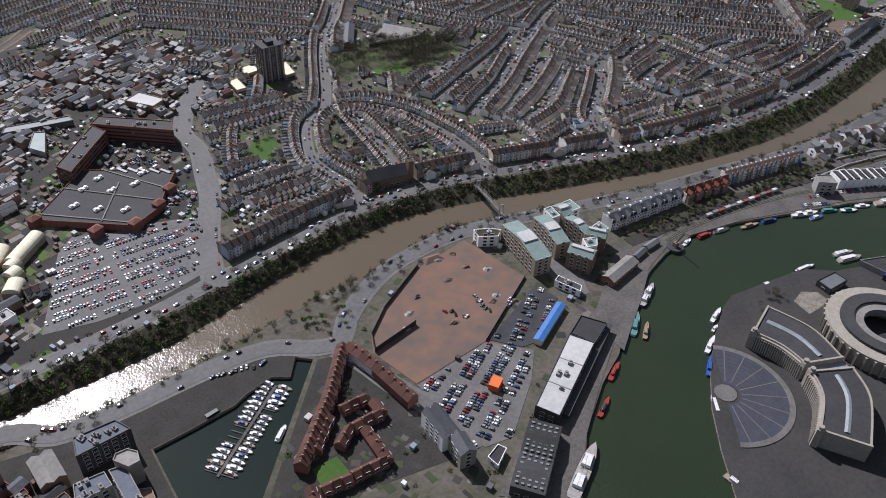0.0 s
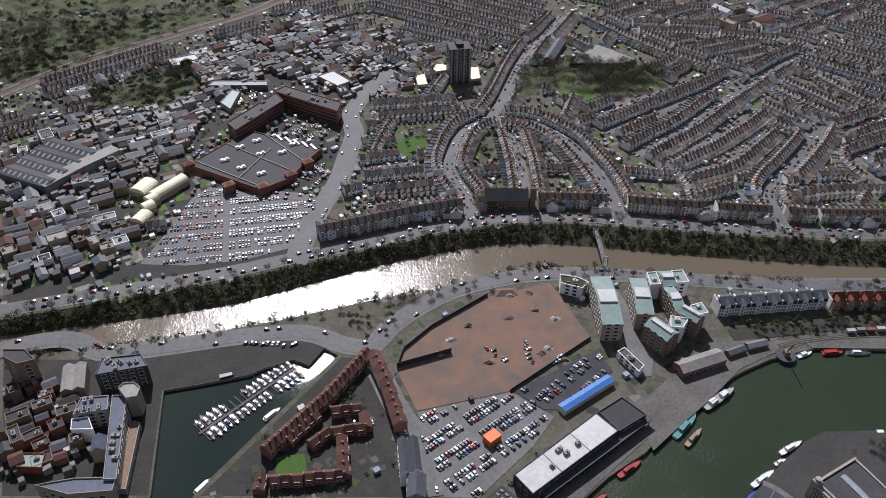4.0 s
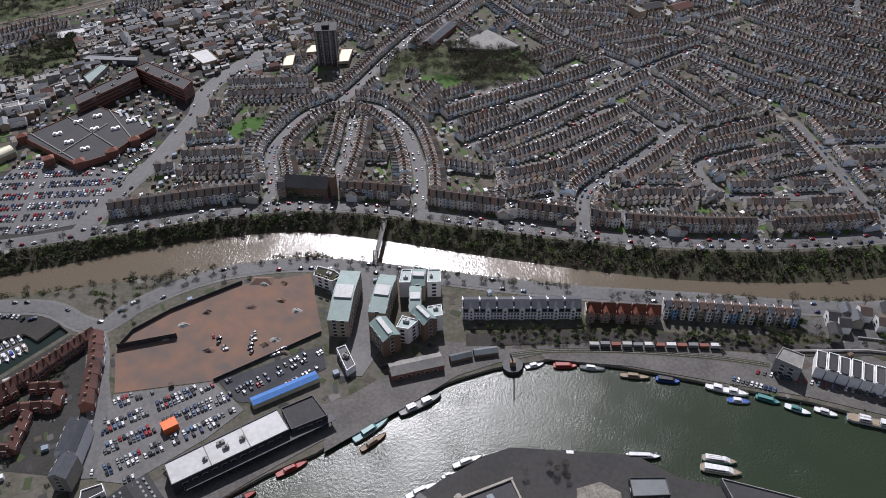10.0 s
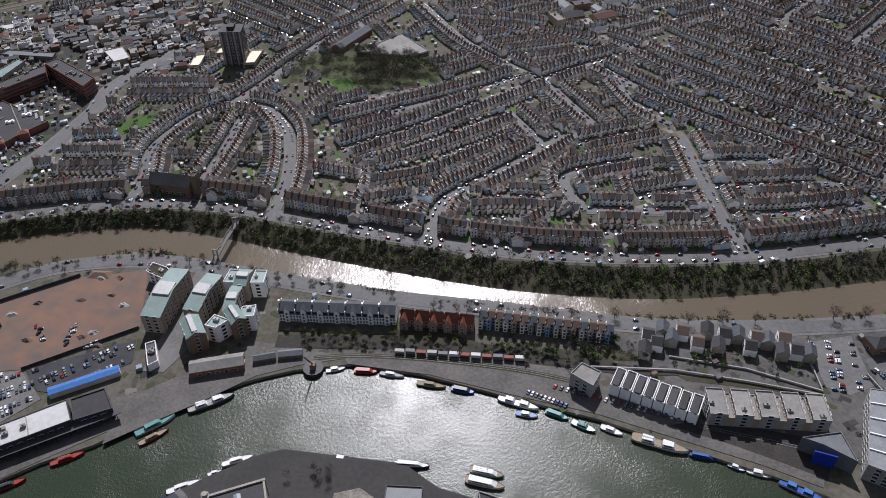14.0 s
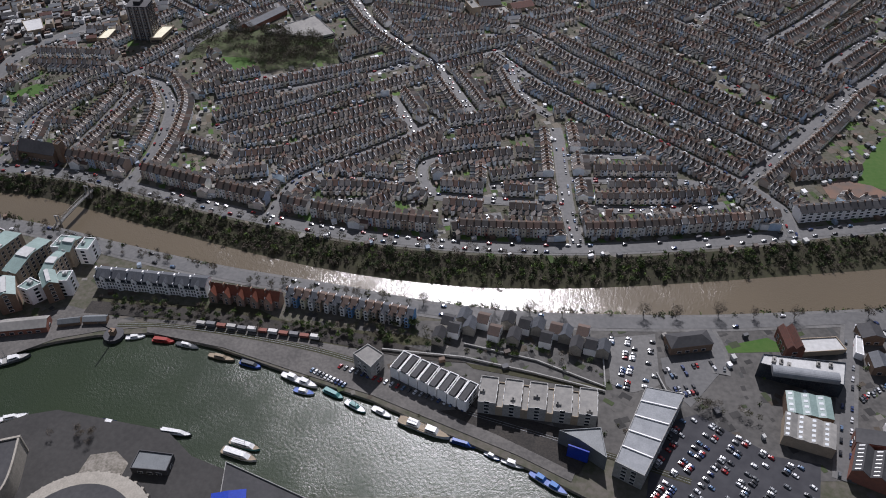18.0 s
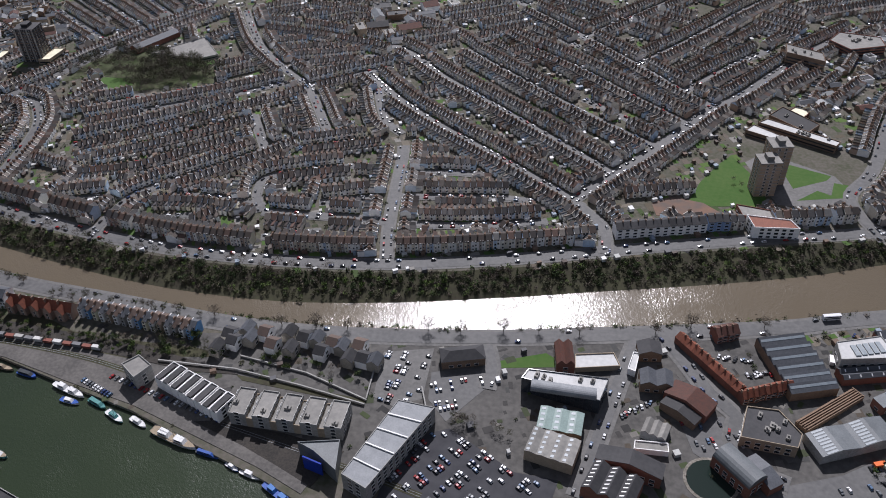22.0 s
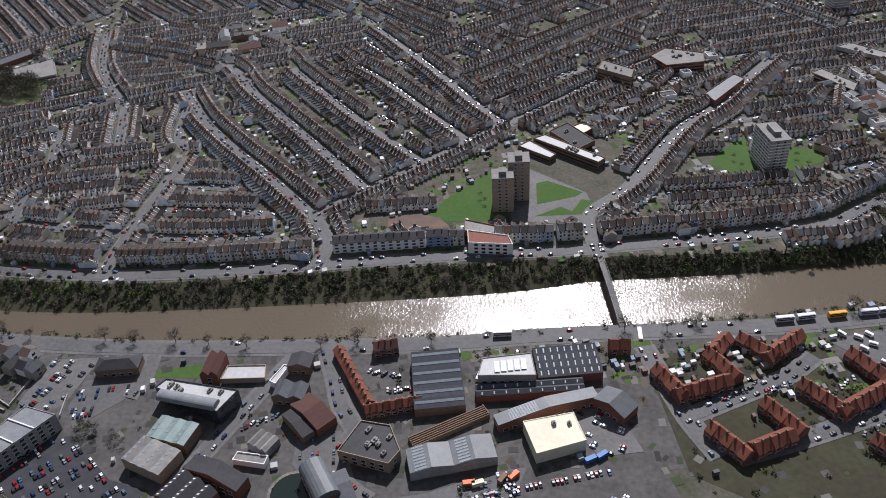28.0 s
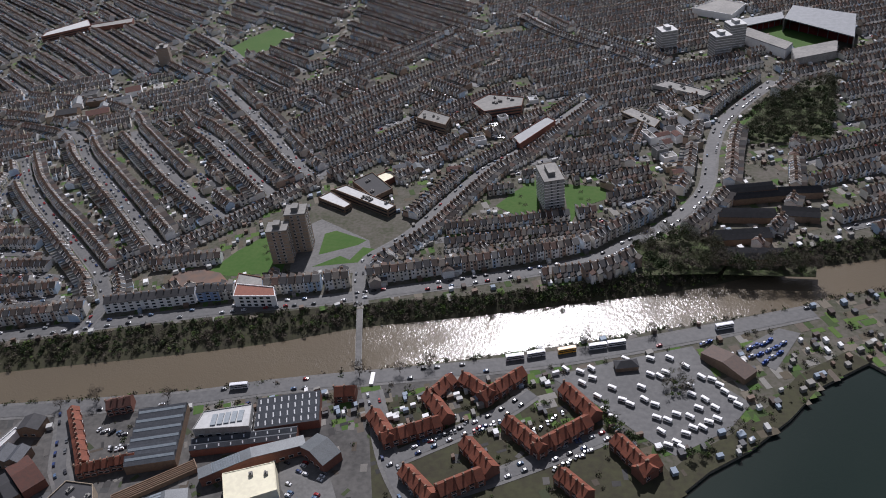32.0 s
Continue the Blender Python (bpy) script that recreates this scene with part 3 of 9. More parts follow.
M_STEELGREY = mk("blue_grey_sheet", (0.14, 0.152, 0.158), (0.10, 0.108, 0.113), 0.2, 0.5, fine=8, rand=0.15)
M_BRICK = mk("red_brick", (0.235, 0.10, 0.07), (0.17, 0.08, 0.06), 0.5, 0.9, 0.1, rand=0.15)
M_BROWNBRICK = mk("brown_brick", (0.24, 0.165, 0.115), (0.17, 0.12, 0.085), 0.5, 0.9, 0.1, rand=0.15)
M_BUFF = mk("buff_brick", (0.37, 0.30, 0.22), (0.28, 0.23, 0.17), 0.5, 0.9, rand=0.1)
M_WHITE = mk("white_render", (0.88, 0.87, 0.86), (0.80, 0.79, 0.77), 0.4, 0.8)
M_CREAM = mk("cream_sheet", (0.72, 0.68, 0.50), (0.62, 0.58, 0.43), 0.1, 0.6)
M_CONCRETE = mk("concrete", (0.34, 0.335, 0.32), (0.24, 0.235, 0.22), 0.2, 0.9, rand=0.1)
M_DARKCLAD = mk("dark_cladding", (0.055, 0.055, 0.06), (0.035, 0.035, 0.04), 0.3, 0.6)
M_ORANGEROOF = mk("orange_clay_tiles", (0.20, 0.064, 0.035), (0.13, 0.048, 0.032), 0.5, 0.8, rand=0.2, island=0.15)
M_BROWNROOF = mk("russet_tiles", (0.10, 0.040, 0.029), (0.064, 0.034, 0.027), 0.5, 0.8, rand=0.22, island=0.15)
M_BLUE = mk("blue_sheet_roof", (0.05, 0.16, 0.42), (0.04, 0.13, 0.35), 0.3, 0.5)
M_BLUEGLASS = mk("blue_glazing", (0.02, 0.05, 0.35), (0.02, 0.04, 0.28), 0.3, 0.15, spec=0.6)
M_CURTAIN = mk("dark_glazing", (0.05, 0.06, 0.07), (0.03, 0.035, 0.045), 0.2, 0.12, spec=0.6)
M_SKYLIGHT = mk("roof_glazing", (0.24, 0.27, 0.29), (0.17, 0.20, 0.22), 0.3, 0.45, spec=0.6)
M_ORANGE = mk("orange_paint", (0.75, 0.16, 0.03), (0.65, 0.13, 0.03), 0.5, 0.5)
M_STONEWALL = mk("pale_limestone", (0.33, 0.305, 0.26), (0.25, 0.23, 0.195), 0.3, 0.85)

WINS = {}


def win_mesh(w, h, frame=M_FRAME, glass=M_GLASS):
    key = (w, h, frame.name, glass.name)
    if key not in WINS:
        s = Shape().box(-w / 2 - 0.12, w / 2 + 0.12, -0.10, 0.05, -0.12, h + 0.12, 0, True)
        s.add([(-w / 2, -0.13, 0), (w / 2, -0.13, 0), (w / 2, -0.13, h), (-w / 2, -0.13, h)], [(0, 1, 2, 3)], 1)
        WINS[key] = s.mesh("window", [frame, glass])
    return WINS[key]


def wall_windows(parent, p, q, floors, storey=2.9, pitch=3.4, w=1.4, h=1.6, z0=0.9, mesh=None, edge=1.2, single=False):
    """Windows along the wall from p to q, the outside to the right of that way."""
    m, length = rowpose(p, q)
    at = (parent.matrix_basis @ m).translation
    if at.y > 500 and length > 3 and not single:
        for k in range(floors):
            part("window_band", Shape().box(0.8, length - 0.8, -0.06, 0.05, z0 + k * storey, z0 + k * storey + h * 0.8, 0, True), M_GLASS, parent, "", m)
        return
    pitch, w = max(pitch, 4.8), w * 1.7
    n = int((length - 2 * edge) / pitch)
    if n < 1:
        return
    me = mesh or win_mesh(w, h)
    x0 = (length - (n - 1) * pitch) / 2
    for k in range(floors):
        for i in range(n):
            part("window", me, [], parent, "", m @ pose(x0 + i * pitch, -0.02, z0 + k * storey))


def ccw(poly):
    a = sum(poly[i - 1][0] * poly[i][1] - poly[i][0] * poly[i - 1][1] for i in range(len(poly)))
    return poly if a > 0 else poly[::-1]


def shrink(poly, d):
    poly = ccw(poly)
    n, out = len(poly), []
    for i in range(n):
        p, a, b = Vector(poly[i]), Vector(poly[i - 1]), Vector(poly[(i + 1) % n])
        e, f = (p - a).normalized(), (b - p).normalized()
        n1, n2 = Vector((-e.y, e.x)), Vector((-f.y, f.x))
        c = n1 + n2
        out.append(tuple(p + c * (d / max(0.3, c.dot(n1)))))
    return out


def block(name, label, category, poly, h, wall, roof, floors=0, pitch=3.6, storey=2.9, parapet=0.7, units=0, win=None, group="", only_north=True, unit_mat=None, w=1.5):
    """A flat-roofed building on a plan: walls with a parapet, a sunk roof, windows and plant on top."""
    poly = ccw(poly)
    ob = thing(name, label, category, None, group)
    inner = shrink(poly, 0.35)
    n = len(poly)
    s = Shape()
    s.prism(poly, -0.3, h, cap=False)
    s.add([(x, y, h) for x, y in poly] + [(x, y, h) for x, y in inner], [(i, (i + 1) % n, n + (i + 1) % n, n + i) for i in range(n)])
    s.add([(x, y, h) for x, y in inner] + [(x, y, h - parapet) for x, y in inner], [(i, (i + 1) % n, n + (i + 1) % n, n + i) for i in range(n)])
    part("wall", s, wall, ob)
    s = Shape().add([(x, y, h - parapet) for x, y in inner], [tuple(range(n))])
    top = part("roof", s, roof, ob)
    take(poly)
    if floors:
        for i in range(n):
            p, q = Vector(poly[i]), Vector(poly[(i + 1) % n])
            nrm = Vector(((q - p).y, -(q - p).x)).normalized()
            if not only_north or nrm.y < 0.35:
                wall_windows(ob, p, q, floors, storey, pitch, w=w, mesh=win)
    r = random.Random(len(label) + n + int(poly[0][0]))
    c = Vector((sum(p[0] for p in poly) / n, sum(p[1] for p in poly) / n))
    made = 0
    for _ in range(units * 6):
        if made >= units:
            break
        i = r.randrange(n)
        p = c.lerp(Vector(poly[i]).lerp(Vector(poly[(i + 1) % n]), r.random()), r.random() * 0.75)
        if not inside(inner, p.x, p.y):
            continue
        e = Vector(poly[1]) - Vector(poly[0])
        s = Shape().box(-r.uniform(0.8, 2.2), r.uniform(0.8, 2.2), -1, 1, 0, r.uniform(0.8, 1.9))
        s.box(-0.4, 0.4, -0.4, 0.4, 0.6, 2.3)
        part("roof_unit", s, unit_mat or M_PALEROOF, top, "", pose(p.x, p.y, h - parapet, 0, 0, math.degrees(math.atan2(e.y, e.x))))
        made += 1
    return ob


def quadframe(quad):
    """The pose and size of the rectangle nearest to four corners."""
    quad = [Vector(p) for p in quad]
    if sum(quad[i - 1].x * quad[i].y - quad[i].x * quad[i - 1].y for i in range(4)) < 0:
        quad = [quad[1], quad[0], quad[3], quad[2]]
    a, b = quad[0], quad[1]
    ex = ((b - a) + (quad[2] - quad[3])).normalized()
    ey = Vector((-ex.y, ex.x))
    L = ((b - a).dot(ex) + (quad[2] - quad[3]).dot(ex)) / 2
    D = ((quad[3] - a).dot(ey) + (quad[2] - b).dot(ey)) / 2
    c = sum(quad, Vector((0, 0))) / 4
    o = c - ex * L / 2 - ey * D / 2
    return pose(o.x, o.y, 0, 0, 0, math.degrees(math.atan2(ex.y, ex.x))), L, D


def shed(name, label, category, quad, eave, ridge, wall, roof, bays=1, floors=0, lights=0, across=False, group="", kind="gable", pitch=3.6, light_mat=None):
    """A building under one or more pitched roofs; ridges run along the first side, or across it."""
    m, L, D = quadframe(quad)
    if across:
        m, L, D = m @ pose(L, 0, 0, 0, 0, 90), D, L
    ob = thing(name, label, category, m, group)
    take([tuple((m @ Vector(c)).xy) for c in ((0, 0, 0), (L, 0, 0), (L, D, 0), (0, D, 0))])
    part("wall", Shape().box(0, L, 0, D, -0.3, eave), wall, ob)
    for k in range(bays):
        y0, y1 = D * k / bays, D * (k + 1) / bays
        s = Shape()
        if kind == "hip":
            s.hip(0, L, y0, y1, eave, ridge)
        elif kind == "saw":
            s.add([(0, y0, eave), (L, y0, eave), (L, y1, eave), (0, y1, eave), (0, y0 + (y1 - y0) * 0.75, ridge), (L, y0 + (y1 - y0) * 0.75, ridge)], [(0, 1, 5, 4), (0, 4, 3), (1, 2, 5)])
            s.add([(0, y1 - (y1 - y0) * 0.24, ridge - 0.1), (L, y1 - (y1 - y0) * 0.24, ridge - 0.1), (L, y1, eave), (0, y1, eave)], [(0, 1, 2, 3)], 1)
            if not lights:
                s.add([(0.5, y0 + (y1 - y0) * 0.35, eave + (ridge - eave) * 0.47 + 0.12), (L - 0.5, y0 + (y1 - y0) * 0.35, eave + (ridge - eave) * 0.47 + 0.12), (L - 0.5, y0 + (y1 - y0) * 0.55, eave + (ridge - eave) * 0.73 + 0.12), (0.5, y0 + (y1 - y0) * 0.55, eave + (ridge - eave) * 0.73 + 0.12)], [(0, 1, 2, 3)], 1)
        elif kind == "barrel":
            n = 10
            pts = [(y0 + (y1 - y0) * (0.5 - 0.5 * math.cos(math.pi * i / n)), eave + (ridge - eave) * math.sin(math.pi * i / n)) for i in range(n + 1)]
            s.add([(0, y, z) for y, z in pts] + [(L, y, z) for y, z in pts], [(i, n + 1 + i, n + 2 + i, i + 1) for i in range(n)] + [tuple(range(n + 1))] + [tuple(range(2 * n + 1, n, -1))])
        else:
            s.gable(0, L, y0, y1, eave, ridge, 0.3 if bays == 1 else 0.0, 0, 1)
        rf = part("roof", s, [roof, M_SKYLIGHT if kind == "saw" else wall], ob)
        if lights and kind != "barrel":
            yc = (y0 + y1) / 2 if kind != "saw" else y0 + (y1 - y0) * 0.75
            for i in range(lights):
                x = L * (i + 0.5) / lights
                t0, t1 = 0.25, 0.8
                z0, z1 = eave + (ridge - eave) * t0 + 0.12, eave + (ridge - eave) * t1 + 0.12
                ya, yb = y0 + (yc - y0) * t0, y0 + (yc - y0) * t1
                w = 0.32 if light_mat else min(0.8, L / lights * 0.3)
                s = Shape().add([(x - w, ya, z0), (x + w, ya, z0), (x + w, yb, z1), (x - w, yb, z1), (x - w, ya, z0 - 0.3), (x + w, ya, z0 - 0.3), (x + w, yb, z1 - 0.3), (x - w, yb, z1 - 0.3)], [(0, 1, 2, 3), (4, 5, 1, 0), (5, 6, 2, 1), (7, 4, 0, 3)])
                part("rooflight", s, light_mat or M_SKYLIGHT, rf)
    if floors:
        wall_windows(ob, (0, 0), (L, 0), floors, pitch=pitch)
        wall_windows(ob, (L, 0), (L, D), floors, pitch=pitch)
        wall_windows(ob, (0, D), (0, 0), floors, pitch=pitch)
    return ob


def strip_quad(a, b, depth):
    """The four corners of a strip from a to b, that deep to the left."""
    a, b = Vector(a), Vector(b)
    n = Vector((-(b - a).y, (b - a).x)).normalized() * depth
    return [tuple(a), tuple(b), tuple(b + n), tuple(a + n)]


# ---- cars ----
CARPAINT = palette("car_paint", [(0.65, 0.66, 0.67), (0.05, 0.05, 0.055), (0.13, 0.135, 0.14), (0.75, 0.75, 0.75), (0.03, 0.05, 0.14), (0.16, 0.17, 0.18), (0.30, 0.02, 0.02), (0.02, 0.02, 0.022), (0.30, 0.31, 0.32), (0.10, 0.16, 0.26)], 0.25, "object")
CARPAINT_I = palette("car_paint_rows", [(0.65, 0.66, 0.67), (0.05, 0.05, 0.055), (0.13, 0.135, 0.14), (0.75, 0.75, 0.75), (0.03, 0.05, 0.14), (0.16, 0.17, 0.18), (0.30, 0.02, 0.02), (0.02, 0.02, 0.022), (0.30, 0.31, 0.32), (0.10, 0.16, 0.26)], 0.25, "island")
for m_ in (CARPAINT, CARPAINT_I):
    m_.node_tree.nodes["Principled BSDF"].inputs["Specular IOR Level"].default_value = 0.5
M_TYRE = mk("tyre", (0.02, 0.02, 0.02), (0.03, 0.03, 0.03), 2, 0.9)


def car_shapes(L=4.1, W=1.7, H=1.4, van=False):
    if van:
        prof = [(0, 0.45), (0, 1.0), (0.25, 1.05), (1.0, H * 0.98), (1.2, H), (L - 0.1, H), (L, H * 0.9), (L, 0.45)]
    else:
        prof = [(0, 0.12), (0.03, 0.75), (0.9, 0.92), (1.55, H - 0.06), (1.8, H), (3.0, H), (3.35, H - 0.05), (L - 0.25, 0.95), (L, 0.85), (L, 0.12)]
    body, n = Shape(), len(prof)
    inset = lambda z: 0.16 * max(0, (z - 0.95) / 0.5)
    lo = [(x, -W / 2 + inset(z), z) for x, z in prof]
    hi = [(x, W / 2 - inset(z), z) for x, z in prof]
    body.add(lo + hi, [(i, (i + 1) % n, n + (i + 1) % n, n + i) for i in range(n)] + [tuple(range(n - 1, -1, -1)), tuple(range(n, 2 * n))])
    glass = Shape()
    if van:
        glass.add([(0.27, -W / 2 + 0.1, 1.12), (0.27, W / 2 - 0.1, 1.12), (0.93, W / 2 - 0.2, H * 0.93), (0.93, -W / 2 + 0.2, H * 0.93)], [(0, 1, 2, 3)])
        glass.v = [(x - 0.03, y, z + 0.02) for x, y, z in glass.v]
    else:
        lo = [(0.93, -W / 2 - 0.02, 0.97), (3.97, -W / 2 - 0.02, 0.99), (3.97, W / 2 + 0.02, 0.99), (0.93, W / 2 + 0.02, 0.97)]
        hi = [(1.5, -W / 2 + 0.11, H - 0.08), (3.42, -W / 2 + 0.11, H - 0.08), (3.42, W / 2 - 0.11, H - 0.08), (1.5, W / 2 - 0.11, H - 0.08)]
        glass.add(lo + hi, [(k, (k + 1) % 4, 4 + (k + 1) % 4, 4 + k) for k in range(4)])
    wheel = Shape()
    k = 8
    ring = [(0.31 * math.cos(2 * math.pi * i / k), 0.31 * math.sin(2 * math.pi * i / k)) for i in range(k)]
    wheel.add([(x, -0.1, z) for x, z in ring] + [(x, 0.1, z) for x, z in ring], [(i, (i + 1) % k, k + (i + 1) % k, k + i) for i in range(k)] + [tuple(range(k)), tuple(range(2 * k - 1, k - 1, -1))])
    return body, glass, wheel


CAR_B, CAR_G, CAR_W = car_shapes()
CAR_SIZE = 0.84
for s_ in (CAR_B, CAR_G):
    s_.v = [tuple(c * CAR_SIZE for c in p) for p in s_.v]
CAR_ME = (CAR_B.mesh("body", [CARPAINT]), CAR_G.mesh("window_band", [M_GLASS]), CAR_W.mesh("wheel", [M_TYRE]))
car_count, far_cars = 0, []


def car(x, y, deg, fine=True, z=0.12):
    """A parked car; past the first few hundred they are kept for the joined rows."""
    global car_count
    if not fine or car_count >= 190:
        far_cars.append((x, y, math.radians(deg), z))
        return
    car_count += 1
    ob = thing("car", "small parked car with dark windows", "car", pose(x, y, z, 0, 0, deg) @ pose(-1.72, 0, 0), "parked cars")
    part("body", CAR_ME[0], [], ob)
    part("window_band", CAR_ME[1], [], ob)


def build_far_cars():
    b, g = np.array(CAR_B.v) - (1.72, 0, 0), np.array(CAR_G.v) - (1.72, 0, 0)
    groups = {}
    for c in far_cars:
        groups.setdefault(int(c[0] // 400), []).append(c)
    for items in groups.values():
        V, F, S, k = [], [], [], 0
        for x, y, a, z in items:
            c, s = math.cos(a), math.sin(a)
            for src, faces, slot in ((b, CAR_B.f, 0), (g, CAR_G.f, 1)):
                V.append(np.stack([x + src[:, 0] * c - src[:, 1] * s, y + src[:, 0] * s + src[:, 1] * c, src[:, 2] + z], 1))
                F += [tuple(i + k for i in t) for t in faces]
                S += [slot] * len(faces)
                k += len(src)
        me = bpy.data.meshes.new("parked_cars")
        me.from_pydata(np.concatenate(V).tolist(), [], F)
        for m in (CARPAINT_I, M_GLASS):
            me.materials.append(m)
        me.polygons.foreach_set("material_index", S)
        tagged(new("parked_cars", me), "many small parked cars along kerbs and in rows", "cars", kind="stuff")


def car_rows(poly, deg, pitch=2.15, aisles=(4.2, 5.0), full=0.8, fine=True, z=0.2):
    """Rows of bays across a car park: two rows back to back, then an aisle."""
    a = radians(deg)
    u, w = Vector((math.cos(a), math.sin(a))), Vector((-math.sin(a), math.cos(a)))
    c = Vector((sum(p[0] for p in poly) / len(poly), sum(p[1] for p in poly) / len(poly)))
    ys, y, k = [], -200.0, 0
    while y < 200:
        ys.append(y)
        y += aisles[0] if k % 2 == 0 else aisles[0] + aisles[1]
        k += 1
    r = random.Random(int(c.x))
    for k, yy in enumerate(ys):
        for i in range(-110, 111):
            p = c + u * (i * pitch) + w * yy
            if inside(poly, p.x, p.y) and inside(poly, p.x + w.x * 2, p.y + w.y * 2) and inside(poly, p.x - w.x * 2, p.y - w.y * 2) and r.random() < full and abs(i % 31) > 1:
                car(p.x + r.uniform(-0.2, 0.2), p.y + r.uniform(-0.3, 0.3), deg + 90 + (180 if r.random() < 0.5 else 0) + r.uniform(-2, 2), fine, z)

# ---- sheets of ground: car parks, yards, lawns, quays ----
for nm, poly, lab in (("harbour_district", [(-80.3, 335.4), (-16.8, 329.0), (56.4, 337.1), (93.1, 336.1), (112.6, 324.7), (104.6, 326.9), (95.9, 314.6), (87.0, 320.0), (70.4, 315.1), (61.2, 310.3), (37.2, 306.0), (14.7, 303.0), (19.2, 233.9), (-51.7, 240.6)], "grey gravel yards beside the basin"),
                      ("harbour_district", [(115.1, 318.8), (136.0, 313.0), (154.0, 254.1), (156.6, 219.1), (45.1, 231.2)], "paved courts among the basin houses"),
                      ("harbour_district", [(520.2, 327.7), (631.2, 341.2), (764.8, 353.7), (859.5, 376.6), (954.5, 404.9)] + [(1075.5, 430.0), (1103.6, 436.6), (1131.3, 411.3), (1158.4, 383.5), (1136.2, 349.6), (1044.6, 331.2)] + [(856.1, 265.3), (777.1, 252.8), (706.6, 242.0), (627.8, 261.5), (558.0, 270.9), (514.8, 286.0)], "grey yards between the works and flats"),
                      ("shopping_district", [(-95.4, 382.6), (-14.3, 401.8), (78.3, 404.0), (90.3, 443.3), (114.6, 521.7), (127.4, 611.5), (169.8, 696.1), (209.8, 771.5), (92.1, 860.3), (19.0, 839.8), (-40.0, 784.8), (-126.5, 722.7), (-179.9, 653.4)], "grey yards among shops and workshops")):
    tk = taken.copy()
    sheet(nm, poly, M_CONCYARD if "works and flats" in lab else M_YARD, 0.06, lab, "yard")
    taken[:] = tk
RETAIL = [(-17.7, 416.6), (-4.8, 456.3), (5.7, 492.5), (17.1, 506.5), (59.6, 491.5), (97.5, 481.6), (79.9, 425.1), (49.7, 414.7), (13.0, 412.4)]
sheet("retail_car_park", RETAIL, M_ASPHALT, 0.2, "large grey asphalt car park full of parked cars", "car park")
SITE = [(145.5, 307.5), (151.4, 321.4), (168.2, 337.8), (206.9, 362.6), (251.6, 373.1), (265.6, 321.0), (209.1, 283.2), (155.7, 274.1)]
sheet("building_site", SITE, M_DIRT, 0.2, "bare red earth of a cleared building site", "building site")
LOT = [(155.6, 273.0), (209.0, 282.4), (230.4, 262.6), (214.0, 243.7), (181.4, 216.2), (164.9, 218.1), (159.3, 246.2)]
sheet("gravel_car_park", LOT, M_PAVING, 0.22, "pale gravel car park with rows of cars", "car park")
BLACKLOT = [(211.3, 283.0), (267.0, 310.3), (271.5, 292.5), (236.2, 267.1), (225.3, 268.3)]
sheet("black_car_park", BLACKLOT, M_BLACKTOP, 0.3, "fresh black asphalt car park with white bays", "car park")
QUAY_A = [(154.1, 190.0), (198.9, 221.0), (253.9, 259.2), (287.5, 273.0)] + [(340.2, 314.2), (371.3, 309.1), (400.3, 304.9), (370.1, 296.9), (346.9, 287.4), (321.1, 267.0), (294.1, 248.0), (277.2, 235.4)] + [(276.5, 243.6), (245.1, 220.4), (217.5, 198.3), (186.7, 167.9)]
sheet("museum_quay", QUAY_A, M_QUAY, 0.24, "worn grey setts of the museum quay", "quay")
QUAY_B = [(397.2, 299.7), (446.1, 294.3), (493.3, 282.7), (538.6, 272.7), (580.9, 258.6), (620.9, 245.2), (648.2, 233.6), (654.1, 251.2), (592.8, 272.9), (531.3, 289.1), (523.4, 304.3), (429.1, 312.8), (392.7, 310.0)]
sheet("harbour_quay", QUAY_B, M_QUAY, 0.275, "long grey stone quay with old railway tracks", "quay")
PLAZA = [(517.5, 206.0), (474.0, 216.5), (457.0, 221.0), (438.1, 234.1), (374.1, 238.7), (361.1, 233.8), (339.2, 219.8), (315.2, 201.9), (290.6, 177.1), (273.5, 154.3), (256.8, 128.5), (251.0, 88.8), (330.0, 70.0), (520.0, 120.0)]
sheet("plaza", PLAZA, M_PLAZA, 0.22, "grey paved harbourside plaza", "plaza", keep=True)
WALKWAY = [(284.4, 377.6), (292.5, 377.6), (302.0, 308.3), (292.7, 286.6), (280.0, 286.4)]
sheet("paved_walk", WALKWAY, M_PAVING, 0.26, "light paved walk between the flats", "walkway")
sheet("paved_court", [(910.1, 517.8), (894.0, 572.4), (909.8, 589.3), (956.9, 562.0), (965.1, 541.8), (964.8, 520.5)], M_PAVING, 0.1, "pale paved court with paths round the tower blocks", "court")
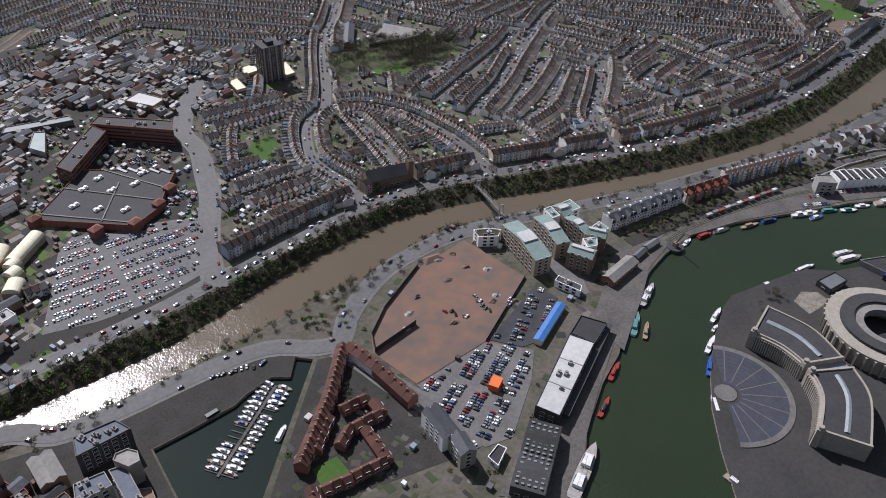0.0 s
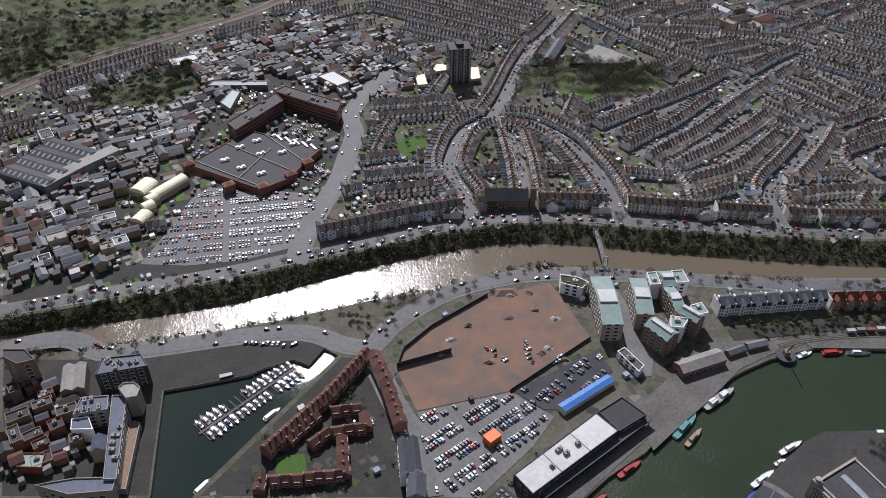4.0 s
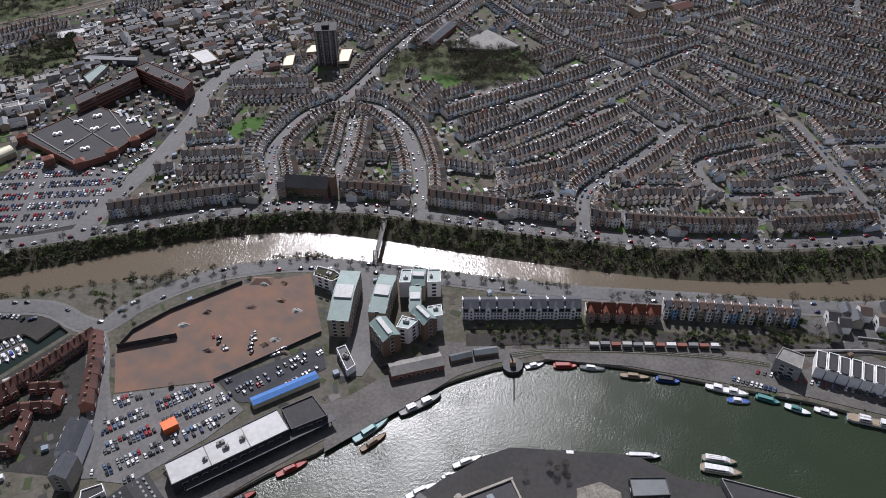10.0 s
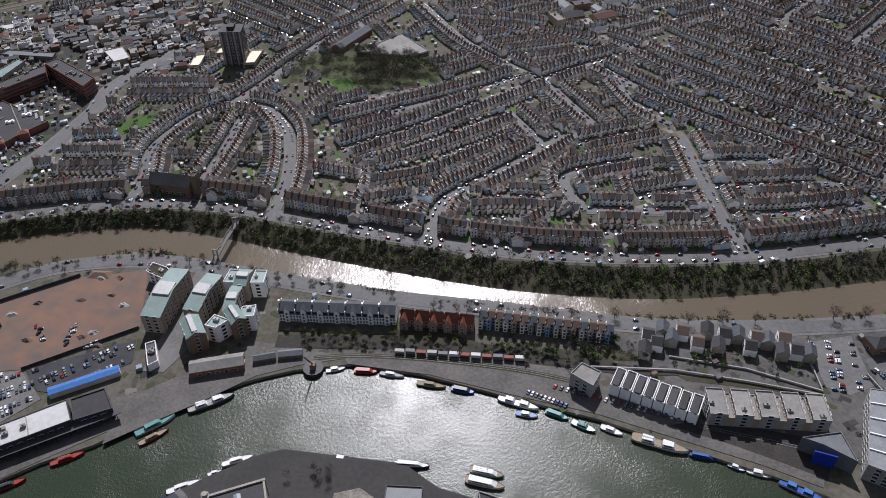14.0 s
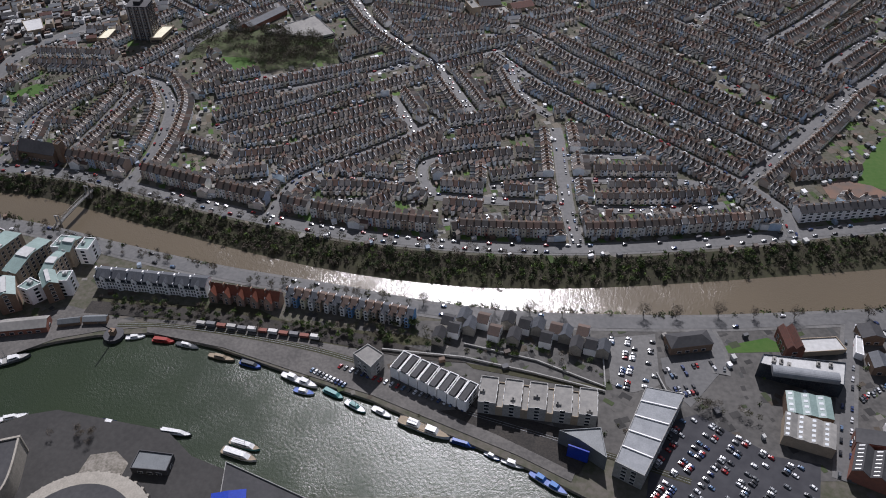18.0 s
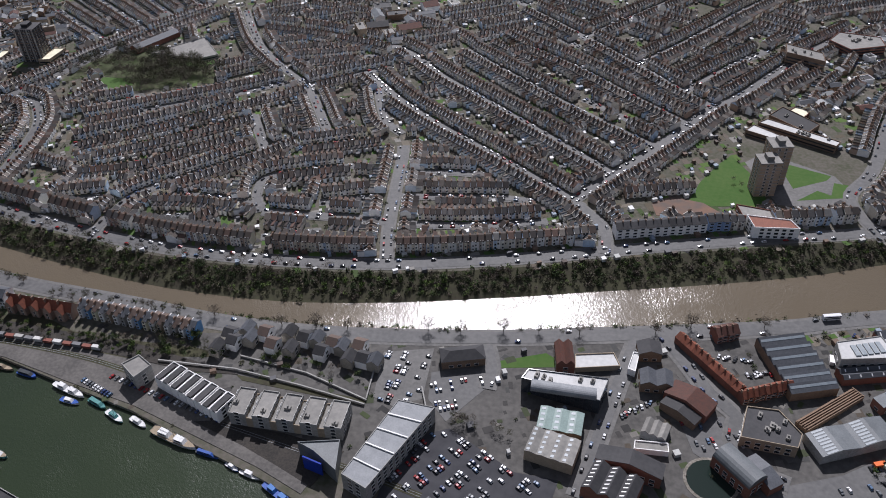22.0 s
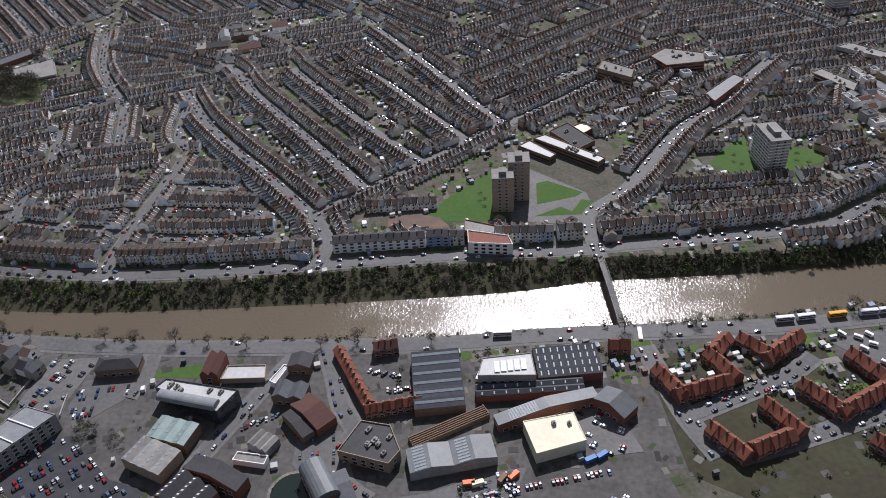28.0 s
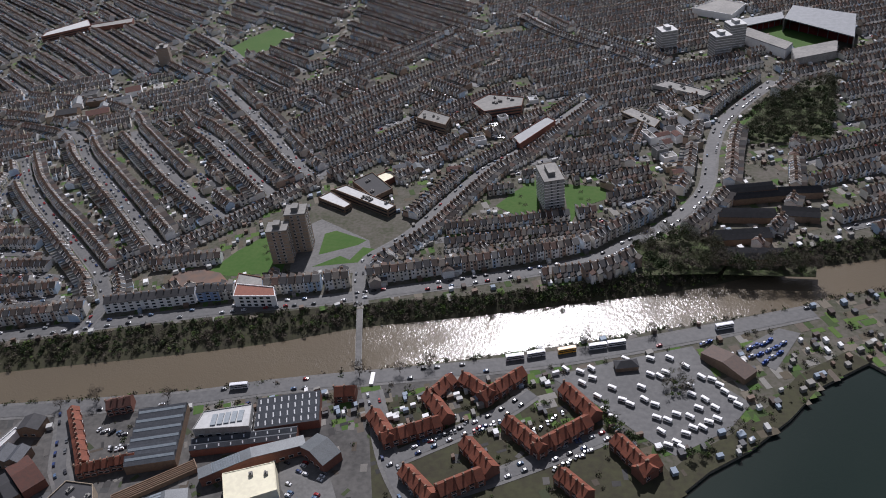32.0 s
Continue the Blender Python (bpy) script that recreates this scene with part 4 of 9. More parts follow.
for poly, lab in (([(924.6, 525.3), (941.2, 540.4), (949.9, 535.6), (954.9, 552.5), (964.6, 550.6), (966.7, 542.0), (962.7, 534.2), (947.9, 531.1)], "small green lawn between paths"), ([(847.1, 510.1), (858.5, 540.4), (875.2, 568.7), (884.6, 581.5), (899.9, 549.1), (904.1, 517.1), (870.5, 510.1)], "broad bright green lawn beside the tower block"), ([(924.2, 540.6), (919.4, 568.7), (926.9, 573.6), (954.8, 561.7), (950.1, 555.0)], "green lawn with paths round it"),
                  ([(1043.7, 615.5), (1056.6, 639.5), (1072.5, 661.5), (1079.5, 602.6), (1060.4, 603.8)], "green lawn with young trees"), ([(1092.7, 652.2), (1124.7, 648.0), (1129.6, 631.2), (1108.4, 616.4), (1103.0, 591.8)], "green lawn behind the tower block"),
                  ([(639.6, 970.2), (659.5, 1029.3), (677.8, 1061.2), (716.0, 1033.9), (703.6, 978.9), (672.6, 947.2)], "distant green playing field"), ([(316.0, 642.0), (345.8, 643.3), (352.3, 631.1), (346.8, 616.3), (319.2, 620.5)], "bright park lawn among bare trees"),
                  ([(375.1, 692.2), (414.7, 691.7), (405.2, 675.0), (379.0, 675.4)], "bright park lawn"), ([(156.1, 549.5), (171.6, 569.6), (186.8, 569.8), (186.5, 546.2), (169.1, 536.7)], "green lawn between low flats"),
                  ([(-108.2, 772.5), (-103.7, 806.6), (-86.0, 787.6), (-88.4, 770.1)], "small green field beside the railway"), ([(1233.1, 751.0), (1250.6, 798.5), (1267.4, 817.9), (1253.7, 755.4)], "green slope at the edge of the park"),
                  ([(733.1, 336.6), (759.1, 347.0), (767.9, 341.5), (765.2, 336.8), (734.0, 331.4)], "small bright green yard lawn"), ([(80.9, 250.5), (95.2, 251.5), (96.9, 239.1), (90.0, 236.6), (80.9, 238.9)], "green lawn among the housing")):
    sheet("lawn", poly, M_GRASS, 0.14, lab, "lawn")
sheet("earth_yard", [(825.2, 492.6), (822.1, 508.5), (836.7, 517.6), (858.5, 512.9), (870.5, 501.7), (864.7, 492.8)], M_DIRT, 0.2, "red earth of a demolition site", "building site")
CARAVANS = [(1103.9, 429.5), (1137.8, 445.4), (1183.1, 463.5), (1197.3, 431.9), (1211.0, 420.2), (1198.7, 400.0), (1171.3, 379.2), (1160.7, 385.7), (1129.9, 411.1)]
sheet("caravan_site", CARAVANS, M_ASPHALT, 0.2, "grey asphalt caravan site with grass islands", "caravan site")
LOT_C = [(690.0, 273.9), (713.4, 284.6), (749.9, 263.0), (771.8, 261.7), (766.3, 236.4), (683.5, 222.2)]
sheet("office_car_park", LOT_C, M_BLACKTOP, 0.2, "dark asphalt car park with marked bays", "car park")
LOT_D = [(665.9, 333.4), (694.4, 340.6), (695.2, 301.9), (680.1, 294.5), (668.1, 299.2)]
sheet("yard_car_park", LOT_D, M_PAVING, 0.2, "pale yard with parked cars", "car park")
LOT_E = [(696.4, 322.2), (726.4, 330.6), (729.1, 316.1), (710.5, 288.8), (698.3, 302.4)]
sheet("yard_car_park", LOT_E, M_ASPHALT, 0.2, "grey yard with parked cars", "car park")
LOT_F = [(969.4, 350.7), (991.8, 358.4), (1008.0, 331.6), (987.0, 324.2), (977.6, 333.5)]
sheet("works_yard", LOT_F, M_PAVING, 0.2, "pale concrete works yard with vans", "yard")
LOT_G = [(1212.0, 466.3), (1232.8, 484.3), (1244.1, 480.7), (1226.4, 447.1), (1218.9, 453.0)]
sheet("boat_yard", LOT_G, M_ASPHALT, 0.2, "grey boat yard with covered boats", "yard")
WORKS = [(832.0, 310.1), (854.8, 315.5), (864.9, 293.5), (879.7, 275.8), (908.7, 287.1), (936.7, 305.1), (953.1, 311.3), (947.1, 280.5), (868.9, 267.4), (837.8, 289.2)]
sheet("works_yard", WORKS, M_ASPHALT, 0.18, "grey asphalt of the harbour works yard", "yard")
bank_z = 0.1
for poly in ([(351.9, 323.6), (428.5, 324.7), (495.2, 318.8), (554.4, 319.4), (578.0, 315.4), (523.7, 307.0), (429.0, 313.7), (375.9, 311.5)], [(586.8, 302.8), (664.7, 296.6), (664.4, 292.5), (591.9, 299.2)], [(373.3, 313.7), (444.8, 331.9), (494.6, 312.7), (529.9, 309.0), (495.7, 290.4), (432.3, 303.4)]):
    bank_z += 0.05
    sheet("overgrown_bank", poly, M_SCRUB, bank_z, "overgrown scrub bank below the terraces", "bank")

shore = [Vector(p) for p in MARINA[:7]]
sheet("shore_bank", [tuple(p) for p in shore] + [(p.x - 9, p.y + 9) for p in reversed(shore)], M_SCRUB, 0.12, "dark overgrown bank above the harbour shore", "bank", keep=False)
sheet("estate_gardens", [(1004.0, 400.0), (1100.0, 424.0), (1128.0, 402.0), (1158.0, 384.0), (1176.0, 356.0), (1150.0, 335.0), (1060.0, 312.0), (1030.0, 322.0)], M_SCRUB, 0.1, "gardens and rough grass round the estate houses", "gardens", keep=False)
# The sidings' dark tone also stands for the shadows of the flats.
sheet("railway_sidings", [(586.8, 269.5), (628.2, 267.5), (662.2, 261.5), (651.6, 238.2), (630.8, 247.4), (609.0, 256.4), (576.9, 267.2)], M_BALLAST, 0.3, "dark ballast of the old dock sidings and painted shade of the flats", "railway", keep=False)
sheet("railway_sidings", [(352.0, 309.5), (430.0, 313.0), (520.0, 305.5), (560.0, 301.0), (588.0, 303.0), (525.0, 316.0), (430.0, 322.5), (352.0, 320.0)], M_BALLAST, 0.31, "dark ballast of the harbour railway", "railway", keep=False)
YARD_H = [(891.3, 288.6), (935.1, 304.5), (956.0, 304.0), (1014.1, 330.9), (1030.0, 300.0), (1003.0, 262.8), (900.6, 252.7), (889.8, 272.4)]
sheet("works_car_park", YARD_H, M_CONCYARD, 0.15, "grey patched works car park", "car park")
sheet("sandy_ground", [(404.1, 201.0), (405.4, 214.4), (417.8, 218.3), (426.8, 212.4), (426.7, 202.4)], M_STONE, 0.26, "worn sandy patch on the plaza", "plaza", keep=False)

# woods and the railway keep their ground
RAIL = [[(-184.7, 668.7), (-128.6, 731.6), (-41.6, 796.2), (18.9, 841.4), (54.0, 880.6)], [(-188.2, 680.0), (-131.8, 744.6), (-43.1, 807.9), (18.0, 854.0), (47.3, 891.4)]]
# The wood of 170 is thickened to stand in for cloud shade.
WOODS = [([(290.1, 689.0), (338.0, 702.8), (415.3, 675.1), (427.2, 643.4), (366.1, 638.7), (303.5, 645.8), (277.6, 620.9)], 110, (1, 3, 3, 1, 0)), ([(354.0, 675.7), (378.3, 683.0), (430.4, 669.7), (402.6, 634.5), (349.4, 616.0)], 70, (3, 1)), ([(-238.4, 841.4), (-156.2, 849.2), (-90.9, 849.3), (-9.6, 887.6), (5.0, 863.3), (-84.4, 779.1), (-192.1, 692.7)], 240, (1, 3, 3, 5)),
         ([(-281.7, 986.6), (-158.4, 1012.7), (-22.8, 1037.1), (-0.8, 938.1), (-99.8, 865.9), (-240.7, 849.1)], 140, (1, 3, 3, 5)), ([(-107.2, 662.7), (-32.5, 731.0), (-7.8, 663.2), (-34.1, 639.1), (-91.0, 634.7)], 90, (3, 5, 1)), ([(1236.1, 756.8), (1266.5, 811.5), (1329.9, 858.9), (1304.1, 733.5), (1240.6, 724.7)], 170, (5, 3, 3, 5)), ([(1147.4, 571.0), (1188.9, 582.8), (1210.4, 550.9), (1202.0, 537.2), (1153.3, 531.4)], 70, (1, 3, 5)), ([(1210.4, 550.9), (1264.0, 550.6), (1261.5, 538.0), (1205.3, 536.4)], 40, (1, 3, 5))]
for poly, n, k in WOODS:
    sheet("park_ground", poly, M_PARK, 0.09 + 0.004 * n / 10, "rough grass under the trees", "park")
for ln in RAIL:
    take_line(smooth(ln, 8), 6)

# ---- tower blocks ----


def tower(name, label, base, L, D, deg, h, wall, band, floors, roof, group="tower blocks", stripes=None):
    m = pose(base[0], base[1], 0, 0, 0, deg)
    ob = thing(name, label, "tower block", m, group)
    part("wall", Shape().box(-L / 2, L / 2, -D / 2, D / 2, -0.3, h), wall, ob)
    part("roof", Shape().box(-L / 2 - 0.2, L / 2 + 0.2, -D / 2 - 0.2, D / 2 + 0.2, h, h + 0.8), roof, ob)
    part("lift_house", Shape().box(-L / 6, L / 6, -D / 4, D / 4, h + 0.8, h + 4), roof, ob)
    st = h / floors
    for k in range(1, floors):
        part("floor_band", Shape().box(-L / 2 - 0.12, L / 2 + 0.12, -D / 2 - 0.12, D / 2 + 0.12, k * st - 0.2, k * st + 0.2, 0, True), band, ob)
    if stripes:
        for x in (-L / 2 + 1.2, -L / 6, L / 6, L / 2 - 1.2):
            part("pier", Shape().box(x - 0.7, x + 0.7, -D / 2 - 0.35, D / 2 + 0.35, 0, h + 0.5), stripes, ob)
    wm = win_mesh(1.7, 1.3)
    if base[1] > 700:
        return ob
    for a, b in (((-L / 2, -D / 2), (L / 2, -D / 2)), ((L / 2, -D / 2), (L / 2, D / 2)), ((-L / 2, D / 2), (-L / 2, -D / 2))):
        wall_windows(ob, a, b, floors, st, 3.3, z0=0.8, mesh=wm, edge=0.8, single=True)
    take([tuple((m @ Vector(c)).xy) for c in ((-L / 2, -D / 2, 0), (L / 2, -D / 2, 0), (L / 2, D / 2, 0), (-L / 2, D / 2, 0))])
    return ob


TA = [(228.5, 672.7)][0]
tower("tower_block", "tall dark tower block with pale vertical piers", TA, 20, 17, 5, 33, M_DARKCLAD, M_BROWNBRICK, 12, M_FELT, stripes=M_CONCRETE)
tower("tower_block", "tan brick tower block with pale floor bands beside a lawn", [(900.5, 534.0)][0], 15, 13, 12, 27.5, M_TAN, M_CONCRETE, 10, M_PALEROOF)
tower("tower_block", "taller tan brick tower block joined to its twin", [(909.2, 550.2)][0], 15, 14, 12, 32, M_TAN, M_CONCRETE, 11, M_PALEROOF)
tower("tower_block", "grey concrete slab tower block among lawns", [(1086.0, 619.9)][0], 15, 27, 20, 27.5, M_CONCRETE, M_WHITE, 11, M_PALEROOF)
for p in [(1177.4, 945.2), (1229.9, 925.3), (1247.1, 958.9)]:
    tower("tower_block", "pale grey tower block near the stadium", p, 17, 17, 20, 24, M_CONCRETE, M_WHITE, 9, M_WHITEROOF)
tower("tower_block", "small tan tower block far off among houses", [(585.1, 934.5)][0], 14, 12, 20, 22, M_TAN, M_CONCRETE, 9, M_PALEROOF)

# ---- south bank: shops, church, schools, stadium ----
STORE = [(-1.7, 531.7), (40.4, 581.7), (101.5, 547.2), (88.5, 527.3), (78.4, 506.6), (56.9, 491.9)]
store = block("supermarket", "large supermarket under a dark flat roof with white roof units", "supermarket", STORE, 5.5, M_BRICK, M_FELT, units=0)
for p in [(-1.2, 530.9), (32.6, 499.0), (57.9, 494.9), (78.3, 509.8), (90.7, 526.3)]:
    s = Shape().box(-4, 4, -3, 3, -0.2, 7).hip(-4, 4, -3, 3, 7, 9)
    part("corner_pavilion", s, M_BRICK, store, "", pose(p[0], p[1], 0, 0, 0, 30))
for a, b in (([(2.7, 537.1), (53.6, 498.4)]), ([(23.9, 562.4), (76.6, 517.9)]), ([(54.8, 573.7), (88.5, 528.2)]), ([(38.1, 507.6), (60.8, 551.5)])):
    m, L = rowpose(a, b, 4.8)
    part("roof_upstand", Shape().box(0, L, -0.4, 0.4, 0, 0.7), M_PALEROOF, store, "", m)
for p in [(25.9, 535.5), (36.0, 554.2), (53.3, 542.8), (39.6, 523.4), (55.8, 513.7), (70.2, 543.6), (48.7, 563.4), (78.7, 555.8)]:
    s = Shape().box(-3.5, 3.5, -1.4, 1.4, 0, 1.4).box(-3.0, -1.0, -1.0, 1.0, 1.4, 2.2).box(1.0, 3.0, -1.0, 1.0, 1.4, 2.2)
    part("roof_unit", s, M_WHITE, store, "white roof plant unit", pose(p[0], p[1], 4.8, 0, 0, 25))
for p in [(66.7, 566.9), (73.7, 563.4), (80.7, 559.1), (87.7, 554.8), (94.7, 550.5)]:
    part("rooflight", Shape().box(-1.0, 1.0, -5, 5, 0, 0.8), M_SKYLIGHT, store, "", pose(p[0], p[1], 4.8, 0, 0, 30))
block("brick_warehouse", "tall red brick factory wing with many windows", "factory", [(24.0, 582.4), (60.9, 632.6), (68.4, 618.1), (32.2, 569.4)], 13, M_BRICK, M_FELT, 4, 3.4, 3.1, units=4)
block("brick_warehouse", "long red brick factory block beside a yard", "factory", [(59.9, 633.9), (68.3, 643.8), (118.1, 608.7), (114.6, 593.0)], 14, M_BRICK, M_FELT, 4, 3.4, 3.2, units=6)
block("shop_building", "low blue-grey canopy roof over a yard", "shop", [(-3.3, 667.3), (0.6, 677.1), (49.3, 673.0), (50.9, 663.7)], 5, M_STEELGREY, M_STEELGREY)
block("shop_building", "low green-grey roofed store in a yard", "shop", [(11.5, 634.3), (19.4, 658.2), (27.4, 654.0), (21.6, 620.8)], 5, M_CONCRETE, M_COPPER)
block("shop_building", "retail shed with a white flat roof", "shop", [(-47.5, 724.7), (-23.8, 734.7), (-18.1, 724.0), (-39.3, 706.5)], 6, M_METAL, M_WHITEROOF)
block("shop_building", "white-roofed retail store in the shopping street", "shop", [(96.0, 677.4), (110.7, 687.6), (127.4, 664.6), (114.8, 655.7)], 6, M_BUFF, M_WHITEROOF)
shed("distribution_shed", "broad dark warehouse roof with many rooflights", "warehouse", [(-135.6, 524.9), (-97.7, 501.4), (-75.0, 556.7), (-117.4, 578.7)], 8, 10, M_STEELGREY, M_FELT, 4, lights=9)
shed("distribution_shed", "narrow pale roofed shed along the warehouse", "warehouse", [(-99.6, 503.8), (-93.9, 498.1), (-63.2, 559.0), (-75.1, 569.0)], 8.5, 9.5, M_METAL, M_PALEROOF)
for q in ([(-41.1, 500.2), (-32.5, 513.1), (-20.4, 509.6), (-27.1, 492.9)], [(-25.1, 494.9), (-5.9, 517.6), (1.5, 510.6), (-18.7, 486.2)], [(-28.1, 487.8), (-22.7, 493.2), (-15.6, 487.4), (-21.3, 481.4)], [(-29.2, 478.6), (-23.5, 484.4), (-15.5, 477.3), (-22.9, 472.4)], [(-32.5, 461.0), (-26.8, 472.1), (-17.2, 467.0), (-22.2, 455.9)]):
    shed("vaulted_hall", "cream barrel-vaulted market hall", "hall", q, 4.5, 8, M_BUFF, M_CREAM, 1, kind="barrel")
for q in ([(188.2, 653.1), (187.3, 674.1), (196.7, 677.8), (197.8, 654.3)], [(205.5, 679.3), (207.1, 696.2), (220.7, 699.7), (220.4, 682.5)], [(237.5, 660.3), (239.0, 687.8), (250.1, 689.1), (248.5, 662.6)]):
    block("podium_block", "low cream podium block at the foot of the tower", "flats", q, 5, M_BUFF, M_CREAM, 1)
shed("church", "long dark stone church with a steep slate roof", "church", strip_quad([(221.0, 459.5)][0], [(253.4, 455.8)][0], 15), 8, 14, M_BROWNBRICK, M_FELT, 1, 1)
tw = block("church_tower", "square stone church tower with a flat top", "church tower", strip_quad([(254.8, 458.5)][0], [(259.0, 458.0)][0], 6), 17, M_BROWNBRICK, M_FELT, 2, 4, 7)
shed("market_hall", "low brick hall under a pale pitched roof", "hall", [(314.5, 700.9), (340.1, 745.5), (347.7, 740.5), (325.3, 693.3)], 5, 8, M_BRICK, M_SLATE, 1, 1)
block("school_building", "pale flat-roofed school building", "school", [(340.5, 691.6), (379.7, 734.2), (409.9, 696.9), (395.1, 685.5)], 4, M_CONCRETE, M_PALEROOF, 1)
block("school_building", "white low school wing", "school", [(898.1, 614.9), (905.7, 625.0), (929.5, 606.3), (925.8, 599.7)], 5, M_BROWNBRICK, M_WHITEROOF, 1)
block("school_building", "long white-roofed brick school", "school", [(908.7, 625.4), (917.1, 632.8), (967.6, 602.3), (963.0, 594.9)], 7, M_BROWNBRICK, M_WHITEROOF, 2, units=5)
block("school_building", "dark brick school hall with a flat roof", "school", [(919.6, 640.8), (932.4, 656.9), (957.5, 630.1), (945.7, 615.1)], 6, M_BROWNBRICK, M_FELT, 1, units=3)
block("school_building", "small cream roofed hall", "school", [(935.2, 651.1), (945.6, 662.1), (954.7, 652.9), (945.7, 640.3)], 5, M_BRICK, M_CREAM)
block("hotel", "white and red hotel with tall window strips facing the river", "hotel", [(887.8, 475.6), (884.3, 489.5), (912.5, 487.8), (917.4, 478.3)], 9.5, M_WHITE, M_BRICK, 3, 2.6)
block("hotel", "brick rear wing of the hotel", "hotel", [(882.1, 490.4), (879.0, 503.7), (901.3, 499.6), (903.7, 490.6)], 8, M_BRICK, M_PALEROOF, 2)
RIV = [(797.2, 460.5), (873.1, 480.7)]
M_PALEBLUE = mk("pale_blue_render", (0.26, 0.36, 0.56), (0.22, 0.31, 0.48), 0.4)
block("depot", "long white-roofed depot far off", "depot", [(338.0, 1030.4), (331.7, 1052.1), (365.1, 1104.2), (388.8, 1075.0)], 8, M_BRICK, M_WHITEROOF, 2)
block("depot", "long grey depot roof far off", "depot", [(389.2, 1066.4), (383.1, 1084.0), (435.3, 1111.0), (446.1, 1089.8)], 6, M_BRICK, M_PALEROOF)
block("office_building", "brown office block with a pale boxed roof", "offices", [(948.6, 752.9), (951.2, 772.5), (980.8, 755.0), (979.7, 736.5)], 12, M_BROWNBRICK, M_PALEROOF, 3, units=4)
block("office_building", "large dark brick office with pale roof plant", "offices", [(993.9, 793.0), (1006.9, 813.0), (1042.4, 805.1), (1043.1, 785.1), (1009.2, 772.7)], 9, M_BRICK, M_PALEROOF, 3, units=7)
block("store", "long grey roofed store beside a car park", "store", [(1042.1, 724.7), (1068.2, 768.1), (1077.1, 758.8), (1050.5, 710.9)], 6, M_BRICK, M_STEELGREY)
block("factory", "long pale roofed works building", "factory", [(1163.1, 839.1), (1176.3, 851.0), (1216.6, 821.1), (1208.5, 811.6)], 6, M_CONCRETE, M_PALEROOF, 1, units=3)
block("factory", "long works building with a pale saw roof", "factory", [(1134.2, 778.3), (1144.0, 787.6), (1169.3, 760.1), (1163.9, 744.8)], 6, M_BUFF, M_PALEROOF, 2, units=3)
for q in ([(1213.2, 643.0), (1249.3, 652.0), (1248.2, 640.2), (1214.0, 632.3)], [(1217.6, 631.0), (1258.5, 638.7), (1257.5, 633.0), (1218.5, 623.0)], [(1198.9, 581.4), (1238.8, 587.1), (1238.7, 575.0), (1199.2, 567.4)], [(1200.3, 560.7), (1245.1, 562.2), (1242.8, 549.0), (1198.7, 546.0)], [(1251.6, 642.2), (1282.3, 646.4), (1280.3, 636.5), (1250.2, 633.9)], [(1207.9, 612.5), (1246.5, 611.6), (1244.8, 600.9), (1205.2, 598.5)], [(1251.0, 616.6), (1275.8, 614.4), (1273.2, 601.5), (1248.2, 604.2)]):
    shed("railway_shed", "long brown works shed with a weathered roof", "works", q, 5, 7.5, M_BROWNBRICK, M_FELT if q[0][0] % 2 else M_PALEROOF, 2, lights=4)
# stadium: four stands round a pitch
ST = [(1264.1, 985.3), (1331.9, 1092.1), (1359.4, 1001.7), (1299.0, 925.9)]
pitch = sheet("stadium_pitch", [(1280.1, 999.8), (1309.4, 1025.8), (1365.4, 974.6), (1311.2, 937.1)], M_GRASS, 0.3, "striped green football pitch inside the stadium", "pitch")
M_SEATS = mk("red_seats", (0.24, 0.03, 0.03), (0.17, 0.025, 0.025), 0.5, 0.7)


def stand(q, z, wall, roof, lab):
    """An open stand: a raked bank of seats under a roof slab, with a rear wall; the first and last corners face the pitch."""
    ob = thing("stadium_stand", lab, "stadium stand")
    q = [Vector(p) for p in q]
    part("roof", Shape().prism(ccw([tuple(p) for p in q]), z - 0.9, z), roof, ob)
    f = [q[0].lerp(q[1], 0.25), q[3].lerp(q[2], 0.25)]
    s = Shape().add([(f[0].x, f[0].y, 0.8), (f[1].x, f[1].y, 0.8), (q[2].x, q[2].y, z - 2), (q[1].x, q[1].y, z - 2)], [(0, 1, 2, 3)])
    part("seating_bank", s, M_SEATS, ob, "raked bank of red seats")
    for e, g in ((q[1], q[2]), (q[0], q[1]), (q[2], q[3])):
        m, L = rowpose(e, g)
        part("wall", Shape().box(0, L, -0.3, 0.3, -0.2, z - 0.9), wall, ob, "", m)
    for k in range(7):
        p = f[0].lerp(f[1], (k + 0.5) / 7)
        part("column", Shape().box(-0.35, 0.35, -0.35, 0.35, 0, z - 0.9), M_STEELGREY, ob, "", pose(p.x, p.y, 0))
    take([tuple(p) for p in q])


stand([(1263.8, 985.6), (1252.7, 967.5), (1292.6, 916.6), (1301.6, 934.5)], 10, M_WHITE, M_PALEROOF, "white clad end stand with a pale brown roof")
stand([(1262.2, 991.1), (1252.9, 1009.8), (1304.4, 1034.5), (1304.0, 1013.0)], 10, M_CONCRETE, M_METAL, "long grey-roofed stand beyond the pitch")
stand([(1301.1, 996.9), (1316.0, 1041.4), (1373.9, 1004.9), (1358.6, 934.4)], 15, M_CONCRETE, M_METAL, "tall main stand with a grey ribbed roof")
stand([(1299.7, 923.9), (1298.7, 895.6), (1340.1, 915.3), (1346.4, 946.0)], 8, M_CONCRETE, M_PALEROOF, "low stand with a pale roof beside the road")
block("retail_hall", "large white retail hall beyond the stadium", "retail hall", [(1208.5, 1066.3), (1242.3, 1098.8), (1270.9, 1076.7), (1251.4, 1035.9)], 8, M_WHITE, M_PALEROOF)
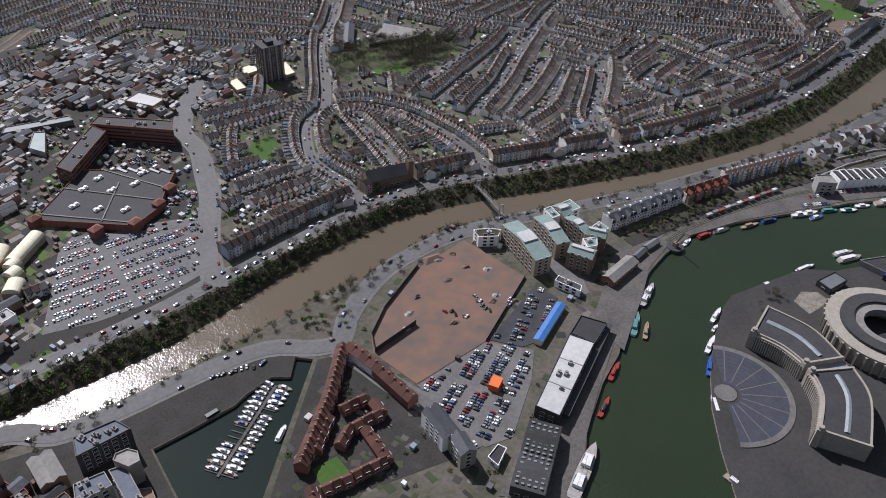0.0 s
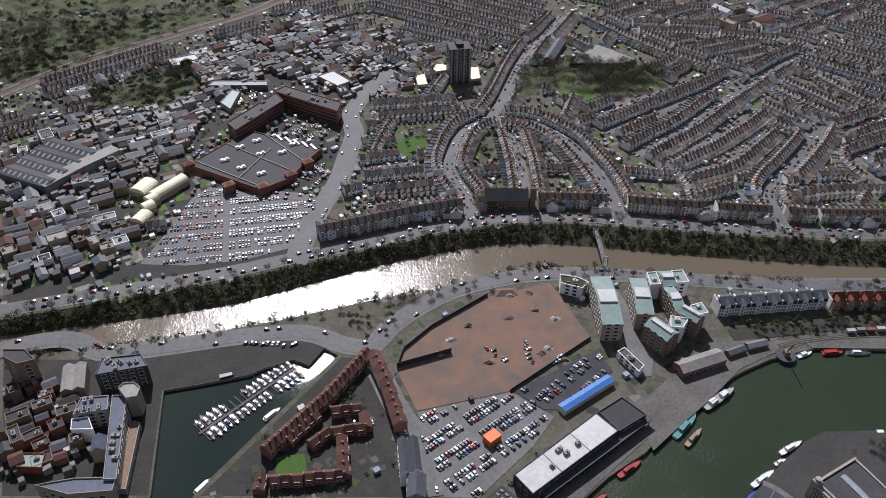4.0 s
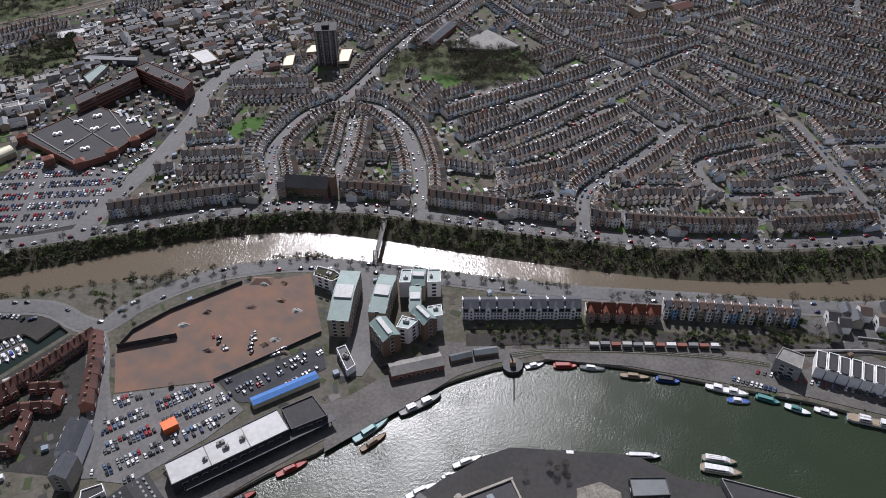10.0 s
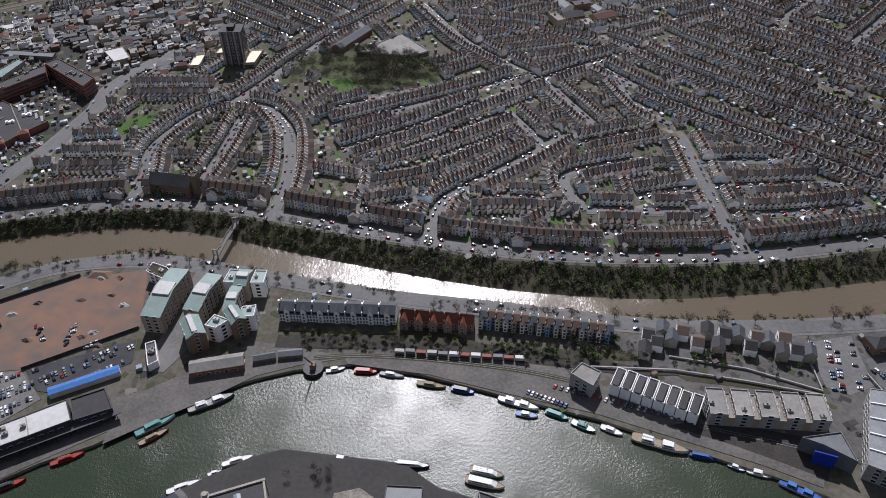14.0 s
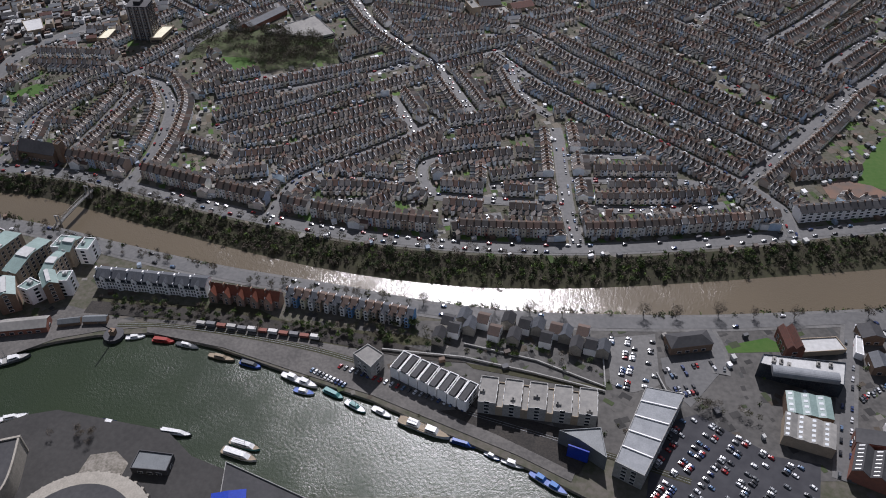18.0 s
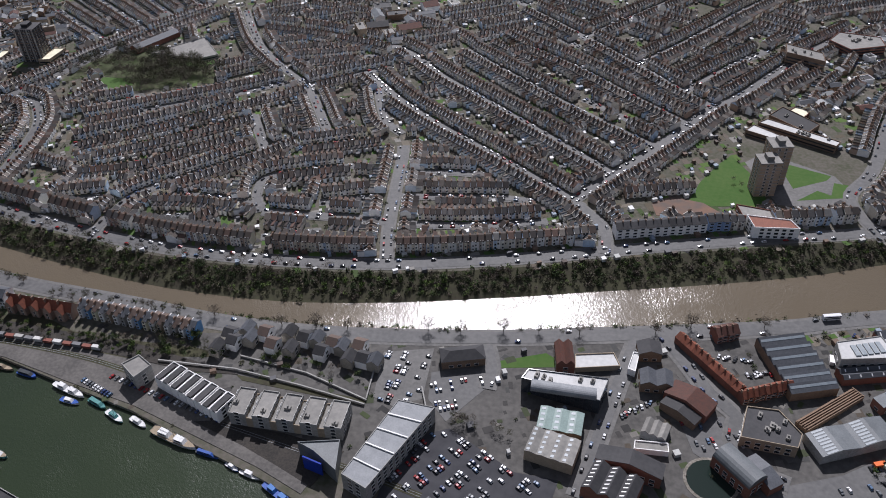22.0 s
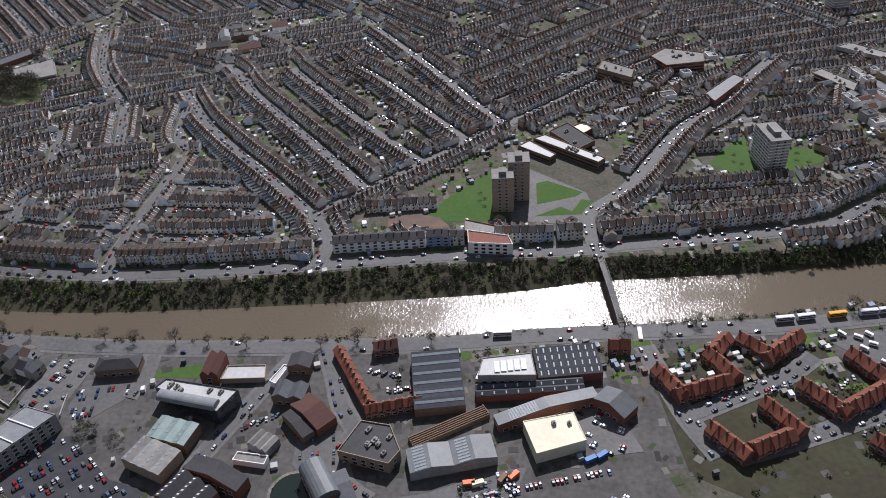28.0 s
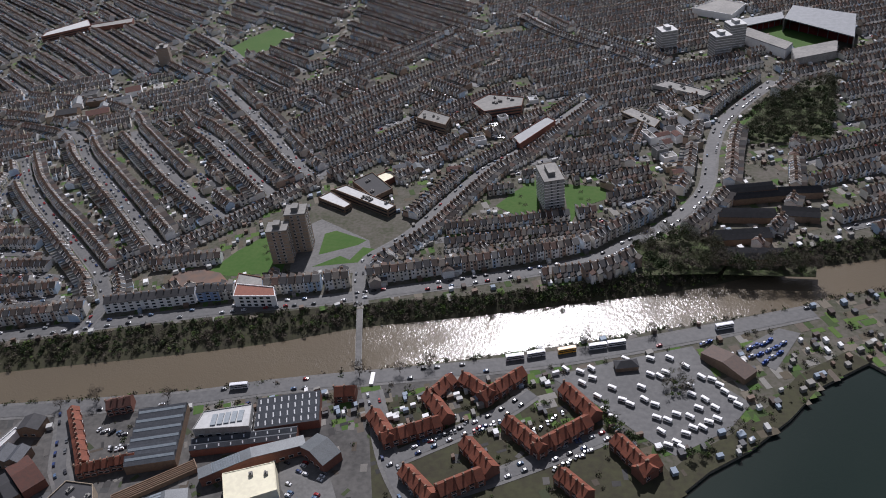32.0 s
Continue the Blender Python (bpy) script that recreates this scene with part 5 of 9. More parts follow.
# a scatter of yards and flat-roofed premises
rsc = random.Random(5)


def premises(poly, n, size=(9, 26), hs=(4, 9), old=False):
    xs, ys = [p[0] for p in poly], [p[1] for p in poly]
    made = 0
    for _ in range(n * 12):
        x, y, a = rsc.uniform(min(xs), max(xs)), rsc.uniform(min(ys), max(ys)), rsc.choice((25, 30, 118, 20))
        if not inside(poly, x, y) or made >= n:
            continue
        L, D = rsc.uniform(*size), rsc.uniform(size[0] * 0.8, size[1] * 0.6)
        m = pose(x, y, 0, 0, 0, a)
        q = [tuple((m @ Vector(c)).xy) for c in ((0, 0, 0), (L, 0, 0), (L, D, 0), (0, D, 0))]
        if not free(q, 0.02):
            continue
        made += 1
        k = rsc.random()
        h = rsc.uniform(*hs)
        if k < 0.45:
            block("commercial_building", "flat-roofed brick shop premises with roof plant", "shop", q, h, rsc.choice((M_BROWNBRICK, M_BRICK) if old else (M_BROWNBRICK, M_BUFF, M_CONCRETE, M_WHITE)), rsc.choice((M_FELT, M_FELT) if old else (M_FELT, M_PALEROOF, M_PALEROOF, M_STEELGREY)), 0, units=1, group="shop premises")
        else:
            shed("workshop", "pitched-roof workshop with a weathered roof", "workshop", q, h * 0.8, h * 0.8 + D * 0.22, rsc.choice((M_BRICK, M_BROWNBRICK) if old else (M_WHITE, M_BROWNBRICK, M_BUFF)), rsc.choice((M_SLATE, M_FELT, M_STEELGREY, M_SLATE, M_BROWNROOF)), 1, lights=0, group="workshops")


take([(-95.4, 382.6), (-14.8, 404.8), (80.9, 402.0), (92.3, 439.8), (105.9, 480.0), (97.5, 484.6), (81.1, 425.0), (49.7, 414.7), (13.0, 412.4), (-17.7, 416.6), (-99.7, 396.3)])
premises([(-148.9, 548.4), (-115.2, 617.0), (-19.1, 637.6), (-9.3, 568.9), (-39.0, 513.5), (-81.3, 454.0), (-116.4, 444.6)], 70, (7, 17))
premises([(-125.9, 659.0), (-32.5, 731.0), (3.2, 752.9), (92.3, 828.7), (174.7, 775.3), (217.1, 729.2), (165.6, 628.0), (115.2, 644.3), (51.3, 697.0), (6.8, 624.5), (-74.7, 603.2)], 140, (7, 16))
premises([(-116.4, 444.6), (-78.3, 487.7), (-34.4, 449.3), (-36.6, 390.1), (-92.2, 390.3)], 30, (7, 16))
premises([(1134.3, 750.1), (1210.8, 829.0), (1207.8, 744.0), (1195.3, 654.9), (1154.0, 651.0)], 20, (7, 18))
premises([(960.8, 622.8), (1007.2, 675.2), (1046.6, 755.8), (1072.2, 835.7), (1038.7, 848.6), (990.7, 789.9), (951.4, 713.5), (941.0, 669.3)], 12, (8, 18), (4, 6))
premises([(479.9, 775.1), (547.8, 837.9), (618.6, 857.4), (627.8, 812.2), (574.6, 739.6), (498.8, 722.0)], 12)

# ---- north bank, from the basin westward ----
block("apartment_block", "dark modern block with a blue-grey flat roof by the basin", "flats", [(-18.3, 303.8), (-17.2, 316.3), (3.6, 317.6), (9.0, 308.1)], 15, M_DARKCLAD, M_BLUEROOF, 5, 3, 2.8, units=8)
block("office_block", "brown brick slab block beside the river road", "offices", [(-69.3, 317.9), (-71.1, 323.5), (-58.7, 322.3), (-51.0, 313.8), (-60.0, 311.4)], 20, M_BROWNBRICK, M_FELT, 6)
block("hospital", "pale stone hospital range with slate roofs along the basin", "hospital", [(-6.7, 289.9), (1.1, 289.2), (6.7, 235.6), (0.3, 236.1)], 13, M_STONEWALL, M_BLUEROOF, 4, 3.2, units=5)
block("hospital", "curved slate-roofed hospital wing", "hospital", [(-31.9, 236.7), (-14.1, 238.9), (6.1, 237.6), (5.7, 229.9), (-14.7, 229.9)], 12, M_STONEWALL, M_BLUEROOF, 3, 3.2)
block("hospital", "grey hospital block with a flat roof", "hospital", [(-24.2, 278.4), (-22.8, 289.7), (-8.5, 290.1), (-7.0, 280.4)], 13, M_CONCRETE, M_BLUEROOF, 4, 3.2, units=6)
block("hospital", "octagonal pale pavilion by the basin", "hospital", [(-3.4, 292.1), (-1.5, 295.5), (4.3, 295.7), (8.3, 291.6), (7.7, 285.4), (2.1, 284.6)], 16, M_STONEWALL, M_PALEROOF, 3)
shed("depot", "brown ruined brick range with a broken roof", "works", [(-37.6, 297.8), (-39.1, 317.7), (-28.6, 319.6), (-23.5, 300.3)], 9, 11, M_BROWNBRICK, M_PALEROOF, 2)
premises([(-74.6, 313.6), (-43.5, 310.3), (-30.1, 281.3), (-39.1, 249.9), (-56.0, 251.4)], 16, (6, 13), (5, 9), old=True)
block("hospital", "white rendered hospital block beside the slate range", "hospital", [(-23.8, 270.1), (-24.9, 277.2), (-16.7, 278.1), (-12.4, 269.3)], 11, M_WHITE, M_BLUEROOF)
block("hospital", "low stone terrace range with deep bays", "hospital", [(4.9, 236.1), (3.0, 278.4), (8.6, 276.3), (9.4, 235.0)], 5, M_STONEWALL, M_BROWNBRICK, 1, 3)
shed("hospital", "dark gabled link building behind the hospital", "hospital", [(-11.2, 256.1), (-12.1, 265.8), (-5.5, 265.8), (-4.1, 256.4)], 9, 12, M_STONEWALL, M_BLUEROOF)
block("school_building", "orange-framed court building with a green roof", "school", [(-46.8, 253.1), (-47.5, 261.5), (-35.0, 260.3), (-34.4, 251.3)], 6, M_ORANGEROOF, M_COPPER)
premises([(-55.9, 311.5), (-31.0, 309.0), (-28.3, 273.6), (-17.9, 265.4), (-25.1, 248.6), (-44.7, 250.4)], 14, (5, 11), (4, 8), old=True)

# housing with russet roofs beside the basin


def house_row(line, n, depth, eave, ridge, wall, roof, label, name="row_house", group="russet-roofed houses", cat="house", front=True):
    ln = resample([Vector(p) for p in line], n + 1)
    for i in range(n):
        a, b = ln[i], ln[i + 1]
        m, L = rowpose(a, b)
        st = 0.5 * (i % 2)
        ob = thing(name, label, cat, m, group)
        take([tuple((m @ Vector(c)).xy) for c in ((0, 0, 0), (L, 0, 0), (L, depth, 0), (0, depth, 0))])
        y0 = st
        part("wall", Shape().box(0, L, y0, depth, -0.3, eave), wall, ob)
        rf = Shape().gable(0, L, y0, depth, eave, ridge + st * 0.6, 0.4, 0, 1)
        part("roof", rf, [roof, wall], ob)
        part("chimney", Shape().box(-0.35, 0.35, depth / 2 - 0.6, depth / 2 + 0.6, ridge - 0.8, ridge + 1.2), M_CHIMNEY, ob)
        fl = 3 if eave > 7 else 2
        for k in range(fl):
            for x in (L * 0.5,):
                part("window", win_mesh(2.4, 1.3), [], ob, "", pose(x, y0 - 0.02, 0.9 + k * 2.6))


def gable_house(a, b, depth, eave, ridge, wall, roof, label, name, group, dormer=False):
    """A house whose gable faces the water, with a lower rear part."""
    m, L = rowpose(a, b)
    ob = thing(name, label, "house", m, group)
    take([tuple((m @ Vector(c)).xy) for c in ((0, 0, 0), (L, 0, 0), (L, depth, 0), (0, depth, 0))])
    part("wall", Shape().box(0, L, 3, depth, -0.3, eave), wall, ob)
    part("roof", Shape().gable(0, L, 3, depth, eave, ridge, 0.3, 0, 1), [roof, wall], ob)
    w = L * 0.56
    part("front_wing", Shape().box(0, w, 0, 3.2, -0.3, eave - 0.5), wall, ob)
    gm = pose(w, -0.2, 0, 0, 0, 90)
    part("wing_roof", Shape(gm).gable(0, 5.0, 0, w, eave - 0.5, ridge - 0.5, 0.2, 0, 1), [roof, wall], ob)
    part("chimney", Shape().box(-0.35, 0.35, depth / 2 - 0.6, depth / 2 + 1.4, ridge - 1.2, ridge + 1.3), M_CHIMNEY, ob)
    part("party_wall", Shape().box(-0.18, 0.18, 2.8, depth, -0.3, eave + 0.9), M_WHITE, ob, "white party wall")
    for k in range(3 if eave > 7 else 2):
        part("window", win_mesh(1.3, 1.5), [], ob, "", pose(w / 2, -0.02, 0.9 + k * 2.6))
        part("window", win_mesh(1.1, 1.5), [], ob, "", pose((L + w) / 2, 2.98, 0.9 + k * 2.6))
        if dormer and k:
            part("balcony", Shape().box(w + 0.2, L - 0.2, 1.6, 3.0, 0.5 + k * 2.6, 0.65 + k * 2.6, 0, True).box(w + 0.2, L - 0.2, 1.6, 1.7, 0.6 + k * 2.6, 1.6 + k * 2.6), M_STEELGREY, ob)


house_row([(78.2, 248.6), (109.8, 282.5), (133.8, 314.5)], 22, 7.5, 6.2, 8.8, M_BRICK, M_BROWNROOF, "three-storey brick house with a russet tiled roof by the basin")
house_row([(149.6, 261.7), (143.6, 292.7)], 6, 7.5, 6.4, 9, M_BRICK, M_BROWNROOF, "brick house with a russet tiled roof on the dock road")
house_row([(143.9, 293.9), (137.5, 316.0)], 4, 8, 6.6, 9.2, M_WHITE, M_BROWNROOF, "pale rendered house with a russet tiled roof")
for ln_, n in (([(109.1, 272.6), (125.6, 273.5)], 3), ([(88.7, 255.4), (104.3, 272.3)], 5), ([(99.8, 251.7), (110.3, 259.6)], 2), ([(109.8, 258.5), (128.1, 260.2)], 3), ([(130.6, 262.2), (130.1, 272.6)], 1), ([(118.7, 233.4), (118.0, 258.0)], 4), ([(95.7, 231.3), (115.8, 231.4)], 4), ([(78.5, 231.2), (95.1, 230.7)], 3), ([(76.5, 227.9), (78.1, 237.9)], 2)):
    house_row(ln_, n, 6, 4.2, 6.4, M_BRICK, M_BROWNROOF, "low brick house with an orange tiled roof round a courtyard")
shed("warehouse", "tall white rendered warehouse with slate roofs", "warehouse", [(143.1, 227.1), (143.4, 246.6), (153.7, 248.2), (154.7, 226.1)], 11, 14, M_WHITE, M_SLATE, 2, 4, pitch=3.0)
shed("warehouse", "pale stone warehouse on the dock road", "warehouse", [(145.5, 214.1), (147.1, 225.8), (155.8, 225.4), (154.9, 210.5)], 11, 14, M_STONEWALL, M_SLATE, 1, 4, pitch=3.0)
# site hoardings
for a, b, h in (([(146.8, 307.4)][0], [(179.8, 316.4)][0], 4.0), ([(146.8, 307.4)][0], [(151.8, 321.3)][0], 2.5), ([(151.8, 321.3)][0], [(170.0, 338.6)][0], 2.5), ([(170.0, 338.6)][0], [(209.0, 364.5)][0], 2.5), ([(209.1, 282.8)][0], [(265.4, 320.1)][0], 2.2)):
    m, L = rowpose(a, b)
    ob = thing("hoarding", "dark timber hoarding round the building site", "fence", m, "site hoardings")
    n = max(2, int(L / 6))
    for i in range(n):
        part("panel", Shape().box(i * L / n, (i + 1) * L / n - 0.06, -0.05, 0.05, -0.1, h), M_DARKCLAD, ob)
        part("post", Shape().box(i * L / n - 0.08, i * L / n + 0.08, 0.05, 0.2, -0.1, h + 0.1), M_BROWNBRICK, ob)
tagged(part("spoil_heap", Shape().hip(0, 14, 0, 7, 0, 2.2), M_DIRT, None, "", pose(*[(214.3, 362.8)][0], 0.2)), "heap of dark spoil on the building site", "spoil heap")

# museum sheds, blue sheds and the dock railway
ms = block("museum_shed", "long museum shed with a white flat roof", "museum", [(199.6, 222.3), (250.7, 256.7), (259.3, 243.5), (206.8, 210.1)], 9, M_DARKCLAD, M_WHITEROOF, 2, 5, 3.6, parapet=0.5, units=4)
for f_ in (0.33, 0.66):
    a, b = Vector([(199.6, 222.3)][0]).lerp(Vector([(250.7, 256.7)][0]), f_), Vector([(206.8, 210.1)][0]).lerp(Vector([(259.3, 243.5)][0]), f_)
    m, L = rowpose(a, b, 8.5)
    part("roof_joint", Shape().box(0.5, L - 0.5, -0.2, 0.2, 0, 0.25), M_PALEROOF, ms, "", m)
block("museum_shed", "dark flat-roofed end bay of the museum shed", "museum", [(252.3, 257.7), (268.0, 266.6), (277.7, 253.2), (260.0, 243.9)], 8.2, M_DARKCLAD, M_FELT, 2, 5, 3.4)
ls = shed("transit_shed", "dark transit shed with a lattice of rooflights", "shed", [(158.0, 190.2), (168.9, 175.9), (205.7, 203.4), (193.7, 215.6)], 7.6, 9.2, M_DARKCLAD, M_FELT, 2, 1)
mm, L, D = quadframe([(158.0, 190.2), (168.9, 175.9), (205.7, 203.4), (193.7, 215.6)])
for i in range(5):
    for j in range(14):
        part("rooflight", Shape().box(-0.8, 0.8, -0.5, 0.5, 0, 0.25), M_METAL, ls, "", ls.matrix_basis.inverted() @ mm @ pose(L * (0.14 + i * 0.18), D * (0.06 + j * 0.067), 8.0 + (1.2 if i in (0, 4) else 0.7) * (0.5)))
canopy = thing("quay_canopy", "dark steel canopy along the quay side of the museum", "canopy")
ca, cb = [(210.7, 213.8), (279.3, 256.9)]
m, L = rowpose(ca, cb)
part("roof", Shape().box(0, L, -5, 0, 4.6, 5.0, 0, True), M_DARKCLAD, canopy, "", m)
for i in range(16):
    part("post", Shape().box(-0.2, 0.2, -4.8, -4.4, -0.1, 4.6), M_DARKCLAD, canopy, "", m @ pose(L * (i + 0.5) / 16, 0, 0))
bs = shed("blue_shed", "long low shed with a bright blue roof", "shed", [(235.3, 262.6), (268.6, 282.2), (266.8, 287.5), (233.4, 268.0)], 3.8, 4.6, M_CREAM, M_BLUE)
block("office_hut", "white framed kiosk by the car park", "kiosk", [(160.9, 210.3), (170.0, 214.3), (172.6, 209.8), (162.4, 202.9)], 4, M_WHITE, M_FELT, 1)
shed("workshop", "harbour railway shed with a pale pitched roof", "shed", [(308.7, 283.0), (338.9, 290.8), (337.1, 301.1), (308.0, 292.1)], 4.8, 7.0, M_BRICK, M_PALEROOF, 1, 1, pitch=5)
for q in ([(342.3, 295.1), (354.0, 299.6), (355.9, 304.0), (342.6, 300.8)], [(355.6, 299.6), (370.4, 302.8), (370.2, 307.3), (357.0, 305.3)]):
    shed("workshop", "small grey railway hut by the quay", "hut", q, 3, 4.4, M_BROWNBRICK, M_STEELGREY)
box_ = tagged(part("shipping_container", Shape().box(-4, 4, -3, 3, 0, 4.2).box(-4.1, 4.1, -3.1, -2.9, 0, 0.3).box(-4.1, 4.1, 2.9, 3.1, 3.9, 4.3), M_ORANGE, None, "", pose(*[(193.5, 250.4)][0], 0.22, 0, 0, 35)), "bright orange site container in the car park", "container")
block("site_cabins", "stacked white site cabins", "cabins", [(276.6, 303.3), (281.7, 306.0), (288.9, 290.6), (284.3, 286.3)], 5.5, M_WHITE, M_DARKCLAD, 2, 3, 2.6, units=4)

# flats with green copper roofs
FL = "apartment_building"
GR = "wharf flats"
for q, e, r_, wm_, rf_, lab in (([(268.8, 317.0), (283.6, 317.3), (286.1, 359.2), (275.4, 361.6)], 14, 17.5, M_BUFF, M_COPPER, "long gabled block of flats with a green metal roof"), ([(294.2, 324.9), (304.9, 323.7), (308.7, 356.4), (298.2, 358.4)], 13.5, 16.5, M_BUFF, M_COPPER, "gabled flats with a green roof and glass lantern"),
                                ([(295.2, 314.2), (305.2, 300.1), (313.2, 306.8), (304.3, 322.7)], 13.5, 16.5, M_BROWNBRICK, M_COPPER, "gabled brown brick flats at the wharf corner"), ([(317.8, 348.3), (327.5, 347.4), (327.1, 362.9), (319.4, 362.9)], 13.5, 16.5, M_BUFF, M_COPPER, "gabled flats with a green roof by the river"),
                                ([(318.9, 323.9), (328.0, 313.8), (334.0, 319.4), (325.7, 331.6)], 13.5, 16.5, M_BROWNBRICK, M_COPPER, "gabled brick flats with a green metal roof"), ([(316.6, 325.3), (323.3, 325.4), (326.8, 347.4), (319.1, 347.2)], 13.5, 16, M_BUFF, M_COPPER, "narrow gabled flats with a green roof")):
    ob = shed(FL, lab, "flats", q, e, r_, wm_, rf_, 1, 5, pitch=2.9, group=GR)
    m, L, D = quadframe(q)
    part("roof_terrace", Shape().box(L * 0.08, L * 0.92, D * 0.37, D * 0.63, r_ - 1.1, r_ + 0.15), M_WHITEROOF, ob)
for q, h, lab in (([(310.9, 351.3), (317.8, 351.4), (318.7, 363.5), (312.2, 363.4)], 13, "white flat-roofed stair block of the flats"), ([(328.3, 351.5), (336.7, 352.1), (336.4, 363.7), (328.6, 363.5)], 13, "white rendered flats with a green-edged flat roof"), ([(311.0, 313.2), (318.2, 311.5), (324.2, 318.8), (314.2, 322.5)], 13, "white rendered flats with balconies"), ([(328.9, 321.2), (338.2, 322.8), (337.3, 332.2), (329.1, 330.2)], 13, "white rendered corner flats with balconies"), ([(255.9, 362.6), (268.4, 356.5), (274.1, 361.9), (268.4, 367.2), (257.3, 371.3)], 9, "low flats with a planted roof")):
    ob = block(FL, lab, "flats", q, h, M_WHITE, M_COPPER if h > 10 else M_SCRUB, 4, 2.9, 2.9, group=GR, units=1, unit_mat=M_WHITEROOF)

# river terraces on the north bank
wt = [Vector(p) for p in [(350.2, 331.1), (422.1, 331.8)]]


def bay_house(a, b, depth, eave, ridge, label):
    """A wide white house: a slate roof along the row, a white gabled dormer in its middle and dark loggias."""
    m, L = rowpose(a, b)
    ob = thing("town_house", label, "house", m, "white river terrace")
    take([tuple((m @ Vector(c)).xy) for c in ((0, 0, 0), (L, 0, 0), (L, depth, 0), (0, depth, 0))])
    part("wall", Shape().box(0, L, 0.8, depth, -0.3, eave), M_WHITE, ob)
    part("roof", Shape().gable(0, L, 0.8, depth, eave, ridge, 0.3, 0, 1), [M_SLATE, M_WHITE], ob)
    w = L * 0.3
    part("front_bay", Shape().box(L / 2 - w / 2, L / 2 + w / 2, 0, 1.0, -0.3, eave + 0.6), M_WHITE, ob)
    part("bay_roof", Shape(pose(L / 2 + w / 2, -0.2, 0, 0, 0, 90)).gable(0, 4.2, 0, w, eave + 0.6, ridge - 0.1, 0.15, 0, 1), [M_SLATE, M_WHITE], ob)
    part("party_wall", Shape().box(-0.2, 0.2, 0.5, depth, -0.3, eave + 0.7), M_WHITE, ob)
    part("chimney", Shape().box(-0.5, 0.5, depth / 2 - 0.8, depth / 2 + 0.8, ridge - 1.2, ridge + 1.2), M_WHITE, ob)
    for x in (L * 0.18, L * 0.82):
        part("loggia", Shape().box(x - 1.5, x + 1.5, 0.66, 0.9, eave - 2.5, eave - 0.35, 0, True), M_CURTAIN, ob, "dark glazed loggia")
        part("balcony", Shape().box(x - 1.7, x + 1.7, 0.0, 0.8, eave - 2.75, eave - 2.55, 0, True).box(x - 1.7, x + 1.7, 0.0, 0.06, eave - 2.6, eave - 1.7), M_STEELGREY, ob, "grey metal balcony")
        for k in range(2):
            for d in (-0.9, 0.9):
                part("window", win_mesh(0.9, 1.5), [], ob, "", pose(x + d, 0.78, 0.9 + k * 2.7))
    for k in range(3):
        part("window", win_mesh(1.1, 1.4), [], ob, "", pose(L / 2, -0.02, 0.9 + k * 2.7))


for k in range(7):
    bay_house(wt[0].lerp(wt[1], k / 7), wt[0].lerp(wt[1], (k + 1) / 7), 11, 9.2, 12.0, "white rendered town house with loggias and a slate roof")
M_PINK = mk("pink_brick", (0.34, 0.24, 0.19), (0.26, 0.19, 0.15), 0.5, 0.9)
ot = [Vector(p) for p in [(424.8, 329.3), (469.5, 326.8)]]
for k in range(5):
    gable_house(ot[0].lerp(ot[1], k / 5), ot[0].lerp(ot[1], (k + 1) / 5), 10, 6.8, 11.2, M_PINK, M_ORANGEROOF, "brick town house with a bright orange gabled roof", "town_house", "orange-roofed terrace")
ct = [Vector(p) for p in [(472.3, 332.6), (552.5, 324.7)]]
cols = ((M_WHITE, "white"), (mk("sky_blue_render", (0.16, 0.32, 0.56), (0.13, 0.28, 0.5), 0.4), "bright blue"), (M_CREAM, "cream"), (M_WHITE, "white"), (M_BUFF, "buff brick"), (M_WHITE, "white rendered"), (M_CONCRETE, "grey rendered"))
M_OLDTILE = mk("old_brown_tiles", (0.11, 0.075, 0.06), (0.08, 0.062, 0.053), 0.6, 0.75, rand=0.2)
for k in range(16):
    a, b = ct[0].lerp(ct[1], k / 16), ct[0].lerp(ct[1], (k + 0.93) / 16)
    gable_house(a, b, 10, 8.0, 9.8, cols[k % 7][0], M_OLDTILE if k % 3 else M_SLATE, cols[k % 7][1] + " terraced house with gabled rear wing", "town_house", "coloured terrace")
for i, p in enumerate([(569.0, 326.0), (578.0, 331.5), (597.0, 321.5), (608.5, 320.0), (627.0, 320.5), (638.0, 326.0), (648.0, 328.5), (565.5, 314.3), (573.3, 320.7), (582.3, 324.7), (589.6, 330.3), (604.2, 332.1), (614.1, 329.6), (621.9, 329.7), (632.2, 328.2), (644.4, 317.8), (652.6, 318.9), (659.7, 317.6)]):
    q = strip_quad(p, (p[0] + 7.0, p[1] - 1.2), 9)
    shed("villa", "white rendered villa with a steep gabled roof" if i % 2 == 0 else "gabled stone villa with a dark roof", "house", q, 6.0, 8.6, M_WHITE if i % 2 == 0 else M_STONEWALL, (M_FELT, M_SLATE, M_OLDTILE, M_FELT)[i % 4], 1, 2, across=bool(i % 2), group="villas on the river road")

house_row([RIV[0], tuple(Vector(RIV[0]).lerp(Vector(RIV[1]), 0.8))], 12, 10, 8.4, 10.6, M_WHITE, M_FELT, "three-storey white terraced house facing the river", "town_house", "riverside town houses")
house_row([(858.5, 478.2), (873.7, 481.4)], 3, 10.3, 8.5, 10.6, M_PALEBLUE, M_FELT, "pale blue rendered terraced house facing the river", "town_house", "riverside town houses")
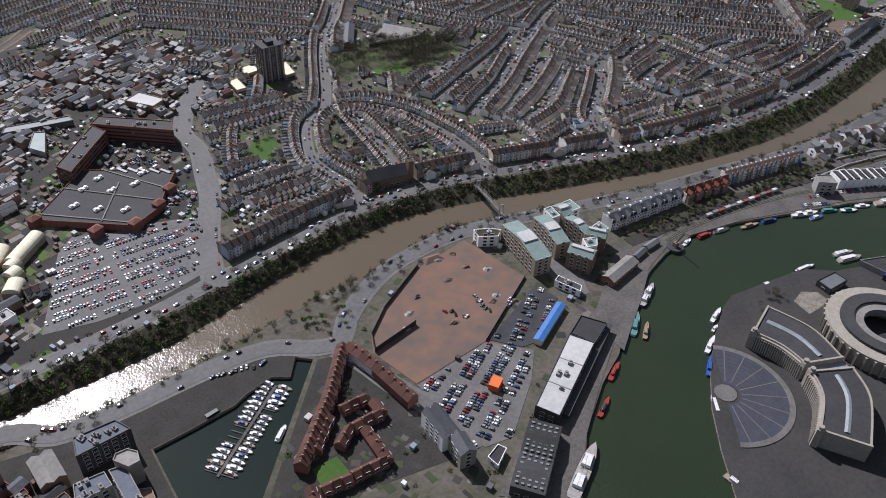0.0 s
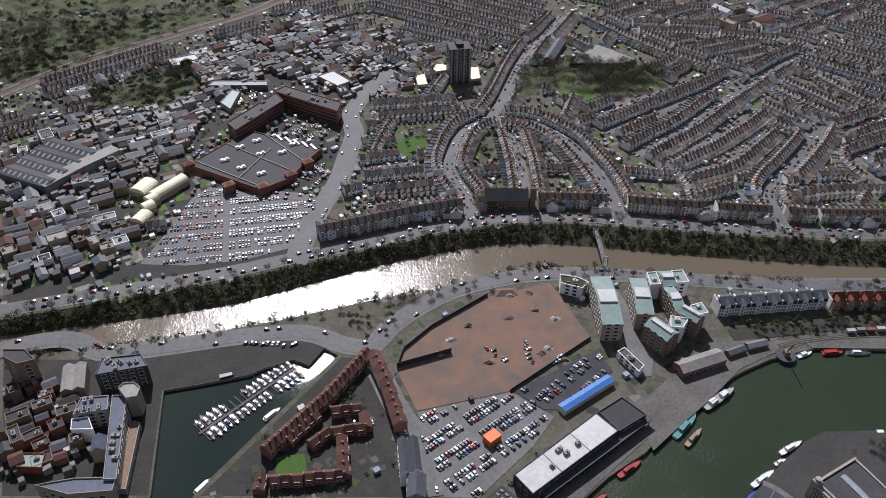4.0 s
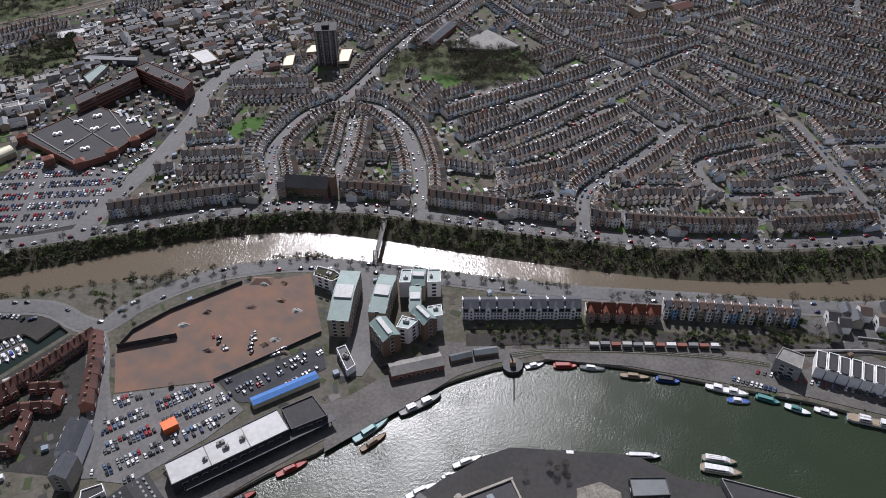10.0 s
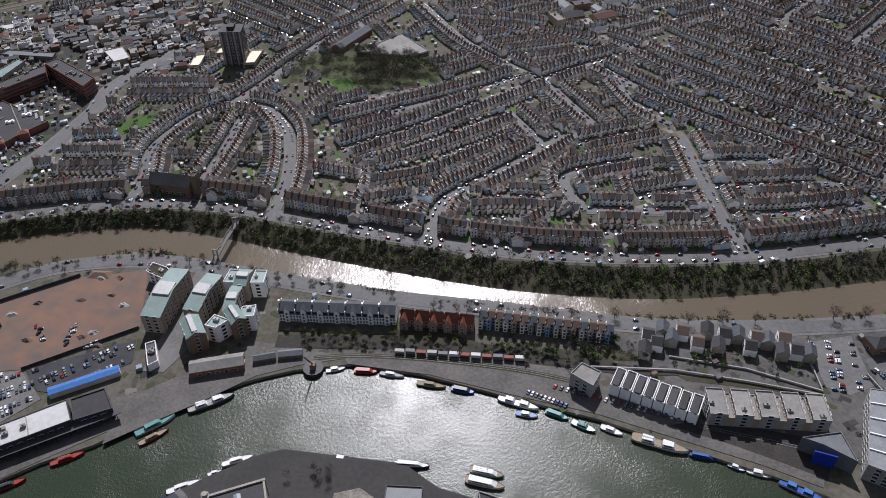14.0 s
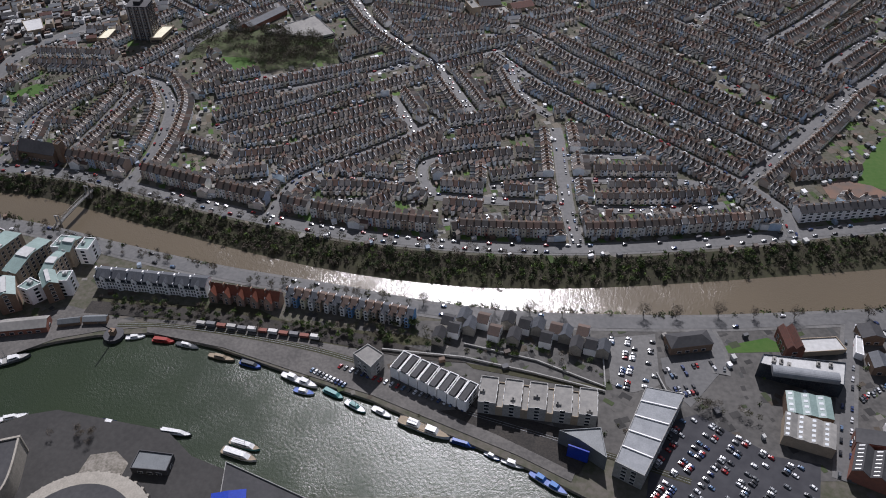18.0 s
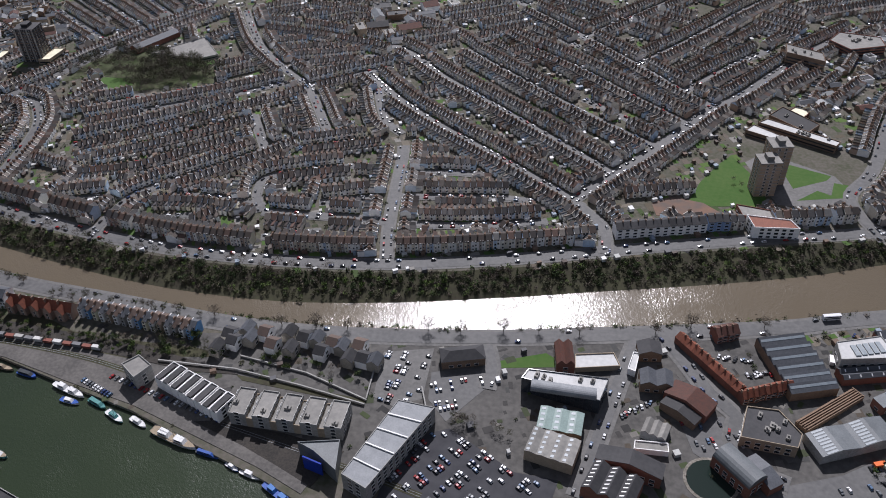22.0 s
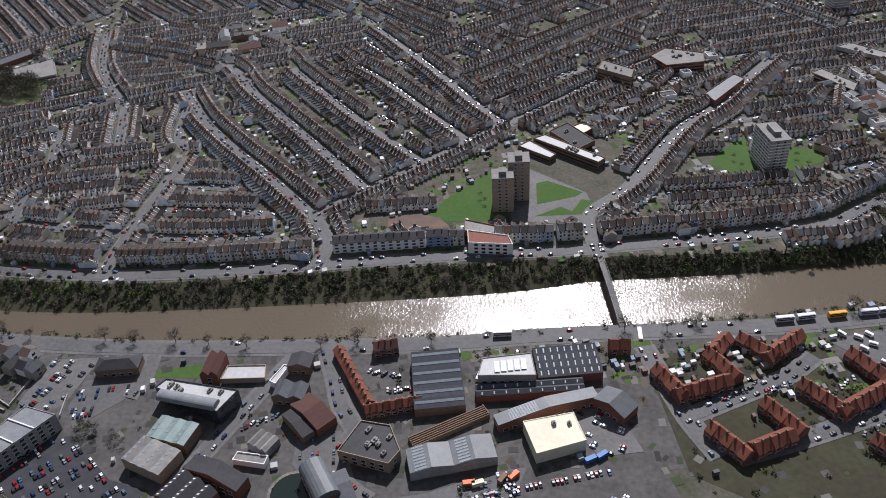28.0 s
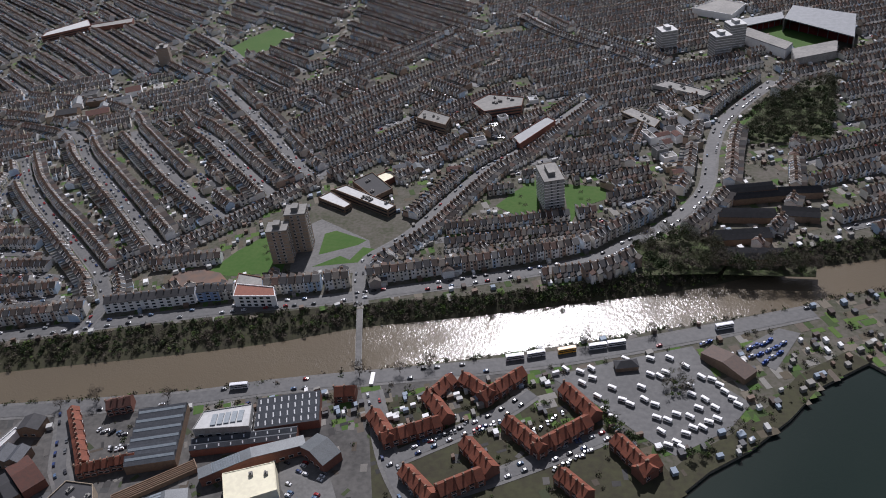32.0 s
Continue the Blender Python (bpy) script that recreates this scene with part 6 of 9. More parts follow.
# stepped waterside flats
AP = "waterside flats"
block(FL, "white concrete corner block of flats with a flat roof", "flats", [(525.1, 291.5), (531.7, 299.7), (542.1, 293.5), (536.9, 283.1)], 11, M_CONCRETE, M_PALEROOF, 3, 3, 2.8, group=AP)
a0, a1 = [(546.7, 287.0), (591.9, 268.0)]
for k in range(8):
    a, b = Vector(a0).lerp(Vector(a1), k / 8), Vector(a0).lerp(Vector(a1), (k + 0.9) / 8)
    ob = block("town_house", "white framed terraced house with a dark recessed roof", "house", strip_quad(a, b, 14), 9 if k % 2 else 8.4, M_WHITE, M_DARKCLAD, 3, 2.4, 2.8, group="framed terrace by the water")
    q = strip_quad(a.lerp(b, 0.2), b.lerp(a, 0.2), 12)
    part("roof_terrace", Shape().prism(q, 8, 9.25), M_FELT, ob)
a0, a1 = [(597.5, 269.0), (663.5, 268.1)]
for k in range(5):
    a, b = Vector(a0).lerp(Vector(a1), k / 5), Vector(a0).lerp(Vector(a1), (k + 0.72) / 5)
    block(FL, "concrete block of flats with a flat roof and terraces", "flats", strip_quad(a, b, 18), 9.8, M_CONCRETE, M_PALEROOF, 4, 2.8, 2.7, group=AP, units=1)
    c, d = a.lerp(Vector(a1), 0), Vector(a0).lerp(Vector(a1), (k + 1) / 5)
    if k < 4:
        block(FL, "recessed link block with roof terraces", "flats", strip_quad(b, d, 17), 7.2, M_BUFF, M_PALEROOF, 3, 2.4, 2.7, group=AP)
ob = block("gallery", "wedge-shaped building with a bright blue glass front", "gallery", [(640.6, 255.8), (661.5, 260.6), (664.4, 242.6), (650.2, 252.0)], 11, M_STEELGREY, M_STEELGREY)
m, L = rowpose([(645.2, 249.1)][0], [(656.0, 246.0)][0])
part("blue_glazing", Shape().box(0.3, L, -0.6, 0.2, 0.3, 9.5), M_BLUEGLASS, ob, "bright blue glass wall", m)
lr = block("office_building", "long office block with a pale ribbed metal roof", "offices", [(668.0, 240.4), (685.2, 289.9), (705.2, 287.8), (681.9, 234.2)], 12, M_CONCRETE, M_METAL, 4, 2.6, 2.8, parapet=0.4, only_north=False)
q = [(668.0, 240.4), (685.2, 289.9), (705.2, 287.8), (681.9, 234.2)]
for k in range(1, 5):
    a, b = Vector(q[0]).lerp(Vector(q[1]), k / 5), Vector(q[3]).lerp(Vector(q[2]), k / 5)
    m, L = rowpose(a, b, 11.6)
    part("roof_rib", Shape().box(0.3, L - 0.3, -0.3, 0.3, 0, 0.7), M_WHITE, lr, "", m)
block("office_building", "glass-fronted office block with stepped white roofs", "offices", [(747.6, 316.4), (750.7, 323.5), (794.3, 323.2), (789.8, 306.7)], 11, M_CURTAIN, M_WHITEROOF, 4, 2.4, 2.8, units=5, win=win_mesh(1.9, 1.7, M_DARKCLAD, M_CURTAIN))
q = strip_quad([(753.1, 308.3)][0], [(787.7, 307.1)][0], 7)
ob = shed("roof_pavilion", "curved metal roof over the office's top floor", "roof pavilion", q, 1.0, 3.0, M_METAL, M_METAL, 1, kind="barrel")
ob.location.z = 10.5
shed("works_building", "works building with pale ribbed roofs and rooflights", "works", [(752.7, 269.7), (757.3, 286.0), (781.5, 283.5), (778.7, 267.6)], 7.5, 8.1, M_BUFF, M_PALEROOF, 4, lights=5)
shed("works_building", "works building with dark green-grey roofs", "works", [(758.0, 287.2), (759.9, 302.2), (782.1, 299.3), (781.6, 284.6)], 7.5, 8.2, M_BROWNBRICK, M_COPPER, 3, lights=4)
shed("pub", "long dark brick house with a hipped roof", "house", [(701.3, 326.4), (698.8, 336.7), (722.8, 341.0), (726.4, 330.8)], 6, 9, M_BROWNBRICK, M_FELT, 1, 1, kind="hip")
shed("house", "tall brown brick house by the river road", "house", [(766.1, 331.2), (762.8, 349.2), (773.6, 349.8), (775.4, 333.8)], 8, 11, M_BRICK, M_BROWNROOF, 2, 2)
block("yard_building", "low white-roofed yard building", "works", [(776.0, 334.5), (775.4, 345.3), (797.2, 349.9), (800.9, 340.2)], 4, M_BUFF, M_WHITEROOF)
shed("workshop", "dark pitched workshop beside the lane", "workshop", [(811.2, 347.2), (809.8, 358.6), (822.7, 361.5), (823.7, 351.7)], 6, 8.5, M_BROWNBRICK, M_FELT, 1, 1)
block("workshop", "narrow white-walled workshop with a white flat roof", "workshop", [(804.7, 337.8), (808.0, 351.3), (811.4, 350.9), (809.0, 336.2)], 5, M_WHITE, M_WHITEROOF)
shed("workshop", "old dark slate-roofed range of workshops", "workshop", [(810.9, 321.3), (811.7, 335.7), (828.1, 340.2), (829.8, 331.4)], 6, 8.5, M_BROWNBRICK, M_SLATE, 2, 1)
shed("workshop", "long gabled brick range with a brown roof", "workshop", [(825.6, 322.6), (831.1, 335.7), (850.8, 316.3), (842.7, 308.7)], 6, 9, M_BRICK, M_BROWNROOF, 1, 1)
shed("workshop", "dark low workshop in the yard", "workshop", [(824.2, 318.2), (825.6, 322.3), (842.9, 308.4), (835.8, 301.0)], 5, 7, M_BROWNBRICK, M_FELT, 1)
shed("workshop", "small white ribbed metal workshop", "workshop", [(810.1, 293.4), (814.7, 303.3), (826.6, 302.2), (824.6, 292.1)], 5, 6.5, M_METAL, M_PALEROOF, 3)
block("workshop", "small white flat-roofed store shed", "workshop", [(807.9, 284.3), (808.4, 289.7), (825.0, 290.4), (825.2, 284.8)], 4, M_WHITE, M_PALEROOF)
shed("warehouse", "long dark gabled warehouse", "warehouse", [(788.7, 272.7), (790.8, 281.0), (822.5, 274.0), (820.3, 263.8)], 8, 12, M_BRICK, M_FELT, 1, 2)
shed("warehouse", "dark warehouse with rows of white rooflights", "warehouse", [(779.2, 247.7), (788.5, 269.4), (812.3, 264.2), (809.0, 252.3)], 8, 11, M_BRICK, M_FELT, 3, lights=7, light_mat=M_WHITE)
shed("engine_house", "brick dockside building with a curved grey roof", "works", [(847.1, 284.6), (856.3, 292.3), (868.6, 273.1), (858.8, 263.7)], 8, 12, M_BRICK, M_STEELGREY, 1, 2, kind="barrel", across=True)
shed("works_building", "low dockside works with a grey roof", "works", [(859.8, 284.1), (866.5, 288.5), (878.7, 274.6), (871.2, 268.7)], 6, 8, M_BRICK, M_SLATE, 1)
# factory of saw roofs
shed("saw_roof_factory", "old factory of grey north-light roofs", "factory", [(894.3, 332.7), (917.9, 340.6), (901.0, 379.4), (873.1, 370.5)], 6, 8.4, M_BROWNBRICK, M_SLATE, 6, lights=0, kind="saw")
shed("saw_roof_factory", "factory hall with slate saw roofs and rows of rooflights", "factory", [(951.8, 366.4), (987.3, 377.1), (974.3, 397.3), (942.4, 386.8)], 6, 8.0, M_BRICK, M_SLATE, 4, lights=9, light_mat=M_WHITE, kind="saw")
shed("saw_roof_factory", "low slate factory roofs with white rooflights", "factory", [(920.8, 346.7), (976.0, 363.8), (973.2, 370.9), (917.0, 356.7)], 5, 6.5, M_BRICK, M_SLATE, 2, lights=9, light_mat=M_WHITE)
ob = block("factory_office", "white upper storey with blue rooflights on the factory", "factory", [(918.9, 357.1), (919.0, 370.7), (944.4, 379.5), (949.7, 363.2)], 11, M_CONCRETE, M_WHITEROOF, 2, 4, 4, parapet=0.5)
for k in range(5):
    p = Vector([(927.9, 365.2)][0]).lerp(Vector([(941.7, 370.0)][0]), k / 4)
    part("rooflight", Shape().box(-1.4, 1.4, -4, 4, 0, 0.6), M_SKYLIGHT, ob, "", pose(p.x, p.y, 10.6, 0, 0, 14))
shed("long_shed", "long blue-grey gabled shed", "shed", [(933.8, 332.1), (930.2, 338.3), (980.9, 361.6), (985.0, 355.1)], 6.5, 9.5, M_BRICK, M_STEELGREY, 1, 1, lights=10)
shed("long_shed", "blue-grey gabled cross wing of the long shed", "shed", [(981.6, 359.4), (989.1, 368.6), (1001.4, 354.0), (995.7, 342.5)], 6.5, 10, M_BRICK, M_STEELGREY, 1, 1)
ob = thing("ruined_building", "roofless brick ruin with bare cross walls", "ruin", None)
q = [(891.8, 316.0), (886.9, 321.1), (928.1, 339.5), (932.7, 333.3)]
m, L, D = quadframe(q)
for x in range(15):
    part("cross_wall", Shape().box(L * x / 14 - 0.2, L * x / 14 + 0.2, 0, D, -0.2, 2.2 + (x * 7 % 5) * 0.3), M_BROWNBRICK, ob, "", m)
part("front_wall", Shape().box(0, L, -0.4, 0, -0.2, 2.6), M_BROWNBRICK, ob, "", m)
part("rear_wall", Shape().box(0, L, D, D + 0.4, -0.2, 3.4), M_BROWNBRICK, ob, "", m)
take([tuple((m @ Vector(c)).xy) for c in ((0, 0, 0), (L, 0, 0), (L, D, 0), (0, D, 0))])
block("cold_store", "large cream flat-roofed industrial unit", "warehouse", [(957.1, 314.2), (947.3, 333.0), (971.6, 343.9), (979.9, 327.1)], 8, M_CREAM, M_CREAM, units=2, parapet=0.3)
shed("long_shed", "ribbed grey industrial shed with rooflights", "shed", [(898.2, 290.4), (894.6, 305.2), (930.6, 324.3), (939.4, 311.6)], 6, 8.0, M_CONCRETE, M_STEELGREY, 2, lights=8)
block("works_office", "dark flat-roofed works office with roof clutter", "works", [(860.1, 297.0), (865.6, 318.0), (881.5, 317.9), (890.9, 303.6), (887.5, 294.4)], 8, M_BUFF, M_FELT, 2, 3, units=8)
# orange-roofed housing round a yard beside the factory
house_row([(867.6, 333.8), (836.7, 371.1)], 11, 6.4, 5.4, 7.8, M_BRICK, M_ORANGEROOF, "brick house with an orange tiled roof in a long terrace")
house_row([(865.3, 324.7), (893.4, 337.2)], 9, 6.4, 5.4, 7.8, M_BRICK, M_ORANGEROOF, "brick house with an orange tiled roof facing the works")
house_row([(855.7, 369.5), (869.0, 374.7)], 4, 9, 6.0, 8.6, M_BRICK, M_BROWNROOF, "dark red roofed house by the river road")
# the estate of orange roofs
for ln_, n in (([(986.0, 395.3), (997.9, 397.2)], 2), ([(1008.5, 383.6), (1023.4, 365.6)], 4), ([(1023.7, 364.5), (1052.1, 381.0)], 7), ([(1035.6, 400.9), (1050.9, 383.3)], 4), ([(1045.8, 402.0), (1053.5, 415.9)], 3), ([(1053.5, 415.9), (1072.6, 402.3)], 4), ([(1072.2, 401.0), (1092.4, 424.5)], 6), ([(1082.6, 385.9), (1103.9, 367.4)], 6),
               ([(1104.4, 367.5), (1130.7, 391.0)], 7), ([(1109.9, 414.6), (1128.4, 394.3)], 5), ([(1062.9, 369.3), (1080.2, 351.5)], 5), ([(1060.8, 335.6), (1080.5, 349.2)], 5), ([(1138.8, 380.4), (1156.5, 360.0)], 6), ([(1113.1, 354.5), (1127.8, 342.2)], 5), ([(1036.1, 347.0), (1054.2, 331.2)], 5), ([(1155.7, 359.1), (1165.3, 368.2)], 2)):
    house_row(ln_, n, 8.5, 5.4, 8.8, M_BRICK, M_ORANGEROOF, "two-storey brick estate house with an orange clay roof", "estate_house", "orange-roofed estate houses")
sb = shed("boat_shed", "long boat shed with a brown pitched roof", "shed", [(1207.5, 432.3), (1214.3, 440.3), (1195.3, 462.2), (1187.8, 454.3)], 4.5, 7, M_BROWNBRICK, M_OLDTILE, 1)
shed("boat_shed", "small dark wardens' building at the caravan site", "building", [(1141.0, 436.3), (1139.0, 442.1), (1151.4, 447.3), (1152.5, 440.3)], 3, 5.5, M_BROWNBRICK, M_FELT, 1, kind="hip")

# ---- harbour plaza: the curved bank offices and the stepped arena ----


def arc_block(name, label, inner, outer, h, wall, roof):
    a, b = resample([Vector(p) for p in smooth(inner, 4)], 26), resample([Vector(p) for p in smooth(outer, 4)], 26)
    ob = thing(name, label, "offices")
    poly = [tuple(p) for p in a] + [tuple(p) for p in reversed(b)]
    s = Shape().prism(poly, -0.2, h, cap=False)
    part("wall", s, wall, ob)
    s = Shape().add([(p.x, p.y, h) for p in a] + [(p.x, p.y, h) for p in b], [(i, i + 1, 27 + i, 26 + i) for i in range(25)])
    part("roof", s, roof, ob)
    s = Shape().add([(p.x, p.y, h + 0.3) for p in (x.lerp(y, 0.46) for x, y in zip(a, b))] + [(p.x, p.y, h + 0.9) for p in (x.lerp(y, 0.52) for x, y in zip(a, b))] + [(p.x, p.y, h + 0.3) for p in (x.lerp(y, 0.58) for x, y in zip(a, b))],
                    [(i, i + 1, 27 + i, 26 + i) for i in range(2, 23)] + [(26 + i, 27 + i, 53 + i, 52 + i) for i in range(2, 23)])
    part("roof_glazing", s, M_SKYLIGHT, ob, "silver glazed roof strip")
    for e, f in zip(a, a[1:]):
        n = Vector(((f - e).y, -(f - e).x)).normalized()
        if n.dot(b[12] - a[12]) > 0:
            n = -n
        c = (e + f) / 2 + n * 1.2
        m = pose(c.x, c.y, 0, 0, 0, math.degrees(math.atan2(n.y, n.x)) + 90)
        part("column", Shape().box(-0.4, 0.4, -1.0, 0.9, -0.2, h - 1.5), M_STONEWALL, ob, "", m)
        for z0, z1 in ((0.8, 4.4), (5.6, h - 2.2)):
            part("bay_window", Shape().box(0.42, (f - e).length - 0.42, -0.3, 1.1, z0, z1), M_CURTAIN, ob, "", m)
    for line, way in ((a, 1), (b, -1)):
        rim, inn = [], []
        for p, q in zip(a, b):
            u = (q - p).normalized() * way
            o = p if way > 0 else q
            rim.append(o - u * 0.1)
            inn.append(o + u * 0.9)
        k = len(rim)
        s = Shape().add([(p.x, p.y, h + 0.7) for p in rim] + [(p.x, p.y, h + 0.7) for p in inn] + [(p.x, p.y, h - 0.1) for p in inn] + [(p.x, p.y, h - 0.4) for p in rim],
                        [(i, i + 1, k + i + 1, k + i) for i in range(k - 1)] + [(k + i, k + i + 1, 2 * k + i + 1, 2 * k + i) for i in range(k - 1)] + [(3 * k + i, 3 * k + i + 1, i + 1, i) for i in range(k - 1)])
        part("parapet", s, M_STONEWALL, ob, "pale stone parapet")
    for p, q in ((a[0], b[0]), (a[-1], b[-1])):
        m, L = rowpose(p, q)
        part("end_wall", Shape().box(-0.6, L + 0.4, -0.6, 0.6, -0.2, h + 0.9), M_STONEWALL, ob, "", m)
        s = Shape().box(-1.6, 2.0, -1.8, 1.8, -0.2, h + 1.6)
        s.prism([(0.2 + 1.5 * math.cos(i * 0.7854), 1.5 * math.sin(i * 0.7854)) for i in range(8)], h + 1.6, h + 3.4)
        part("end_pier", s, M_STONEWALL, ob, "stone corner pier with a round drum", m)
    s = Shape()
    ia = [p + (q - p).normalized() * -1.6 for p, q in zip(a, b)]
    s.add([(p.x, p.y, h - 1.5) for p in ia] + [(p.x, p.y, h - 1.5) for p in a] + [(p.x, p.y, h - 0.4) for p in ia] + [(p.x, p.y, h - 0.4) for p in a], [(52 + i, 53 + i, 79 + i, 78 + i) for i in range(25)] + [(i, i + 1, 53 + i, 52 + i) for i in range(25)])
    part("cornice", s, M_STONEWALL, ob)
    take(poly)
    return ob


arc_block("curved_offices", "curved stone office crescent with a dark roof and columns", [(346.3, 200.5), (352.1, 184.5), (352.1, 167.9)], [(372.5, 212.0), (380.5, 184.9), (375.7, 160.0)], 12, M_STONEWALL, M_FELT)
arc_block("curved_offices", "curved stone office crescent facing the arena", [(350.0, 161.8), (340.2, 146.4), (318.6, 131.8)], [(373.8, 151.5), (362.6, 131.9), (333.2, 110.8)], 12, M_STONEWALL, M_FELT)
block("rotunda", "glass-domed entrance between the crescents", "offices", [(353.5, 164.4), (369.1, 166.8), (377.2, 160.4), (373.6, 151.3), (356.8, 157.0)], 10, M_STONEWALL, M_SKYLIGHT)
c = Vector([(425.3, 163.8)][0])
ring = lambda r, n=40: [(c.x + r * math.cos(2 * math.pi * i / n), c.y + r * math.sin(2 * math.pi * i / n)) for i in range(n)]
rt = thing("round_offices", "round stone office building with concentric stepped roofs", "offices")
for r0, r1, h, mt in ((36, 28, 11, M_STONEWALL), (28, 20, 13, M_FELT), (20, 14, 11.5, M_PALEROOF)):
    s = Shape()
    a, b = ring(r0), ring(r1)
    s.add([(x, y, -0.2) for x, y in a] + [(x, y, h) for x, y in a] + [(x, y, h) for x, y in b] + [(x, y, h - 5) for x, y in b], [(k * 40 + i, k * 40 + (i + 1) % 40, (k + 1) * 40 + (i + 1) % 40, (k + 1) * 40 + i) for k in range(3) for i in range(40)])
    part("ring_roof", s, mt, rt)
for x, y in ring(36.4, 44):
    part("column", Shape().box(-0.7, 0.7, -0.7, 0.7, -0.2, 10), M_STONEWALL, rt, "", pose(x, y, 0))
take(ring(37))
# the arena: low rings of steps as a fan
ar = tagged(thing("stepped_arena", "fan-shaped stepped stone arena beside the water", "arena"), kind="structure")
c = Vector([(305.1, 180.9)][0])
rim = [(328.7, 213.8), (340.7, 207.5), (343.7, 190.1), (341.2, 170.9), (329.7, 154.8), (312.9, 146.2), (294.3, 143.7), (282.0, 148.4)]
angs = [math.atan2(p[1] - c.y, p[0] - c.x) for p in rim]
angs = [a if a < angs[0] + 0.2 else a - 2 * math.pi for a in angs]
rr = sum((Vector(p) - c).length for p in rim[2:6]) / 4
M_ARENA = mk("arena_paving", (0.05, 0.054, 0.07), (0.038, 0.041, 0.054), 0.1, 0.8, fine=8)
for k in range(9):
    r0, r1 = rr * (0.22 + 0.09 * k), rr * (0.31 + 0.09 * k)
    s = Shape()
    n = 30
    t = [angs[0] + (angs[-1] - angs[0]) * i / n for i in range(n + 1)]
    z = 0.25 + 0.05 * k
    s.add([(c.x + r0 * math.cos(a), c.y + r0 * math.sin(a), 0.2) for a in t] + [(c.x + r0 * math.cos(a), c.y + r0 * math.sin(a), z) for a in t] + [(c.x + r1 * math.cos(a), c.y + r1 * math.sin(a), z) for a in t],
          [(i, i + 1, n + 2 + i, n + 1 + i) for i in range(n)] + [(n + 1 + i, n + 2 + i, 2 * n + 3 + i, 2 * n + 2 + i) for i in range(n)])
    part("step", s, M_ARENA if k < 8 else M_PAVING, ar)
for k in range(9):
    a = angs[0] + (angs[-1] - angs[0]) * (k + 0.5) / 9
    m = pose(c.x, c.y, 0, 0, 0, math.degrees(a))
    s = Shape().add([(rr * 0.25, -0.3, 0.36), (rr * 1.03, -0.3, 0.75), (rr * 1.03, 0.3, 0.75), (rr * 0.25, 0.3, 0.36)], [(0, 1, 2, 3)])
    part("stair", s, M_PAVING, ar, "", m)
part("stage", Shape().prism([(c.x + 6.5 * math.cos(i * 0.5236), c.y + 6.5 * math.sin(i * 0.5236)) for i in range(12)], 0.1, 0.6), M_PAVING, ar)
block("cafe", "grey-roofed pavilion on the plaza", "pavilion", [(431.3, 207.2), (431.3, 217.9), (449.4, 218.1), (449.9, 208.1)], 5, M_DARKCLAD, M_STEELGREY, 1)
block("visitor_building", "low dark building edged with white frames by the water", "building", [(480.7, 200.0), (476.9, 218.0), (543.7, 197.2), (537.8, 190.3)], 4.5, M_CONCRETE, M_FELT)
shed("cafe", "small blue glazed pavilion on the quay", "pavilion", [(480.1, 188.4), (476.5, 200.9), (492.7, 202.4), (496.9, 189.5)], 5, 5.6, M_DARKCLAD, M_BLUEGLASS)

# ---- houses ----
M_LEANTO = palette("lean_to_roof", [(0.62, 0.62, 0.60), (0.12, 0.115, 0.11), (0.42, 0.41, 0.39), (0.20, 0.15, 0.12), (0.80, 0.80, 0.79), (0.09, 0.08, 0.075), (0.30, 0.29, 0.27), (0.70, 0.69, 0.66)], 0.5)
M_BACKROOF = palette("back_roof", [(0.20, 0.20, 0.195), (0.08, 0.075, 0.07), (0.13, 0.126, 0.12), (0.12, 0.08, 0.06), (0.42, 0.42, 0.41), (0.07, 0.065, 0.06), (0.16, 0.155, 0.15), (0.12, 0.08, 0.06), (0.09, 0.10, 0.11)], 0.7)


